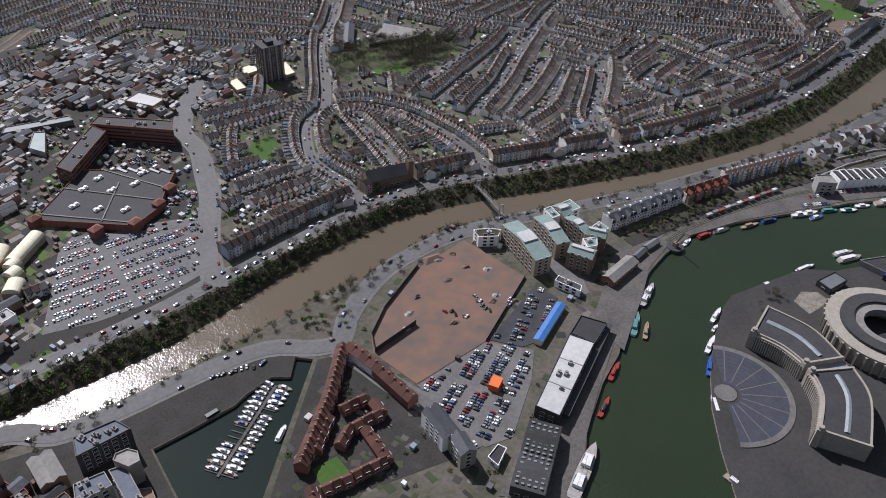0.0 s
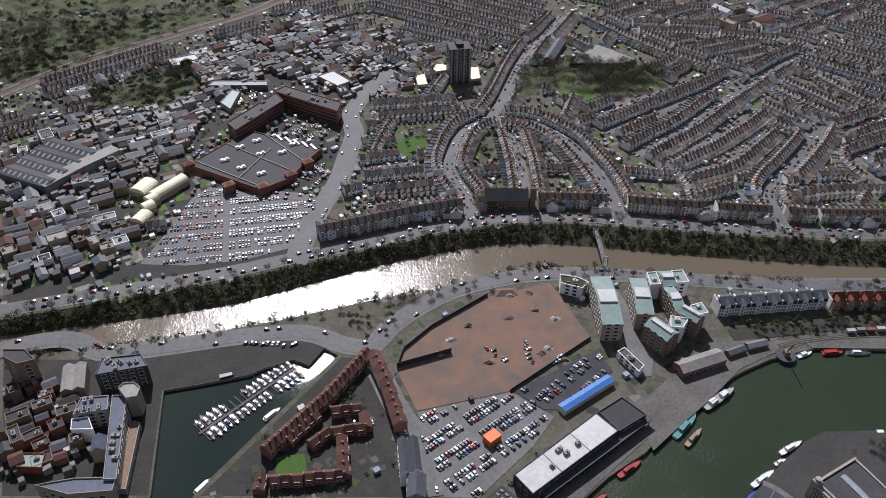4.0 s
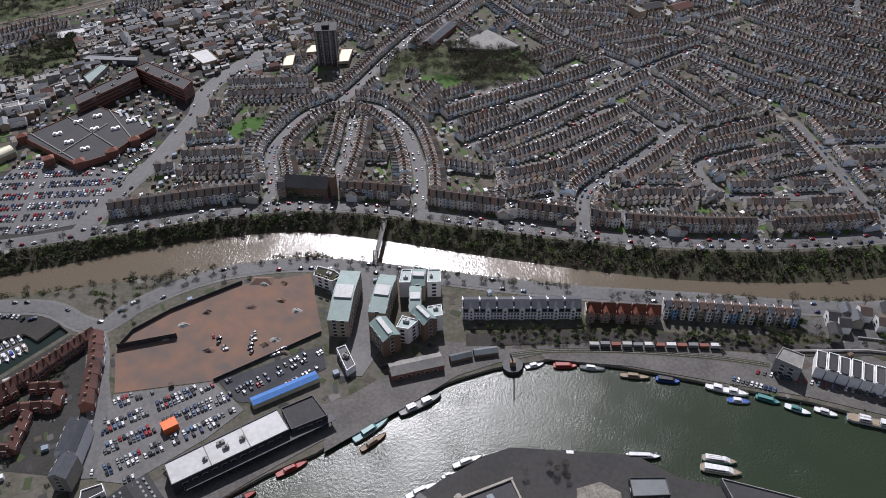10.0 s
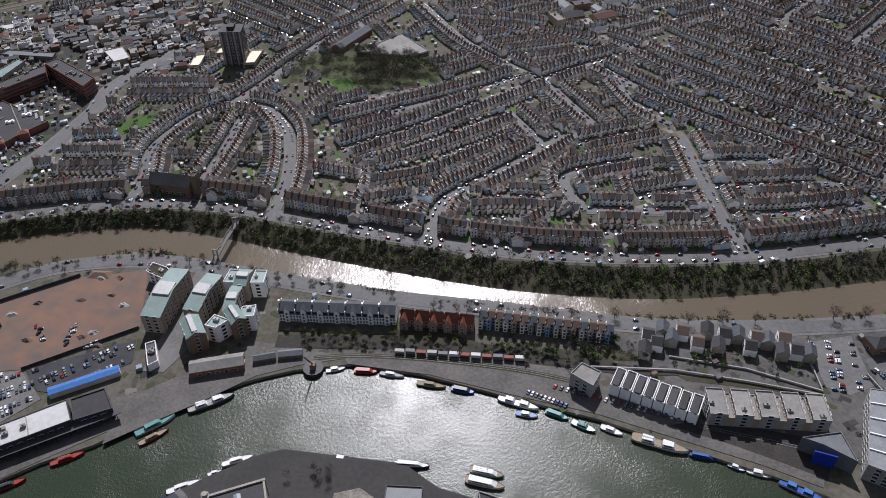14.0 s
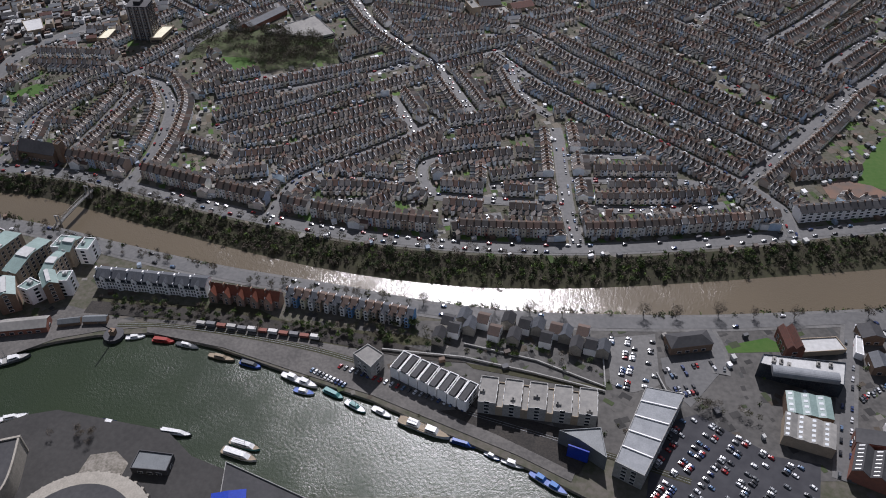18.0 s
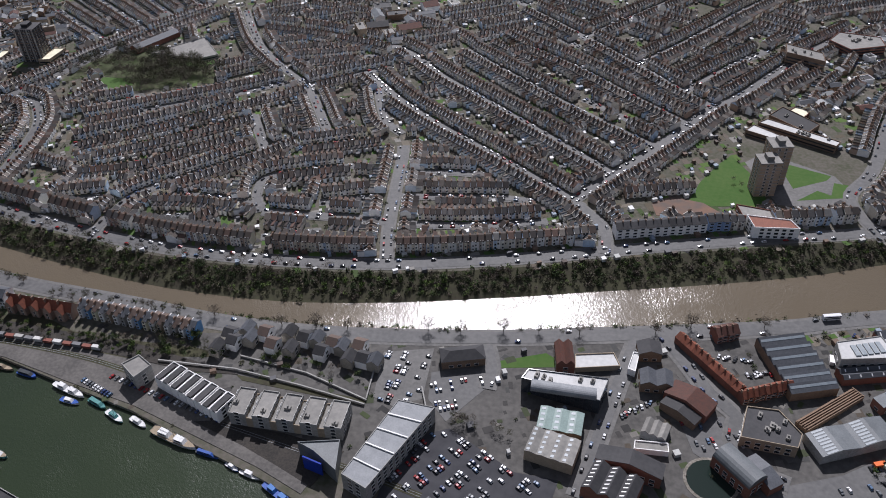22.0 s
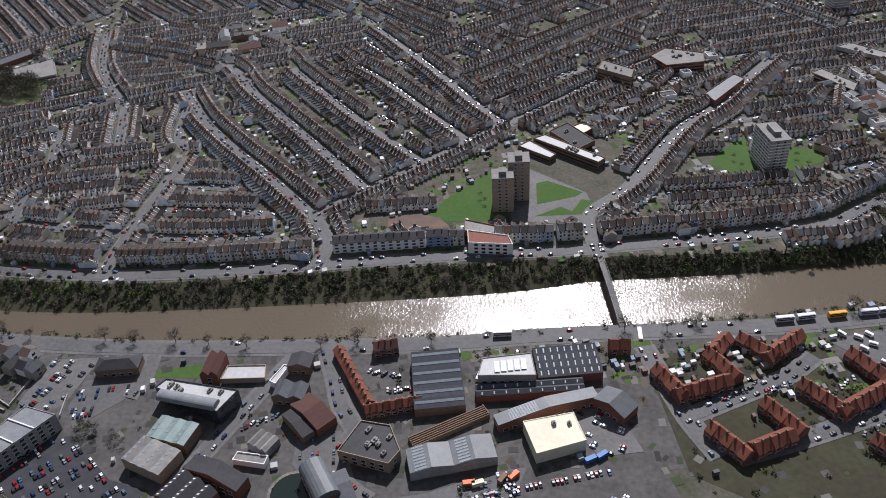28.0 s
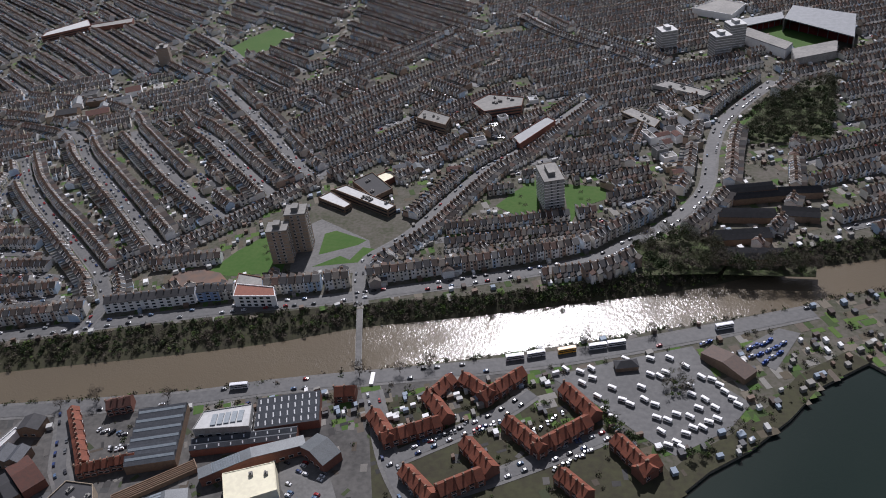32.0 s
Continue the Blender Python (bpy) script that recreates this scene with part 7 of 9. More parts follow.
def house_shapes(w, d, eave, ridge, wing):
    """The pieces of one terraced house: street at y = 0, its row along x."""
    wall = Shape().box(0, w, 0, d, -0.3, eave)
    yc = d / 2
    wall.add([(0.02, 0, eave), (0.02, d, eave), (0.02, yc, ridge - 0.25)], [(0, 1, 2)])
    wall.add([(w - 0.02, 0, eave), (w - 0.02, d, eave), (w - 0.02, yc, ridge - 0.25)], [(0, 2, 1)])
    roof = Shape().gable(0, w, 0, d, eave, ridge, 0.35, 0, None, 0.2)
    bay = Shape()
    bay.prism([(0.5, 0.1), (0.9, -0.8), (2.1, -0.8), (2.5, 0.1)], -0.3, eave - 0.6)
    chimney = Shape().box(-0.45, 0.45, yc - 1.1, yc + 1.1, ridge - 1.0, ridge + 1.1)
    for k in range(4):
        chimney.box(-0.16, 0.16, yc - 0.95 + k * 0.55, yc - 0.65 + k * 0.55, ridge + 1.1, ridge + 1.6)
    rear = Shape()
    if wing:
        rear.box(0.1, w * 0.55, d, d + wing, -0.3, eave - 1.2)
    rear_roof = Shape()
    if wing:
        x1 = w * 0.55
        rear_roof.add([(0.0, d - 0.1, eave + 0.2), (x1 + 0.25, d - 0.1, eave - 1.3), (x1 + 0.25, d + wing + 0.2, eave - 1.3), (0.0, d + wing + 0.2, eave + 0.2),
                       (0.0, d + wing + 0.2, eave - 1.4), (x1 + 0.25, d + wing + 0.2, eave - 1.5)], [(0, 1, 2, 3), (3, 2, 5, 4)])
    front, back = [], []
    floors = 3 if eave > 7.5 else 2
    for k in range(floors):
        z = 1.0 + k * 2.75
        front.append((w - 1.5, z, 1.0 if k else 0.0))
        front.append((1.5, z, 1.2))
        back.append((w - 1.1, z, 1.0))
    return wall, roof, bay, chimney, rear, rear_roof, front, back


VARIANTS = [(4.4, 7.5, 5.5, 7.9, 4.6), (4.7, 7.8, 5.7, 8.2, 5.4), (4.2, 7.3, 5.4, 7.6, 4.2), (5.2, 8.4, 8.2, 10.7, 5.0), (5.6, 8.7, 8.4, 11.0, 4.2), (5.0, 8.2, 8.0, 10.0, 5.4)]


def rough_house(v):
    """All pieces of a variant in one list of points, faces and slots."""
    w, d, eave, ridge, wing = v
    wall, roof, bay, chimney, rear, rear_roof, front, back = house_shapes(*v)
    s = Shape()
    yc = d / 2
    for sh, slot in ((wall, 0), (roof, 1), (bay, 0), (chimney, 2), (rear, 0), (rear_roof, 1)):
        s.add(sh.v, sh.f, slot)
    for y0, y1, z0, z1 in ((-0.3, yc, eave + 0.1, ridge + 0.35), (yc, d + 0.3, ridge + 0.35, eave + 0.1)):
        s.add([(-0.2, y0, z0), (0.2, y0, z0), (0.2, y1, z1), (-0.2, y1, z1)], [(0, 1, 2, 3)], 0)
    s.box(w * 0.55 + 0.3, w - 0.1, d + 0.02, d + 2.4 + w * 0.2, -0.1, 2.6, 4)
    for x, z, width in front:
        if width:
            y = -0.83 if x < 2.6 and z < eave - 1.6 else -0.04
            s.add([(x - width / 2, y, z), (x + width / 2, y, z), (x + width / 2, y, z + 1.5), (x - width / 2, y, z + 1.5)], [(0, 1, 2, 3)], 3)
    for x, z, width in back:
        s.add([(x + width / 2, d + 0.04, z), (x - width / 2, d + 0.04, z), (x - width / 2, d + 0.04, z + 1.4), (x + width / 2, d + 0.04, z + 1.4)], [(0, 1, 2, 3)], 3)
    return np.array(s.v), s.f, s.s


ROUGH = [rough_house(v) for v in VARIANTS]
HOUSE_MESH = []
for v in VARIANTS:
    wall, roof, bay, chimney, rear, rear_roof, front, back = house_shapes(*v)
    win = Shape().box(-0.55, 0.55, -0.10, 0.05, 0, 1.5, 0, True)
    win.add([(-0.45, -0.11, 0.1), (0.45, -0.11, 0.1), (0.45, -0.11, 1.4), (-0.45, -0.11, 1.4)], [(0, 1, 2, 3)], 1)
    door = Shape().box(-0.5, 0.5, -0.1, 0.05, 0, 2.05, 0, True)
    HOUSE_MESH.append(dict(wall=wall.mesh("wall", [M_WALLS_OB]), roof=roof.mesh("roof", [M_ROOFS_OB]), bay=bay.mesh("bay", [M_WALLS_OB]), chimney=chimney.mesh("chimney", [M_CHIMNEY]),
                           rear=Shape().add(rear.v, rear.f, 0).add(rear_roof.v, rear_roof.f, 1).mesh("rear_wing", [M_WALLS_OB, M_ROOFS_OB]), win=win.mesh("window", [M_FRAME, M_GLASS]), door=door.mesh("door", [M_DOOR]), front=front, v=v))


def fine_house(k, m):
    h = HOUSE_MESH[k]
    w, d, eave, ridge, wing = h["v"]
    tall = eave > 7.5
    ob = thing("terraced_house", "three-storey rendered terraced house facing the river road" if tall else "two-storey rendered terraced house with a dark tiled roof", "house", m, "terraced houses near the river")
    for nm, key in (("wall", "wall"), ("roof", "roof"), ("bay_window", "bay"), ("chimney", "chimney"), ("rear_wing", "rear")):
        part(nm, h[key], [], ob)
    for x, z, width in h["front"]:
        if width:
            part("window", h["win"], [], ob, "", pose(x, -0.8 if x < 2.6 and z < eave - 1.6 else 0, z))
    part("door", h["door"], [], ob, "", pose(w - 1.4, 0, 0.1))
    return ob


fine_count = 0
rng = np.random.default_rng(7)
rough_groups = {}


SOUTH_X, SOUTH_Y = [p.x for p in SOUTH_TOP], [p.y for p in SOUTH_TOP]


def place_row(line, dist, near=None, kinds=(0, 1, 2)):
    """Houses side by side along a line, dist to its left; nothing is built on taken ground."""
    global fine_count
    ln = offset(line, dist)
    if dist < 0:
        ln = ln[::-1]
    d = [0.0]
    for a, b in zip(ln, ln[1:]):
        d.append(d[-1] + (b - a).length)
    xs, ys = [p.x for p in ln], [p.y for p in ln]
    s = 3.0
    kind = int(rng.choice(kinds))
    while s < d[-1] - 8:
        if rng.random() < 0.06:
            kind = int(rng.choice(kinds))
        v = VARIANTS[kind]
        w = v[0]
        p = Vector((np.interp(s, d, xs), np.interp(s, d, ys)))
        q = Vector((np.interp(s + w, d, xs), np.interp(s + w, d, ys)))
        t = (q - p).normalized()
        n = Vector((-t.y, t.x))
        dep = v[1] + v[4] * 0.6
        foot = [tuple(p), tuple(p + t * w), tuple(p + t * w + n * dep), tuple(p + n * dep)]
        if (q - p).length > 1 and p.y > np.interp(p.x, SOUTH_X, SOUTH_Y) and free(foot, 0.10):
            take([tuple(p), tuple(p + t * w), tuple(p + t * w + n * (v[1] + v[4])), tuple(p + n * (v[1] + v[4]))])
            m = pose(p.x, p.y, 0.0, 0, 0, math.degrees(math.atan2(t.y, t.x)))
            if near and near(p) and fine_count < 95:
                fine_house(kind, m)
                fine_count += 1
            else:
                rough_groups.setdefault((int(p.x // 350), int(p.y // 350)), []).append((kind, p.x, p.y, math.atan2(t.y, t.x), 0.94 + 0.12 * rng.random()))
            s += w
        else:
            s += 3.0


def build_rough():
    for key, items in rough_groups.items():
        V, F, S, k = [], [], [], 0
        for kind, x, y, a, hz in items:
            v, f, sl = ROUGH[kind]
            c, s = math.cos(a), math.sin(a)
            V.append(np.stack([x + v[:, 0] * c - v[:, 1] * s, y + v[:, 0] * s + v[:, 1] * c, v[:, 2] * hz], 1))
            F += [tuple(i + k for i in t) for t in f]
            S += sl
            k += len(v)
        me = bpy.data.meshes.new("terraced_houses")
        me.from_pydata(np.concatenate(V).tolist(), [], F)
        west = key[0] in (0, 1)
        for m in (M_WALLS_PALE if west else M_WALLS, M_ROOFS_PALE if west else M_ROOFS, M_CHIMNEY, M_GLASS, M_LEANTO):
            me.materials.append(m)
        me.polygons.foreach_set("material_index", S)
        tagged(new("terraced_houses", me), "rows of small terraced houses with dark tiled roofs and chimneys", "houses", kind="stuff")


def build_houses():
    near = lambda p: p.y < 555 and 50 < p.x < 1090
    for ln, width, rows, cars in ROADS:
        if rows:
            kinds = (3, 4, 5) if width > 8.3 else (0, 1, 2)
            gap = width / 2 + 2.4 + (5.0 if width > 8.3 else 1.6)
            place_row(ln, gap, near, kinds)
            place_row(ln, -gap, near, kinds)
    for extra in (50.0,):
        for ln, width, rows, cars in list(ROADS):
            if rows and ln[0].y < 900:
                place_row(ln, width / 2 + 4 + extra, None, (0, 1, 2))
                place_row(ln, -(width / 2 + 4 + extra), None, (0, 1, 2))
    tagged(part("back_streets", BACK, [M_ASPHALT, M_PAVING]), "narrow grey asphalt back streets with pavements", "road", kind="structure")


# quarters filled with back streets
fill([(406.1, 806.9), (501.9, 875.3), (674.0, 896.2), (754.0, 803.4), (710.9, 758.6), (646.9, 748.4), (579.5, 752.3), (429.9, 776.3)], 28)
fill([(-554.8, 462.4), (-185.7, 505.0), (-15.0, 583.7), (-26.9, 745.7), (-210.4, 843.6), (-542.7, 828.8)], 35, 46)
fill([(182.0, 452.5), (305.0, 444.8), (310.0, 580.7), (172.0, 646.4), (86.6, 598.0), (98.4, 455.8)], 5, 40)
fill([(305.0, 436.7), (926.8, 400.0), (933.3, 662.0), (316.7, 799.3)], 20, 40)
fill([(-542.7, 828.8), (115.2, 737.0), (143.9, 1007.8), (60, 1340), (-523, 1340)], 30, 44)
fill([(115.2, 737.0), (289.4, 717.4), (614.8, 663.8), (669.9, 991.9), (600, 1340), (60, 1340), (143.9, 1007.8)], -38, 42)
fill([(614.8, 663.8), (931.6, 594.0), (1002.1, 850.7), (900, 1340), (600, 1340), (670.2, 949.4)], -38, 42)
fill([(933.3, 662.0), (1245.1, 576.6), (1802.6, 749.8), (1800, 1340), (900, 1340), (977.8, 851.6)], 25, 42)
fill([(991.1, 497.1), (1181.2, 563.6), (1188.0, 752.0), (998.5, 719.4)], 15, 40)
build_houses()
build_rough()

# ---- kerbside cars ----
car_rows(LOT, 32, fine=True, full=0.82)
car_rows(BLACKLOT, 38, fine=True, full=0.55, z=0.32)
car_rows(LOT_C, 55, fine=True, full=0.55)
car_rows(LOT_D, 80, fine=True, full=0.6)
car_rows(LOT_E, 20, fine=True, full=0.4)
car_rows(WORKS, 20, fine=False, full=0.28)
car_rows([(925.0, 288.6), (947.2, 301.8), (960.7, 298.3), (958.3, 288.8), (931.1, 275.1)], 35, fine=False, full=0.75)
car_rows([(956.0, 307.4), (980.8, 323.2), (982.2, 319.1), (958.2, 304.5)], 30, fine=False, full=0.8)
car_rows([(1104.9, 375.0), (1122.8, 389.4), (1127.1, 380.4), (1112.1, 368.7)], 30, fine=False, full=0.5)
car_rows([(1066.5, 361.2), (1078.5, 368.8), (1085.2, 357.0), (1076.2, 350.2)], 30, fine=False, full=0.5)
for yard, turn in (([(931.0, 292.3), (992.3, 318.7), (994.6, 312.4), (934.3, 284.3)], 24), ([(937.6, 283.5), (968.6, 296.6), (976.3, 270.6), (942.9, 262.8)], 22), ([(985.0, 300.0), (1006.0, 306.0), (1010.0, 286.0), (990.0, 280.0)], 65)):
    car_rows(yard, turn, fine=False, full=0.75, z=0.17)
car_rows(LOT_F, 75, fine=True, full=0.5)
car_rows(RETAIL, 5, fine=False, full=0.85)
car_rows([(1003.9, 771.3), (1035.5, 792.8), (1046.1, 761.8), (1032.2, 725.5), (1009.6, 747.1)], 20, fine=False, full=0.7)
car_rows([(3.8, 651.1), (8.4, 678.4), (52.7, 673.5), (48.6, 657.1), (26.1, 627.6)], 25, fine=False, full=0.7)
car_rows([(71.5, 602.6), (95.4, 609.9), (112.5, 574.3), (96.2, 566.8), (74.8, 578.3)], 25, fine=False, full=0.6)
car_rows([(83.6, 525.0), (96.6, 540.4), (110.1, 522.2), (97.4, 492.1), (86.7, 497.0)], 60, fine=False, full=0.7)
for line, n in (([(515.6, 290.4), (591.9, 269.6)], 22), ([(501.3, 285.4), (523.8, 276.6)], 10), ([(917.2, 368.9), (938.5, 392.6)], 3)):
    for i in range(n):
        p = Vector(line[0]).lerp(Vector(line[1]), (i + 0.5) / n)
        car(p.x, p.y, 60, True, 0.26)
rc = random.Random(9)
for ln, width, rows, amount in ROADS:
    for side in (-1, 1):
        for a, b in zip(offset(ln, side * (width / 2 - 1.1)), offset(ln, side * (width / 2 - 1.1))[1:]):
            if rc.random() < amount * (0.95 if rows else 1.0) and (b - a).length > 3:
                p = a.lerp(b, 0.5)
                if -560 < p.x < 1500 and p.y < 1400:
                    car(p.x, p.y, math.degrees(math.atan2((b - a).y, (b - a).x)) + (180 if side > 0 else 0), False, 0.42)

for line, n in (([(200.9, 318.8), (211.3, 304.8)], 5), ([(224.7, 321.9), (226.1, 303.0)], 6), ([(239.2, 301.6), (246.0, 309.1)], 6), ([(1040.4, 370.3), (1059.3, 383.4)], 8), ([(1068.2, 382.8), (1081.9, 393.1)], 6), ([(1112.3, 363.3), (1131.2, 377.4)], 8), ([(1049.7, 396.6), (1064.6, 388.4)], 5), ([(1092.0, 378.7), (1113.9, 402.3)], 9), ([(120.5, 269.9), (132.5, 267.1)], 4), ([(56.6, 335.2), (89.9, 330.8)], 10), ([(769.9, 266.7), (782.3, 280.7)], 0), ([(800.4, 305.3), (817.2, 319.4)], 9), ([(856.0, 359.1), (874.4, 357.7)], 8), ([(870.1, 346.4), (883.3, 350.6)], 8)):
    for i in range(n):
        p = Vector(line[0]).lerp(Vector(line[1]), (i + 0.5) / n)
        car(p.x + rc.uniform(-1, 1), p.y + rc.uniform(-1, 1), rc.choice((20, 110, 70)), True, 0.3)
build_far_cars()

# ---- buses, caravans ----
M_BUSA = mk("bus_white", (0.7, 0.7, 0.72), (0.6, 0.6, 0.62), 0.5, 0.35)
M_BUSB = mk("bus_yellow", (0.75, 0.38, 0.03), (0.65, 0.33, 0.03), 0.5, 0.35)


def bus(x, y, deg, paint, lab, L=10.6, H=3.6):
    ob = thing("bus", lab, "bus", pose(x, y, 0.3, 0, 0, deg), "parked buses")
    part("body", Shape().box(-L / 2, L / 2, -1.25, 1.25, 0.35, H, 0, True).box(-L / 2 + 0.6, L / 2 - 0.6, -1.0, 1.0, H, H + 0.15), paint, ob)
    for z in (1.3, 2.5):
        part("window_band", Shape().box(-L / 2 + 0.3, L / 2 - 0.3, -1.29, 1.29, z, z + 0.75, 0, True), M_GLASS, ob)
    for wx in (-L / 2 + 2.0, L / 2 - 2.4):
        for wy in (-1.1, 1.1):
            part("wheel", CAR_ME[2], [], ob, "", pose(wx, wy, 0.45) @ Matrix.Scale(1.5, 4))


for (p, q, pm, lab) in (([(1077.8, 440.5)][0], [(1087.2, 443.4)][0], M_BUSA, "white and yellow bus parked on the river road"), ([(1089.7, 444.3)][0], [(1099.2, 447.7)][0], M_BUSA, "white bus parked on the river road"), ([(1107.5, 449.4)][0], [(1116.4, 452.6)][0], M_BUSB, "orange school bus parked on the river road"),
                        ([(1124.7, 454.8)][0], [(1134.2, 457.7)][0], M_BUSA, "white coach parked on the river road"), ([(1135.4, 458.4)][0], [(1144.9, 461.3)][0], M_BUSA, "white coach at the kerb"), ([(1197.3, 479.6)][0], [(1206.4, 482.9)][0], M_BUSA, "white bus on the river road"), ([(919.6, 399.7)][0], [(929.1, 402.1)][0], M_BUSA, "white bus on the river road")):
    bus((p[0] + q[0]) / 2, (p[1] + q[1]) / 2, math.degrees(math.atan2(q[1] - p[1], q[0] - p[0])), pm, lab)
VAN = Shape().box(-2.5, 2.5, -1.0, 1.0, 0.5, 2.3, 0, True).box(-1.9, 1.7, -0.8, 0.8, 2.3, 2.5)
VAN_ME, VAN_W = VAN.mesh("body", [M_WHITE]), Shape().box(-1.9, 1.7, -1.03, 1.03, 1.3, 1.9, 0, True).mesh("window_band", [M_GLASS])
for i, p in enumerate([(1112.4, 435.5), (1120.7, 434.4), (1122.4, 425.4), (1127.8, 429.9), (1138.8, 423.3), (1131.4, 415.7), (1144.5, 414.6), (1148.7, 411.8), (1135.7, 405.7), (1139.8, 401.3), (1154.5, 425.6), (1156.1, 416.3), (1161.6, 412.9), (1159.2, 436.3), (1164.4, 435.1), (1167.6, 438.8), (1170.0, 450.9), (1178.4, 445.0), (1180.0, 429.4), (1180.8, 422.9), (1186.5, 437.0), (1192.0, 435.5), (1195.8, 431.6), (1198.0, 426.8), (1201.5, 421.7), (1204.0, 417.6), (1187.5, 419.7), (1183.9, 412.9), (1179.2, 406.1), (1176.7, 393.9), (1180.5, 398.4), (1185.2, 399.1), (1188.4, 403.4), (1192.8, 406.1), (1192.3, 414.1), (1172.4, 407.1), (1167.8, 402.3), (1164.5, 394.0), (1167.8, 385.0), (1172.0, 387.4), (1174.4, 384.0), (1159.3, 449.4), (1145.5, 447.5), (1126.8, 437.7), (1162.4, 403.5)]):
    ob = thing("caravan", "white touring caravan parked on the site", "caravan", pose(p[0], p[1], 0.2, 0, 0, -40 + (i * 17) % 26) @ Matrix.Scale(0.92, 4), "touring caravans")
    part("body", VAN_ME, [], ob)
    part("window_band", VAN_W, [], ob)
    for wy in (-0.95, 0.95):
        part("wheel", CAR_ME[2], [], ob, "", pose(0, wy, 0.31))
    part("drawbar", Shape().box(2.5, 3.5, -0.1, 0.1, 0.4, 0.55, 0, True), M_STEELGREY, ob)

# ---- boats ----
M_HULLW, M_HULLB, M_HULLR, M_HULLG, M_HULLD = (mk("hull_" + n, c, None, 0.6, 0.4) for n, c in (("white", (0.72, 0.72, 0.71)), ("blue", (0.04, 0.10, 0.36)), ("red", (0.30, 0.045, 0.035)), ("teal", (0.10, 0.26, 0.25)), ("dark", (0.05, 0.055, 0.06))))
M_DECK = mk("boat_deck", (0.30, 0.24, 0.17), (0.22, 0.18, 0.13), 0.8, 0.8)


def boat(x, y, deg, L, hull, deck, cabin, lab, kind="boat", mast=0, cabins=1, group="moored boats"):
    W = L * (0.27 if kind == "passenger_boat" else 0.30 if L < 14 else 0.2)
    ob = thing(kind, lab, "boat", pose(x, y, DOCK_Z, 0, 0, deg), group)
    st = [(-0.5, 0.72), (-0.42, 0.95), (0.0, 1.0), (0.25, 0.85), (0.4, 0.5), (0.5, 0.03)]
    hgt = 0.5 + L * 0.055
    s, n = Shape(), len(st)
    v = []
    for fx, fw in st:
        rise = hgt * (1 + 0.35 * max(0, fx))
        v += [(fx * L, -fw * W * 0.38, -0.4), (fx * L, -fw * W / 2, rise), (fx * L, fw * W / 2, rise), (fx * L, fw * W * 0.38, -0.4)]
    s.add(v, [(4 * i + a, 4 * i + a + 1, 4 * i + a + 5, 4 * i + a + 4)[::-1] for i in range(n - 1) for a in (0, 2)] + [(0, 1, 2, 3)])
    part("hull", s, hull, ob)
    s = Shape().add([(x_, y_, z_ - 0.25) for x_, y_, z_ in v], [(4 * i + 1, 4 * i + 2, 4 * i + 6, 4 * i + 5)[::-1] for i in range(n - 1)])
    part("deck", s, deck, ob)
    for k in range(cabins):
        long = kind in ("passenger_boat", "narrow_boat", "houseboat", "ferry")
        x0 = -0.32 * L + k * 0.36 * L if cabins > 1 else (-0.42 if long else -0.25) * L
        cl = L * (0.24 if cabins > 1 else 0.74 if long else 0.42)
        z0, z1 = hgt - 0.3, hgt + 0.8 + L * 0.03
        s = Shape().add([(x0, -W * 0.34, z0), (x0 + cl, -W * 0.30, z0), (x0 + cl, W * 0.30, z0), (x0, W * 0.34, z0), (x0 + 0.1, -W * 0.30, z1), (x0 + cl * 0.8, -W * 0.26, z1), (x0 + cl * 0.8, W * 0.26, z1), (x0 + 0.1, W * 0.30, z1)],
                        [(0, 1, 5, 4), (1, 2, 6, 5), (2, 3, 7, 6), (3, 0, 4, 7), (4, 5, 6, 7)])
        part("cabin", s, cabin, ob)
        part("window_band", Shape().box(x0 + cl * 0.15, x0 + cl * 0.7, -W * 0.335, W * 0.335, z0 + (z1 - z0) * 0.5, z0 + (z1 - z0) * 0.8, 0, True), M_GLASS, ob)
    if mast:
        part("mast", Shape().box(0.02 * L - 0.08, 0.02 * L + 0.08, -0.08, 0.08, hgt - 0.2, hgt + mast, 0, True), M_METAL, ob)
        part("boom", Shape().box(-0.35 * L, 0.02 * L, -0.06, 0.06, hgt + 1.9, hgt + 2.05, 0, True), M_METAL, ob)
    return ob


def moor(p, q, hull, deck, cabin, lab, **kw):
    boat((p[0] + q[0]) / 2, (p[1] + q[1]) / 2, math.degrees(math.atan2(q[1] - p[1], q[0] - p[0])), (Vector(q) - Vector(p)).length, hull, deck, cabin, lab, **kw)


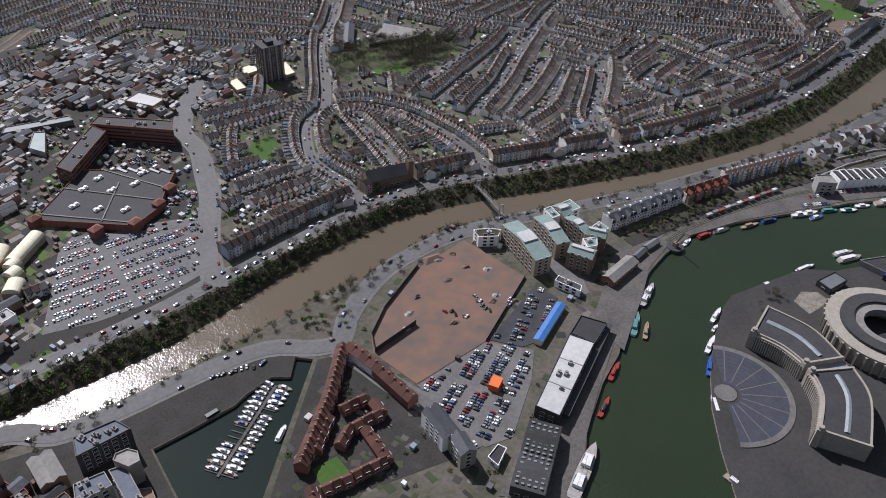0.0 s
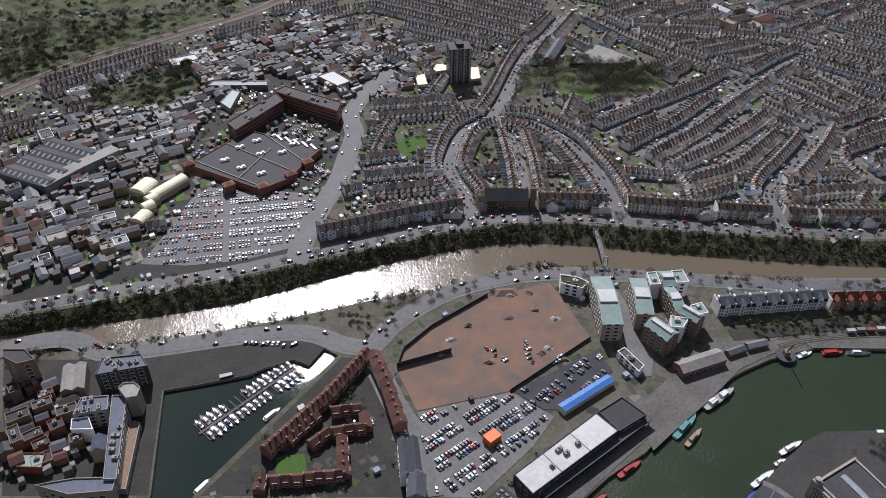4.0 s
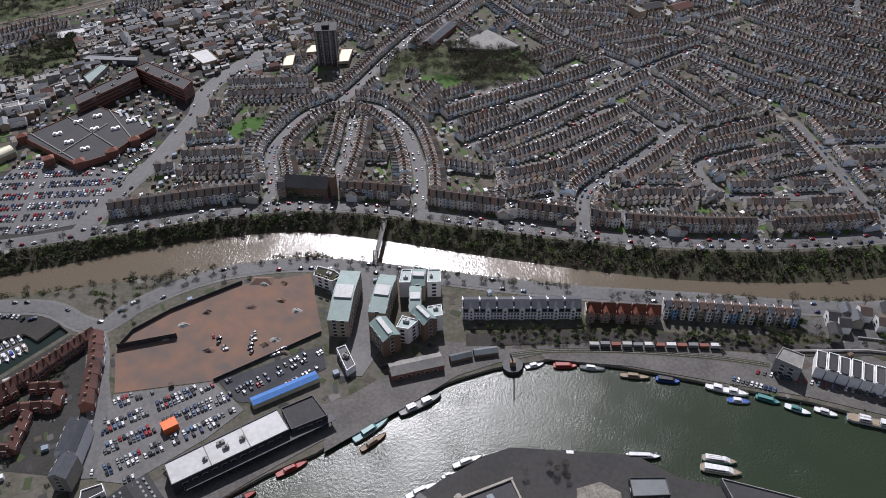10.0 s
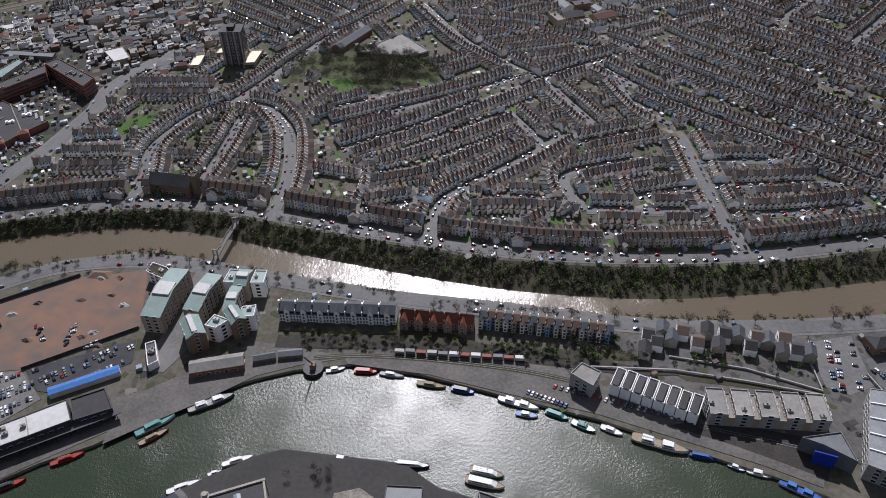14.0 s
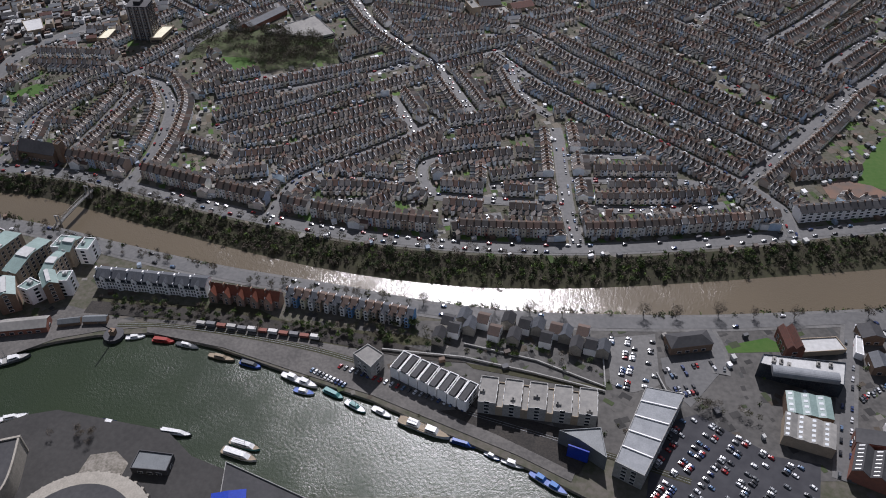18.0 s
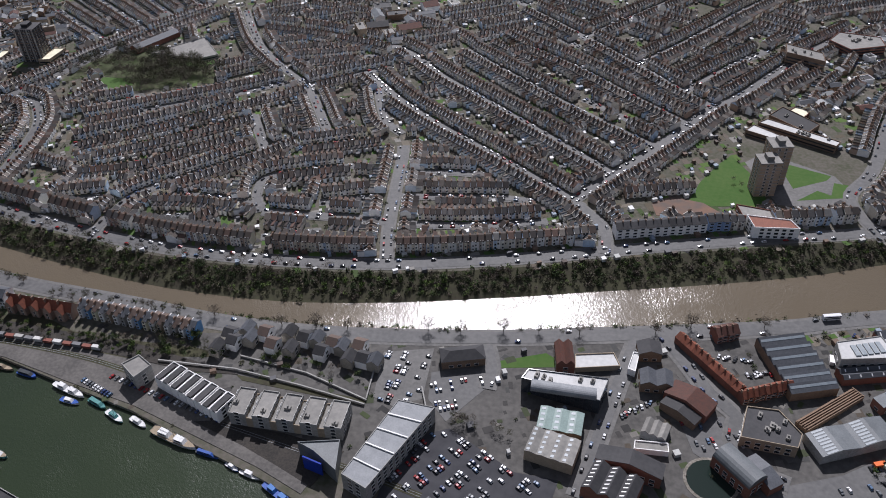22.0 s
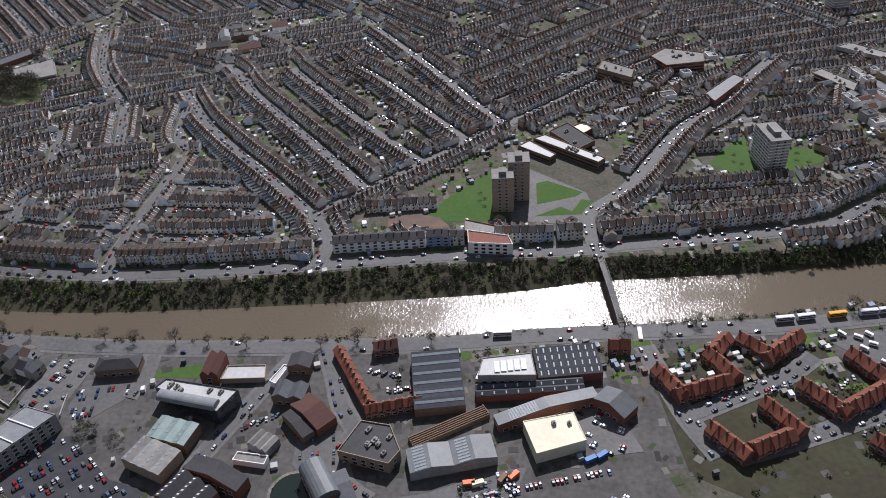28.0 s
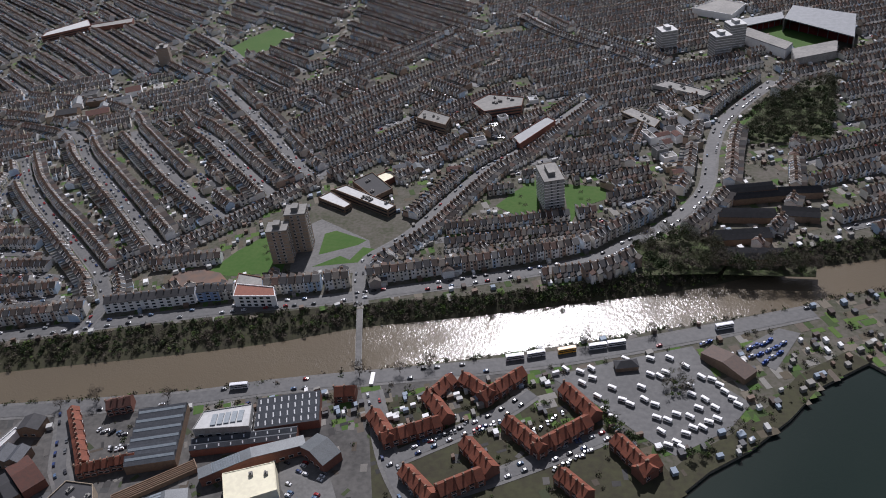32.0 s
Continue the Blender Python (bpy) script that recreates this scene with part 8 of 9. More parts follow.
pa, pb = (Vector(p) for p in [(38.7, 271.1), (87.0, 313.4)])
pm, pl = rowpose(pa, pb, DOCK_Z)
po = tagged(thing("pontoon", "long floating timber pontoon with finger jetties", "pontoon", pm), kind="")
part("walkway", Shape().box(0, pl, -0.8, 0.8, -0.3, 0.6), M_QUAY, po)
rb = random.Random(4)
for i in range(17):
    x = (i + 0.5) * pl / 17
    for sgn in (-1, 1):
        part("finger", Shape().box(x - 0.3, x + 0.3, 1 if sgn > 0 else -8, 8 if sgn > 0 else -1, -0.2, 0.5), M_QUAY, po)
        if rb.random() < 0.92:
            c = pm @ Vector((x + pl / 34, sgn * 5.6, 0))
            boat(c.x, c.y, math.degrees(math.atan2((pb - pa).y, (pb - pa).x)) + 90 * sgn + rb.uniform(-5, 5), rb.uniform(6.5, 9.5), M_HULLB if rb.random() < 0.08 else M_HULLW, M_DECK if rb.random() < 0.12 else M_HULLW, M_HULLB if rb.random() < 0.12 else M_HULLW, "white cabin cruiser moored at the pontoon", "cabin_cruiser", 9 if rb.random() < 0.3 else 0, group="cabin cruisers in the basin")
moor(*[(40.3, 307.9), (61.4, 312.8)], M_HULLR, M_HULLD, M_HULLD, "long dark red barge moored in the basin", kind="barge")
moor(*[(72.6, 276.6), (80.9, 284.7)], M_HULLW, M_HULLW, M_HULLW, "white narrow boat moored along the quay", kind="narrow_boat")
moor(*[(41.5, 233.0), (49.5, 242.4)], M_HULLD, M_DECK, M_HULLW, "dark narrow boat along the quay", kind="narrow_boat")
QB = (
    ([(315.0, 261.1), (337.5, 274.2)], M_STEELGREY, M_CONCRETE, M_HULLW, "grey harbour tug moored at the quay", "tug", 8, 2), ([(291.8, 243.5), (308.8, 257.8)], M_HULLW, M_HULLG, M_HULLG, "work barge with a teal deck", "barge", 0, 1), ([(296.0, 237.5), (308.5, 248.4)], M_HULLR, M_DECK, M_DECK, "old brown wooden boat beside the barge", "fishing_boat", 6, 1),
    ([(254.5, 222.2), (269.2, 230.9)], M_HULLR, M_HULLR, M_HULLR, "small red tug at the museum quay", "tug", 4, 1), ([(231.5, 204.5), (246.0, 213.1)], M_HULLR, M_HULLR, M_HULLD, "red fire boat at the quay", "tug", 3, 1), ([(184.6, 170.4), (217.6, 191.4)], M_HULLR, M_CONCRETE, M_HULLW, "red and white steam ship at the quay", "steam_ship", 10, 2),
    ([(344.0, 228.0), (359.2, 234.7)], M_HULLW, M_HULLW, M_HULLW, "white motor boat at the plaza", "motor_boat", 0, 1), ([(338.2, 221.8), (345.7, 224.6)], M_HULLW, M_HULLW, M_HULLW, "small white dinghy at the quay", "motor_boat", 0, 1), ([(320.7, 210.0), (336.1, 218.3)], M_HULLW, M_HULLW, M_HULLW, "white passenger launch by the arena", "launch", 0, 1), ([(307.8, 196.0), (321.7, 207.3)], M_HULLB, M_HULLB, M_HULLB, "blue passenger launch by the arena", "launch", 0, 1),
    ([(290.7, 172.7), (299.4, 185.7)], M_HULLW, M_HULLW, M_HULLW, "long white ferry at the arena", "ferry", 0, 1), ([(263.4, 142.9), (265.8, 129.8)], M_HULLW, M_DECK, M_HULLW, "white fishing boat with rigging", "fishing_boat", 7, 1), ([(263.3, 130.4), (265.4, 125.1)], M_HULLW, M_HULLW, M_HULLW, "white motor boat moored at the quay", "motor_boat", 0, 1),
    ([(385.8, 294.8), (396.6, 297.9)], M_HULLW, M_HULLW, M_HULLW, "white cabin cruiser by the jetty", "cabin_cruiser", 0, 1), ([(402.0, 296.0), (415.7, 295.9)], M_HULLR, M_HULLR, M_HULLR, "red narrow boat along the quay", "narrow_boat", 0, 1), ([(417.1, 295.1), (431.4, 293.3)], M_HULLW, M_HULLD, M_HULLW, "white dutch barge along the quay", "barge", 0, 1), ([(439.3, 289.1), (455.9, 287.0)], M_DECK, M_DECK, M_DECK, "low wooden raft of planks", "raft", 0, 1),
    ([(459.1, 286.7), (472.3, 284.1)], M_HULLB, M_HULLB, M_HULLD, "blue narrow boat along the quay", "narrow_boat", 0, 1), ([(485.7, 281.4), (507.9, 274.6)], M_HULLW, M_HULLW, M_HULLW, "long pale houseboat at the quay", "houseboat", 0, 2), ([(495.4, 271.6), (507.6, 269.9)], M_HULLW, M_HULLB, M_HULLW, "white and blue cabin cruiser", "cabin_cruiser", 0, 1), ([(511.6, 274.1), (523.9, 269.2)], M_HULLG, M_HULLG, M_HULLG, "teal covered houseboat at the quay", "houseboat", 0, 1),
    ([(525.6, 267.8), (538.1, 261.7)], M_HULLG, M_HULLW, M_HULLG, "teal and white motor yacht", "motor_boat", 5, 1), ([(541.0, 265.6), (552.2, 260.6)], M_HULLW, M_HULLW, M_HULLW, "white motor yacht at the quay", "motor_boat", 0, 1), ([(556.8, 259.8), (585.1, 251.4)], M_HULLW, M_DECK, M_HULLW, "long white barge with wheelhouse", "barge", 5, 2), ([(585.5, 250.7), (599.3, 248.0)], M_HULLB, M_HULLD, M_HULLB, "dark blue narrow boat at the quay", "narrow_boat", 0, 1),
    ([(604.0, 245.8), (612.1, 242.2)], M_HULLB, M_HULLW, M_HULLW, "blue and white cruiser at the quay", "cabin_cruiser", 0, 1), ([(612.9, 242.9), (625.0, 239.4)], M_HULLW, M_HULLW, M_HULLW, "white cabin cruiser at the quay", "cabin_cruiser", 0, 1), ([(627.7, 237.2), (646.7, 226.9)], M_HULLW, M_HULLB, M_BLUE, "barge under a bright blue cover", "barge", 0, 2), ([(470.2, 228.1), (489.9, 224.1)], M_HULLW, M_DECK, M_HULLW, "white-roofed passenger barge at the plaza", "passenger_boat", 0, 1),
    ([(472.3, 233.9), (489.5, 230.7)], M_HULLG, M_DECK, M_HULLW, "white-roofed passenger boat at the plaza", "passenger_boat", 4, 1), ([(433.3, 234.8), (451.3, 234.2)], M_HULLD, M_HULLW, M_HULLW, "dark hulled narrow boat with white roof", "narrow_boat", 0, 1), ([(384.6, 236.5), (393.5, 236.4)], M_HULLW, M_HULLW, M_HULLW, "white launch at the plaza", "launch", 0, 1), ([(399.7, 236.3), (411.0, 235.5)], M_HULLB, M_HULLD, M_HULLW, "blue launch at the plaza", "launch", 0, 1),
    ([(356.0, 226.8), (364.1, 230.7)], M_ORANGE, M_HULLW, M_HULLW, "orange and white ferry at the plaza", "ferry", 0, 1), ([(1200.9, 385.7), (1203.4, 388.6)], M_HULLR, M_HULLW, M_HULLW, "small red dinghy off the shore", "motor_boat", 0, 1), ([(1206.1, 394.6), (1208.8, 399.5)], M_HULLW, M_HULLW, M_HULLW, "small white dinghy at the quay", "motor_boat", 0, 1), ([(1209.7, 400.9), (1211.7, 405.0)], M_HULLR, M_HULLW, M_HULLW, "small red launch off the shore", "motor_boat", 0, 1))
for (p, q), hull, deck, cabin, lab, kind, mast, cabins in QB:
    moor(p, q, hull, deck, cabin, lab, kind=kind, mast=mast, cabins=cabins)
for i, p in enumerate([(1189.5, 465.8), (1192.7, 467.8), (1214.7, 464.3), (1218.7, 467.3), (1222.8, 468.9), (1226.3, 472.3), (1215.1, 457.2), (1219.8, 459.7), (1224.6, 463.2), (1229.1, 466.3), (1233.3, 470.3), (1221.7, 453.4), (1225.9, 457.7), (1230.4, 461.7)]):
    boat(p[0], p[1], 30 + (i % 3) * 8, 5.4, M_HULLB if i % 3 else M_HULLW, M_HULLB, M_HULLB if i % 2 else M_HULLW, "small yacht under a blue cover in the boat yard", "dinghy", group="laid-up dinghies").location.z = 0.6

# ---- jetty crane, bridges ----
jp = [(378.4, 295.2)][0]
jt = thing("jetty", "round timber jetty with an old steam crane", "jetty", pose(jp[0], jp[1], 0))
part("platform", Shape().prism([(6 * math.cos(i * 0.5236), 6 * math.sin(i * 0.5236)) for i in range(12)], -4, 0.5), M_DARKCLAD, jt)
part("crane_house", Shape().box(-1.6, 1.6, -1.6, 1.6, 0.5, 4), M_BROWNBRICK, jt)
part("crane_jib", Shape(pose(0, 0, 3.5, 0, -28, 70)).box(-0.3, 0.3, -0.3, 0.3, 0, 14, 0, True), M_DARKCLAD, jt)


def footbridge(a, b, lab, name, width=3.2, towers=True, piers=(), rise=1.2):
    m, L = rowpose(a, b, 0)
    ob = thing(name, lab, "bridge", m)
    n = 14
    for i in range(n):
        x0, x1 = L * i / n, L * (i + 1) / n
        z0, z1 = (0.4 + rise * math.sin(math.pi * t / n) for t in (i, i + 1))
        s = Shape().add([(x0, -width / 2, z0), (x1, -width / 2, z1), (x1, width / 2, z1), (x0, width / 2, z0), (x0, -width / 2, z0 - 0.5), (x1, -width / 2, z1 - 0.5), (x1, width / 2, z1 - 0.5), (x0, width / 2, z0 - 0.5)],
                        [(0, 1, 2, 3), (4, 5, 1, 0), (2, 6, 7, 3)])
        part("deck", s, M_PAVING, ob)
        for sy in (-1, 1):
            y = sy * width / 2
            rs = Shape().box(x0, x1, y - 0.08, y + 0.08, z0 + 1.1, z0 + 1.3, 0, True).box(x0 - 0.08, x0 + 0.08, y - 0.08, y + 0.08, z0, z0 + 1.2)
            rs.add([(x0, y, z0), (x1, y, z1 + 1.1), (x1 + 0.2, y, z1 + 1.1), (x0 + 0.2, y, z0)], [(0, 1, 2, 3)])
            part("railing", rs, M_CONCRETE, ob)
    if towers:
        for x in (L * 0.12, L * 0.88):
            s = Shape()
            for sy in (-1, 1):
                s.box(x - 0.35, x + 0.35, sy * width / 2 - 0.35, sy * width / 2 + 0.35, -7, 7.5)
            s.box(x - 0.3, x + 0.3, -width / 2, width / 2, 6.8, 7.5, 0, True)
            part("pylon", s, M_CONCRETE, ob)
        for sy in (-1, 1):
            s = Shape()
            for i in range(12):
                t0, t1 = i / 12, (i + 1) / 12
                z = lambda t: 7.3 - 5.4 * (1 - (2 * t - 1) ** 2)
                xa, xb = L * (0.12 + 0.76 * t0), L * (0.12 + 0.76 * t1)
                s.add([(xa, sy * width / 2, z(t0)), (xb, sy * width / 2, z(t1)), (xb, sy * width / 2, z(t1) + 0.2), (xa, sy * width / 2, z(t0) + 0.2)], [(0, 1, 2, 3)])
            part("cable", s, M_DARKCLAD, ob)
    for f_ in piers:
        part("pier", Shape().box(L * f_ - 1.2, L * f_ + 1.2, -width / 2 - 0.4, width / 2 + 0.4, -9, 0.4 + rise * 0.5), M_STONE, ob)
    return ob


footbridge([(292.6, 382.6)][0], [(296.8, 428.8)][0], "pale suspension footbridge across the muddy river", "suspension_footbridge", 2.8, True, (0.1, 0.9), 1.0)
footbridge([(992.1, 420.9)][0], [(972.9, 487.7)][0], "pale girder footbridge across the river on stone piers", "girder_footbridge", 3.8, False, (0.06, 0.9), 1.2)
part("ramp", Shape().box(-1.2, 1.2, -10, 0, -0.1, 1.2), M_WHITE, None, "", pose(*[(1001.4, 421.3)][0], 0.2, 0, 0, 8))
tagged(bpy.data.objects["ramp"], "white concrete ramp beside the footbridge", "ramp", kind="structure")
# dock railway and main line
for ln_, nm in (([(377.1, 302.6), (403.1, 306.1), (445.8, 305.6), (494.3, 301.1), (525.7, 295.0)], "dock"), ([(592.8, 267.8), (635.1, 258.9), (681.5, 248.4), (706.6, 242.0)], "dock"), (RAIL[0], "main"), (RAIL[1], "main")):
    s = Shape()
    q = smooth(ln_, 6)
    ribbon(s, q, -1.8, 1.8, 0.28, 0.28, 1)
    for d in (-0.72, 0.72):
        ribbon(s, q, d - 0.1, d + 0.1, 0.45, 0.45, 0)
    tagged(part("railway_track", s, [M_METAL, M_SCRUB if nm == "dock" else M_DIRT]), "railway track with steel rails on ballast", "railway", kind="structure")
    take_line(q, 4)

M_WAGON = palette("wagon_paint", [(0.16, 0.16, 0.165), (0.20, 0.07, 0.05), (0.35, 0.34, 0.32), (0.06, 0.065, 0.07), (0.55, 0.54, 0.52)], 0.7, "object")
wa, wb = (Vector(p) for p in [(424.3, 309.9), (501.2, 308.4)])
for i in range(12):
    m, L = rowpose(wa.lerp(wb, i / 12), wa.lerp(wb, (i + 0.85) / 12), 0.3)
    ob = thing("railway_wagon", "old goods wagon standing on the dock railway", "wagon", m, "goods wagons")
    part("body", Shape().box(0, L, -1.2, 1.2, 0.9, 2.6 + 0.5 * (i % 2), 0, True), M_WAGON, ob)
    part("underframe", Shape().box(0.2, L - 0.2, -1.0, 1.0, 0.1, 0.9, 0, True), M_DARKCLAD, ob)
for i, p in enumerate([(180.7, 326.7), (192.6, 337.6), (218.0, 342.4), (172.7, 315.9), (237.0, 348.0), (201.5, 305.8), (247.7, 339.0), (256.1, 367.4), (236.7, 364.2), (223.5, 362.9), (245.0, 304.5), (232.7, 310.5), (238.7, 314.6)]):
    r = random.Random(i)
    s = Shape()
    pts = [(r.uniform(2, 5) * math.cos(k * 0.785), r.uniform(1.5, 3.5) * math.sin(k * 0.785)) for k in range(8)]
    s.add([(x, y, -0.1) for x, y in pts] + [(x * 0.4, y * 0.4, r.uniform(0.6, 1.6)) for x, y in pts], [(k, (k + 1) % 8, 8 + (k + 1) % 8, 8 + k) for k in range(8)] + [tuple(range(8, 16))])
    tagged(part("rubble_heap", s, M_DIRT if i % 3 else M_CONCRETE, None, "", pose(p[0], p[1], 0.2)), "low heap of earth and rubble on the site", "rubble", "spoil heaps")

# ---- trees ----
M_BARK = mk("bark", (0.10, 0.085, 0.065), (0.06, 0.05, 0.04), 1.5, 0.95)
M_TWIG = mk("bare_twigs", (0.10, 0.083, 0.062), (0.06, 0.05, 0.04), 0.8, 0.95, island=0.35, rand=0.2)
M_BUD = mk("budding_twigs", (0.055, 0.058, 0.027), (0.042, 0.04, 0.025), 0.8, 0.95, island=0.35, rand=0.25)
M_LEAF = mk("dark_leaves", (0.028, 0.042, 0.014), (0.04, 0.056, 0.02), 0.6, 0.9, island=0.4, rand=0.25)
M_FRESH = mk("fresh_leaves", (0.08, 0.12, 0.026), (0.055, 0.085, 0.02), 0.6, 0.9, island=0.4, rand=0.2)
rt_ = np.random.default_rng(3)


def stick(s, a, b, r0, r1):
    a, b = Vector(a), Vector(b)
    d = (b - a).normalized()
    u = d.orthogonal().normalized()
    w = d.cross(u)
    k = 5
    s.add([tuple(a + (u * math.cos(6.283 * i / k) + w * math.sin(6.283 * i / k)) * r0) for i in range(k)] + [tuple(b + (u * math.cos(6.283 * i / k) + w * math.sin(6.283 * i / k)) * r1) for i in range(k)],
          [(i, (i + 1) % k, k + (i + 1) % k, k + i) for i in range(k)])


def tree_meshes(h, spread, leafy, n):
    """A trunk that forks into limbs, and a loose crown of twig sprays or leaf sprays on them."""
    t, c = Shape(), Shape()
    stick(t, (0, 0, -0.3), (0, 0, h * 0.35), h * 0.028, h * 0.02)
    tips = []
    for k in range(7):
        a = 6.283 * k / 7 + rt_.uniform(-0.3, 0.3)
        e = (spread * 0.55 * math.cos(a), spread * 0.55 * math.sin(a), h * rt_.uniform(0.55, 0.8))
        stick(t, (0, 0, h * 0.33), e, h * 0.014, h * 0.005)
        for _ in range(3):
            f = (e[0] + rt_.normal() * spread * 0.25, e[1] + rt_.normal() * spread * 0.25, e[2] + rt_.uniform(0.0, 0.22) * h)
            stick(t, e, f, h * 0.005, h * 0.002)
            tips += [e, f, f]
    tips.append((0, 0, h * 0.9))
    for _ in range(n):
        p = np.array(tips[rt_.integers(len(tips))]) + rt_.normal(size=3) * (spread * 0.16, spread * 0.16, h * 0.06)
        d = rt_.normal(size=3) + (0, 0, 0.6)
        d /= np.linalg.norm(d)
        u = np.cross(d, rt_.normal(size=3))
        u /= np.linalg.norm(u)
        ln_, w = (rt_.uniform(0.5, 0.9), rt_.uniform(0.3, 0.5)) if leafy else (rt_.uniform(0.8, 1.7), rt_.uniform(0.05, 0.12))
        c.add([tuple(p - u * w), tuple(p + u * w), tuple(p + d * ln_)], [(0, 1, 2)])
    return t, c


TREES = []
for h, sp, leafy, n, mt in ((10, 4.2, False, 520, M_TWIG), (12, 5.0, False, 620, M_TWIG), (8, 3.4, False, 420, M_BUD), (13, 5.5, False, 700, M_BUD), (7, 3.0, True, 420, M_FRESH), (9, 3.6, True, 560, M_LEAF)):
    t, c = tree_meshes(h, sp, leafy, n)
    TREES.append((t.mesh("trunk", [M_BARK]), c.mesh("crown", [mt]), "bare tree with a loose crown of twigs" if not leafy else "leafy green tree with an uneven crown", t, c))
t, c = Shape(), Shape()
stick(t, (0, 0, -0.3), (0, 0, 9), 0.28, 0.08)
for _ in range(620):
    z = rt_.uniform(1.0, 10.5)
    r = 1.7 * (1 - z / 12.5) * math.sqrt(rt_.random())
    a = rt_.uniform(0, 6.283)
    p = np.array((r * math.cos(a), r * math.sin(a), z))
    d, u = rt_.normal(size=3) + (0, 0, 0.8), rt_.normal(size=3)
    c.add([tuple(p - u * 0.22), tuple(p + u * 0.22), tuple(p + d * 0.4)], [(0, 1, 2)])
TREES.append((t.mesh("trunk", [M_BARK]), c.mesh("crown", [M_LEAF]), "narrow dark evergreen tree on the river bank", t, c))
tree_n, far_trees = 0, []


def tree(x, y, k, z=0.0, s=1.0, fine=True):
    global tree_n
    s *= 0.85
    if not fine or tree_n >= 160:
        far_trees.append((x, y, z, k, s))
        return
    tree_n += 1
    ob = thing("tree", TREES[k][2], "tree", pose(x, y, z, 0, 0, (x * 37 + y * 11) % 360) @ Matrix.Scale(s, 4), "riverside trees")
    part("trunk", TREES[k][0], [], ob)
    part("crown", TREES[k][1], [], ob)


def spread(line, step, d, jitter, kinds, lo=-1e9, hi=1e9, z=0.0, fine=True, s=(0.8, 1.15), keep=0.85):
    for p in resample(offset(line, d), int(sum((b - a).length for a, b in zip(line, line[1:])) / step)):
        if lo < p.x < hi and rt_.random() < keep:
            tree(p.x + rt_.normal() * jitter, p.y + rt_.normal() * jitter, int(rt_.choice(kinds)), z, rt_.uniform(*s), fine)


spread(NORTH_TOP, 7, -2.5, 2.4, (0, 2, 2, 1), 120, 560, -1.0, s=(0.4, 0.95), keep=0.75)
spread(NORTH_TOP, 22, -1.5, 2.0, (0, 1), 560, 1250, -0.5, keep=0.5)
spread(NORTH_TOP, 10, -2.5, 2.6, (0, 2, 2), -350, 120, -1.0, s=(0.4, 0.95), keep=0.7)
spread(SOUTH_TOP, 11, 0.5, 1.0, (0, 2, 1), -350, 620, -0.5)
spread(SOUTH_TOP, 7, -4.0, 2.0, (6, 6, 0, 2, 5), 420, 1250, -2.5, s=(0.45, 0.8))
spread(SOUTH_TOP, 9, -8.0, 2.5, (5, 2, 4, 0), -100, 1250, -4.0, s=(0.45, 0.8), fine=False)


def wood(poly, n, kinds, s=(0.8, 1.3)):
    xs, ys = [p[0] for p in poly], [p[1] for p in poly]
    for _ in range(n * 3):
        x, y = rt_.uniform(min(xs), max(xs)), rt_.uniform(min(ys), max(ys))
        if inside(poly, x, y) and n > 0:
            n -= 1
            tree(x, y, int(rt_.choice(kinds)), 0, rt_.uniform(*s), False)


for poly, n, kinds in WOODS:
    wood(poly, int(n * 1.3), kinds)
wood([(351.9, 323.6), (428.5, 324.7), (495.2, 318.8), (554.4, 319.4), (578.0, 315.4), (523.7, 307.0), (429.1, 311.9), (375.9, 311.5)], 120, (2, 5, 0, 4), (0.4, 0.7))
wood([(523.7, 328.0), (546.0, 335.6), (584.1, 316.6), (572.6, 310.7), (536.7, 310.8)], 30, (5, 2), (0.5, 0.9))
wood([(120.4, 353.1), (148.9, 360.3), (158.6, 348.9), (143.9, 335.6), (126.8, 337.4)], 14, (2, 4), (0.5, 0.8))
wood([(1163.9, 427.0), (1177.2, 447.2), (1181.0, 425.1), (1171.6, 415.2), (1166.1, 416.5)], 12, (2, 0), (0.5, 0.8))
wood([(1128.4, 408.8), (1137.2, 412.2), (1148.0, 391.4), (1160.2, 371.0), (1154.9, 366.6), (1136.8, 389.7)], 16, (5, 4, 2), (0.5, 0.8))
wood([(1171.2, 378.1), (1199.9, 399.4), (1214.2, 423.6), (1216.4, 419.8), (1198.8, 391.7), (1173.0, 369.5)], 20, (2, 0, 5), (0.5, 0.9))
wood([(711.5, 294.1), (743.1, 289.3), (747.2, 282.5), (713.2, 286.7)], 14, (0, 2), (0.6, 0.8))
wood([(375.7, 228.9), (404.8, 228.6), (403.0, 218.6), (377.1, 220.5)], 10, (0,), (0.5, 0.7))
wood([(163.1, 587.7), (207.1, 587.7), (195.0, 521.1), (159.2, 525.1)], 16, (0, 2, 5), (0.6, 0.9))
wood([(249.9, 578.0), (286.5, 564.3), (286.1, 478.8), (237.9, 454.7), (209.1, 457.9), (225.5, 543.6)], 45, (0, 2, 5, 3), (0.5, 0.9))
wood([(974.6, 521.8), (992.2, 575.3), (1018.7, 594.3), (1093.1, 590.7), (1132.3, 576.4), (1065.8, 533.4), (1009.2, 526.1)], 50, (0, 2, 5), (0.5, 0.8))
for p in [(882.0, 543.2), (886.8, 536.1), (1062.1, 624.2), (1067.3, 612.0), (1108.0, 633.3), (1114.5, 621.1)]:
    tree(p[0], p[1], 0, 0, 0.6)
for p in [(120.3, 350.4), (20.0, 570.4), (171.0, 563.2), (160.6, 546.4)]:
    tree(p[0], p[1], 4, 0, 0.8)


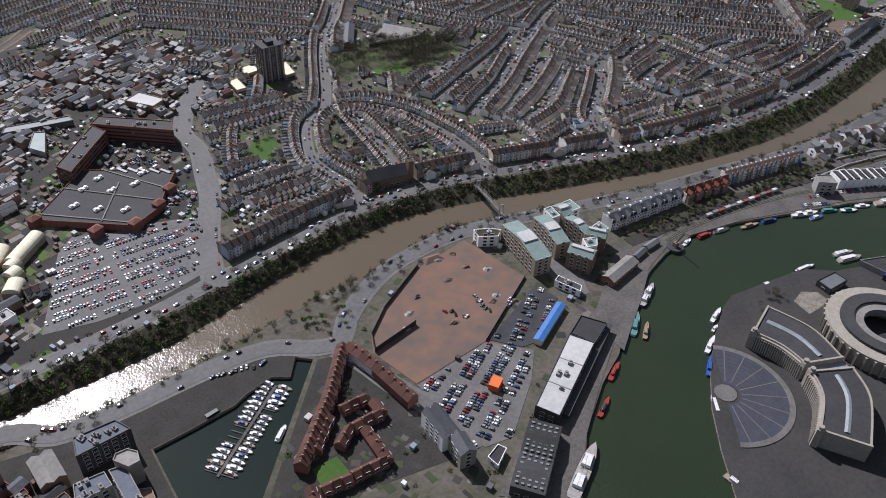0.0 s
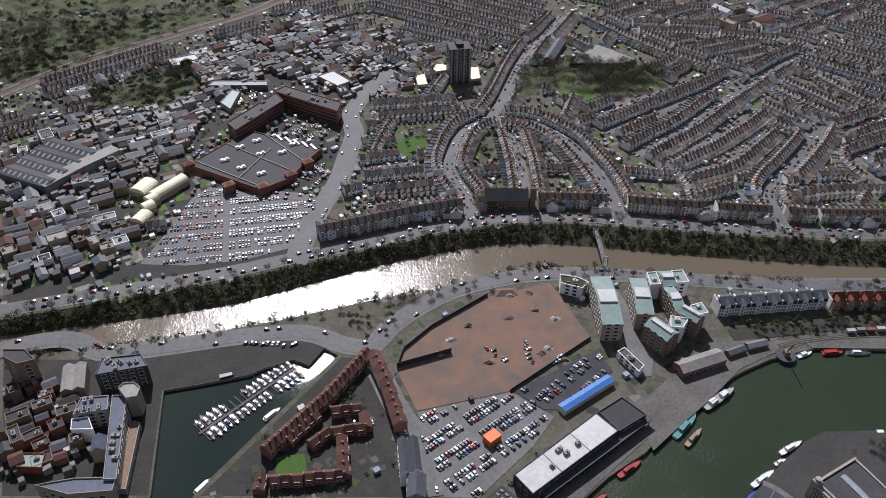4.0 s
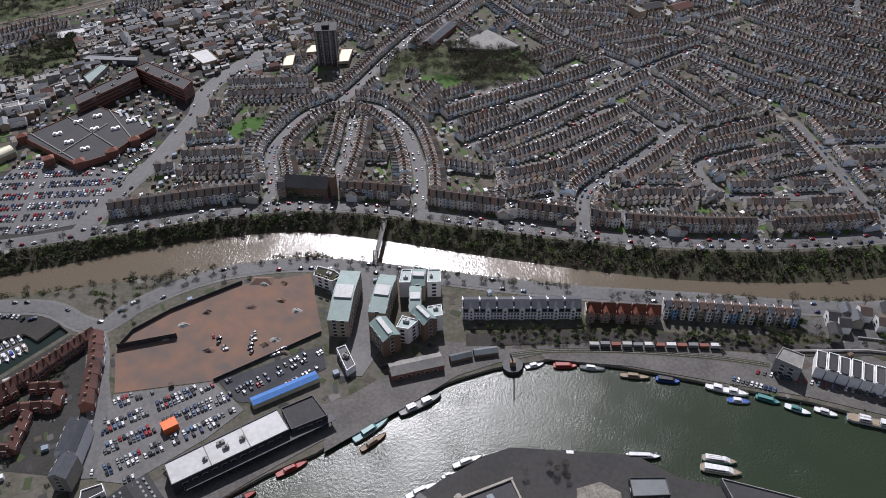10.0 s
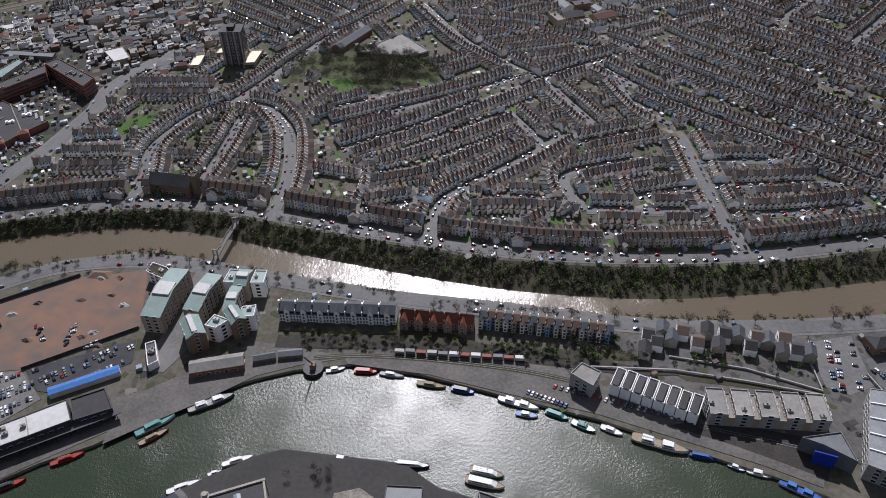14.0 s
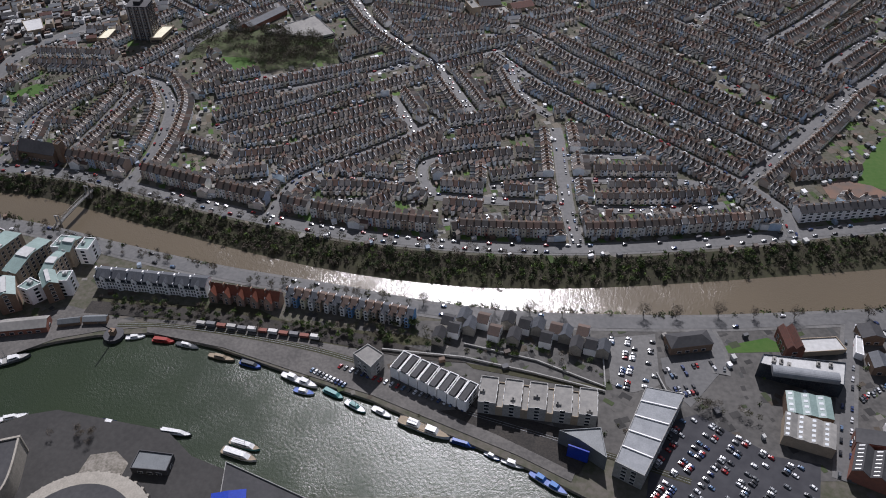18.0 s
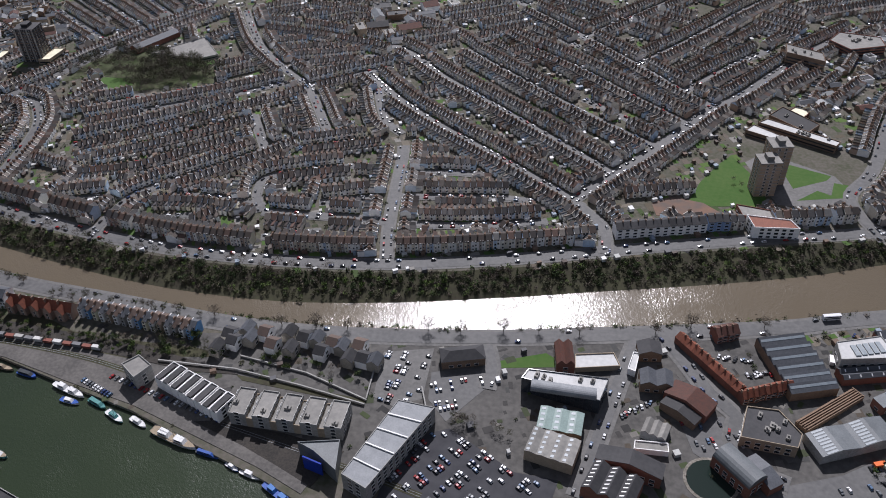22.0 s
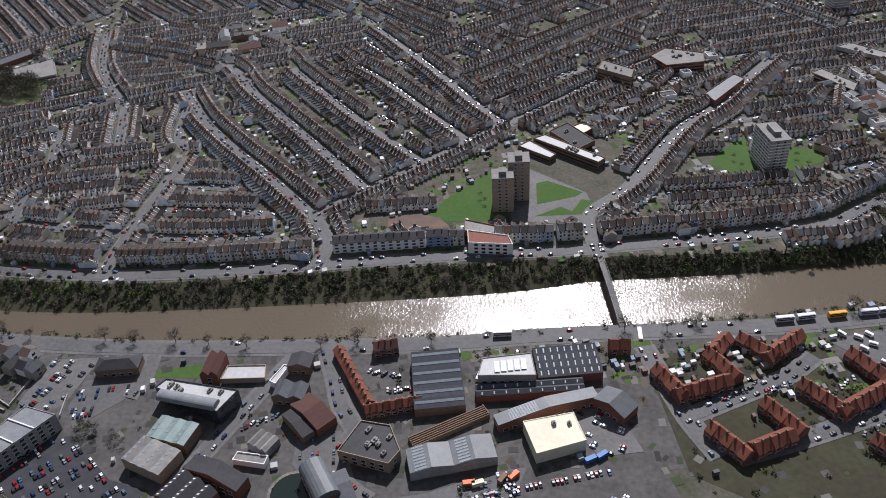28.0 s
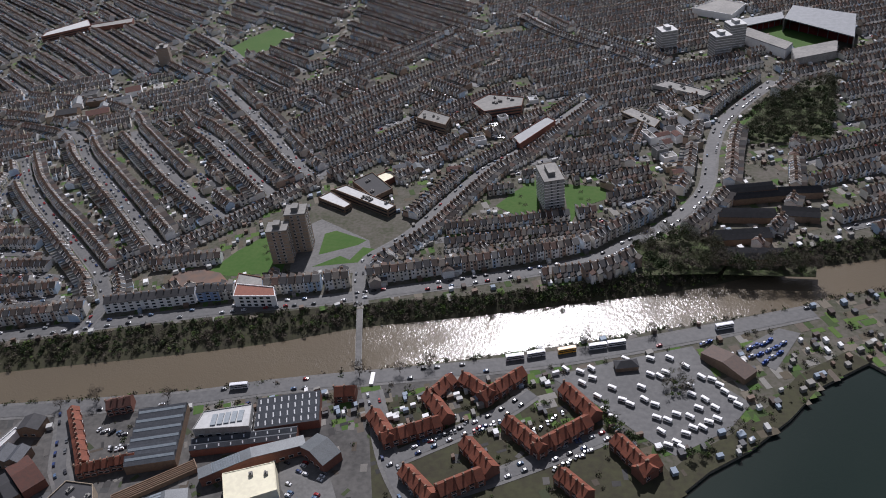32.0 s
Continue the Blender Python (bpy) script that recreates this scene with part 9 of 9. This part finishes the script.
# retaining walls behind the waterside flats
for ln_, h in (([(584.1, 316.6), (626.8, 309.7), (665.3, 295.8)], 1.3), ([(538.1, 305.5), (585.3, 306.0), (625.4, 300.1), (665.0, 292.5)], 1.6), ([(665.0, 296.6), (663.6, 327.0)], 1.6), ([(693.4, 309.5), (698.7, 295.0)], 1.8)):
    for a, b in zip(ln_, ln_[1:]):
        m, L = rowpose(a, b)
        tagged(part("retaining_wall", Shape().box(0, L, -0.25, 0.25, -0.2, h).box(0, L, -0.35, 0.35, h, h + 0.15), M_CONCRETE, None, "", m), "weathered concrete retaining wall below the terraces", "wall", kind="structure")
wood([(469.5, 317.1), (522.7, 323.1), (546.0, 335.6), (556.3, 322.4), (529.9, 309.9), (484.5, 311.6)], 40, (5, 2, 0), (0.35, 0.6))
wood([(568.2, 312.4), (609.4, 323.5), (660.3, 315.6), (663.6, 301.2), (622.6, 307.4), (584.6, 307.7)], 26, (5, 2, 0, 4), (0.35, 0.65))
wood([(1164.4, 433.8), (1176.8, 442.5), (1181.4, 429.6), (1174.7, 417.8), (1164.9, 420.6)], 14, (2, 0, 4), (0.4, 0.7))
wood([(925.5, 298.4), (954.8, 307.2), (967.9, 293.2), (942.0, 281.9), (922.2, 284.5)], 10, (2, 4, 0), (0.35, 0.55))
wood([(1069.6, 371.2), (1091.6, 382.5), (1098.8, 361.0), (1083.0, 351.3)], 10, (2, 4, 5), (0.3, 0.5))
wood([(1105.6, 388.7), (1131.4, 409.2), (1128.4, 384.5), (1111.9, 374.3)], 8, (2, 4, 5), (0.3, 0.5))
wood([(106.6, 290.3), (125.5, 292.4), (128.2, 278.0), (108.2, 282.1)], 9, (5, 2), (0.4, 0.6))

def join(name, items, lab, cat, mats):
    """One mesh out of many copies: items of (points, faces, slots, x, y, z, angle, size)."""
    V, F, S, k = [], [], [], 0
    for v, f, sl, x, y, z, a, s in items:
        c, n = math.cos(a), math.sin(a)
        V.append(np.stack([x + s * (v[:, 0] * c - v[:, 1] * n), y + s * (v[:, 0] * n + v[:, 1] * c), z + s * v[:, 2]], 1))
        F.append(f + k)
        S.append(sl)
        k += len(v)
    if not V:
        return
    V, F, S = np.concatenate(V), np.concatenate(F), np.concatenate(S)
    me = bpy.data.meshes.new(name)
    me.vertices.add(len(V))
    me.vertices.foreach_set("co", V.ravel())
    me.loops.add(F.size)
    me.loops.foreach_set("vertex_index", F.ravel())
    me.polygons.add(len(F))
    me.polygons.foreach_set("loop_start", np.arange(0, F.size, F.shape[1]))
    for m in mats:
        me.materials.append(m)
    me.polygons.foreach_set("material_index", S)
    me.polygons.foreach_set("use_smooth", np.zeros(len(F), bool))
    me.update()
    tagged(new(name, me), lab, cat, kind="stuff")


def thin(shape, keep):
    f = np.array([t for t in shape.f if len(t) == 3])[::keep]
    return np.array(shape.v)[f].reshape(-1, 3), np.arange(len(f) * 3).reshape(-1, 3)


MATS_T = [M_TWIG, M_BUD, M_LEAF, M_FRESH]
SLOT_T = (0, 0, 1, 1, 3, 2, 2)
items = []
for x, y, z, k, s in far_trees:
    v, f = thin(TREES[k][4], 3)
    v = v * (1, 1, 1)
    mid = v.reshape(-1, 3, 3).mean(1, keepdims=True)
    v = ((v.reshape(-1, 3, 3) - mid) * 1.5 + mid).reshape(-1, 3)
    items.append((v, f, np.full(len(f), SLOT_T[k]), x, y, z, (x + y) % 6.28, s))
join("woodland", items, "mixed bare and evergreen trees growing close together", "trees", MATS_T)

# low scrub on both banks, hedges and garden bushes
def clump(n, r, h):
    p = rt_.normal(size=(n, 1, 3)) * (r * 0.5, r * 0.5, 0) + rt_.uniform(0, 1, (n, 1, 1)) * (0, 0, h)
    return (p + rt_.normal(size=(n, 3, 3)) * 0.34).reshape(-1, 3), np.arange(n * 3).reshape(-1, 3)


CLUMPS = [clump(40, 1.3, 1.7) for _ in range(5)]
items = []
for line, low, zl, n, t1 in ((SOUTH_TOP, SOUTH_WATER, WATER_Z, 5200, 0.8), (NORTH_TOP, NORTH_WATER, WATER_Z, 700, 0.5)):
    a, b = resample(line, 900), resample(low, 900)
    for _ in range(n):
        i = int(rt_.integers(120, 760))
        t = rt_.uniform(0, t1) ** 1.0
        p = a[i].lerp(b[i], t)
        v, f = CLUMPS[int(rt_.integers(5))]
        items.append((v, f, np.full(len(f), int(rt_.choice((0, 1, 1, 2, 2, 3), p=(0.24, 0.20, 0.20, 0.14, 0.13, 0.09)))), p.x + rt_.normal(), p.y + rt_.normal(), zl * t, rt_.uniform(0, 6.28), rt_.uniform(0.7, 1.5)))
join("bank_scrub", items, "dense green and brown scrub on the river banks", "scrub", MATS_T)

# gardens behind the houses: bushes, sheds, lawns and yards
M_PATCH = palette("garden_patch", [(0.06, 0.11, 0.025), (0.08, 0.13, 0.03), (0.16, 0.14, 0.11), (0.10, 0.085, 0.06), (0.22, 0.21, 0.19), (0.05, 0.075, 0.025), (0.12, 0.10, 0.08)], 0.95)
M_SHEDS = palette("shed_roofs", [(0.46, 0.46, 0.44), (0.10, 0.10, 0.105), (0.22, 0.21, 0.19), (0.16, 0.11, 0.08), (0.75, 0.75, 0.74), (0.08, 0.06, 0.05), (0.25, 0.30, 0.36)], 0.7)
cubev = np.array([(-0.5, -0.5, 0), (0.5, -0.5, 0), (0.5, 0.5, 0), (-0.5, 0.5, 0), (-0.5, -0.5, 1), (0.5, -0.5, 1.12), (0.5, 0.5, 1.12), (-0.5, 0.5, 1)])
cubef = np.array([(0, 1, 5, 4), (1, 2, 6, 5), (2, 3, 7, 6), (3, 0, 4, 7), (4, 5, 6, 7)])
bush, sheds, patches, yards = [], [], [], []
M_YARDPATCH = palette("yard_patch", [(0.06, 0.06, 0.058), (0.10, 0.095, 0.088), (0.035, 0.034, 0.033), (0.05, 0.065, 0.028), (0.16, 0.15, 0.135), (0.075, 0.062, 0.048), (0.045, 0.055, 0.028), (0.05, 0.048, 0.046)], 0.9)
for n in range(60000):
    x, y = rt_.uniform(-560, 1500), 380 + 900 * rt_.random() ** 1.4
    if n > 46000:
        x, y = rt_.uniform(40, 1300), rt_.uniform(150, 480)
        if rt_.random() < 0.6 or (y < 262 and 225 < x < 690) or (x < 130 and y > 300) or x > 1175:
            continue
    i, j = int((x - GX) / CELL), int((y - GY) / CELL)
    if taken[i, j] or not (0 < i < NX and 0 < j < NY):
        continue
    r, a = rt_.random(), math.radians(25 + 90 * int(rt_.integers(2)))
    near_bank = n > 46000
    if r < ((0.5 if x > 1030 else 0.16) if near_bank else 0.36):
        v, f = CLUMPS[int(rt_.integers(5))]
        bush.append((v, f, np.full(len(f), int(rt_.choice((0, 1, 1, 2, 3)))), x, y, 0, a, rt_.uniform(0.5, 1.3)))
    elif r < ((0.6 if x > 1030 else 0.20) if near_bank else 0.64):
        sheds.append((cubev * (rt_.uniform(1.6, 4.0), rt_.uniform(1.6, 3.6), rt_.uniform(2.0, 2.7)), cubef, np.zeros(5, int), x, y, -0.05, a, 1.0))
    elif near_bank:
        yards.append((cubev * (rt_.uniform(1.5, 5), rt_.uniform(2, 7), 0.03), cubef, np.zeros(5, int), x, y, 0.07 + 0.06 * rt_.random(), math.radians(float(rt_.choice((12, 28, 60, 118)))), 1.0))
    else:
        patches.append((cubev * (rt_.uniform(3, 6), rt_.uniform(5, 11), 0.05), cubef, np.zeros(5, int), x, y, 0.02 + 0.06 * rt_.random(), a, 1.0))
SHOPS = [(-148.9, 548.4), (-115.2, 617.0), (-32.5, 731.0), (92.3, 828.7), (217.1, 729.2), (165.6, 628.0), (115.2, 644.3), (51.3, 697.0), (6.8, 624.5), (-9.3, 568.9), (-39.0, 513.5), (-78.3, 487.7), (-34.4, 449.3), (-36.6, 390.1), (-92.2, 390.3)]
COURT = [(-74.6, 313.6), (-31.0, 309.0), (-28.3, 273.6), (-12.1, 264.8), (-24.3, 245.1), (-54.9, 247.9)]
huts = []
for poly, count, big in ((SHOPS, 4200, 8.0), (COURT, 90, 5.0)):
    xs, ys = [p[0] for p in poly], [p[1] for p in poly]
    for _ in range(count):
        x, y = rt_.uniform(min(xs), max(xs)), rt_.uniform(min(ys), max(ys))
        i, j = int((x - GX) / CELL), int((y - GY) / CELL)
        if 0 < i < NX and 0 < j < NY and not taken[i, j] and inside(poly, x, y):
            huts.append((cubev * (rt_.uniform(2.5, big), rt_.uniform(2.5, big * 0.7), rt_.uniform(2.2, 5.5)), cubef, np.zeros(5, int), x, y, -0.05, math.radians(float(rt_.choice((25, 30, 118, 20)))), 1.0))
join("back_buildings", huts, "crowded small flat-roofed back buildings and stores", "buildings", [M_BACKROOF])
join("yard_surfaces", yards, "patched concrete, moss and tarmac of the yards", "yards", [M_YARDPATCH])
join("garden_bushes", bush, "bushes and small trees in the back gardens", "bushes", MATS_T)
join("garden_sheds", sheds, "sheds and small lean-tos in the back gardens", "sheds", [M_SHEDS])
join("garden_plots", patches, "lawns, beds and paved yards behind the houses", "gardens", [M_PATCH])

for i, (x, y) in enumerate([(927.2, 295.6), (931.4, 296.4), (982.7, 321.0), (988.0, 324.5), (947.5, 304.1), (942.6, 301.5), (919.0, 306.8), (917.9, 365.2)]):
    paint, word = ((M_ORANGE, "orange"), (M_CREAM, "yellow"), (M_BLUE, "blue"), (M_BLUE, "blue"), (M_ORANGE, "orange"), (M_BROWNBRICK, "rusty brown"), (M_WHITE, "white"), (M_WHITE, "white"))[i]
    ob = thing("storage_container", word + " steel storage container standing in the works yard", "container", pose(x, y, 0.25, 0, 0, 20 + 9 * i), "yard containers")
    part("body", Shape().box(-3.0, 3.0, -1.2, 1.2, 0, 2.5, 0, True), paint, ob)
    for k in range(8):
        part("rib", Shape().box(-2.8 + k * 0.78, -2.65 + k * 0.78, -1.26, 1.26, 0.15, 2.4, 0, True), paint, ob)
    part("door", Shape().box(3.0, 3.06, -1.05, 1.05, 0.15, 2.35, 0, True), M_STEELGREY, ob)
# round dock in the works yard
rp = [(845.4, 273.9)][0]
rd = tagged(thing("round_dock", "round stone-lined dock full of dark water", "dock", pose(rp[0], rp[1], 0)), kind="structure")
ringv = lambda r, z: [(r * math.cos(i * 0.2618), r * math.sin(i * 0.2618), z) for i in range(24)]
s = Shape().add(ringv(13.5, 0.32) + ringv(12.0, 0.32) + ringv(12.0, -0.2) , [(k * 24 + i, k * 24 + (i + 1) % 24, k * 24 + 24 + (i + 1) % 24, k * 24 + 24 + i) for k in range(2) for i in range(24)])
part("coping", s, M_STONE, rd, "pale stone coping")
part("dock_water", Shape().add(ringv(12.0, 0.25), [tuple(range(24))]), M_BASIN, rd, "still dark water")
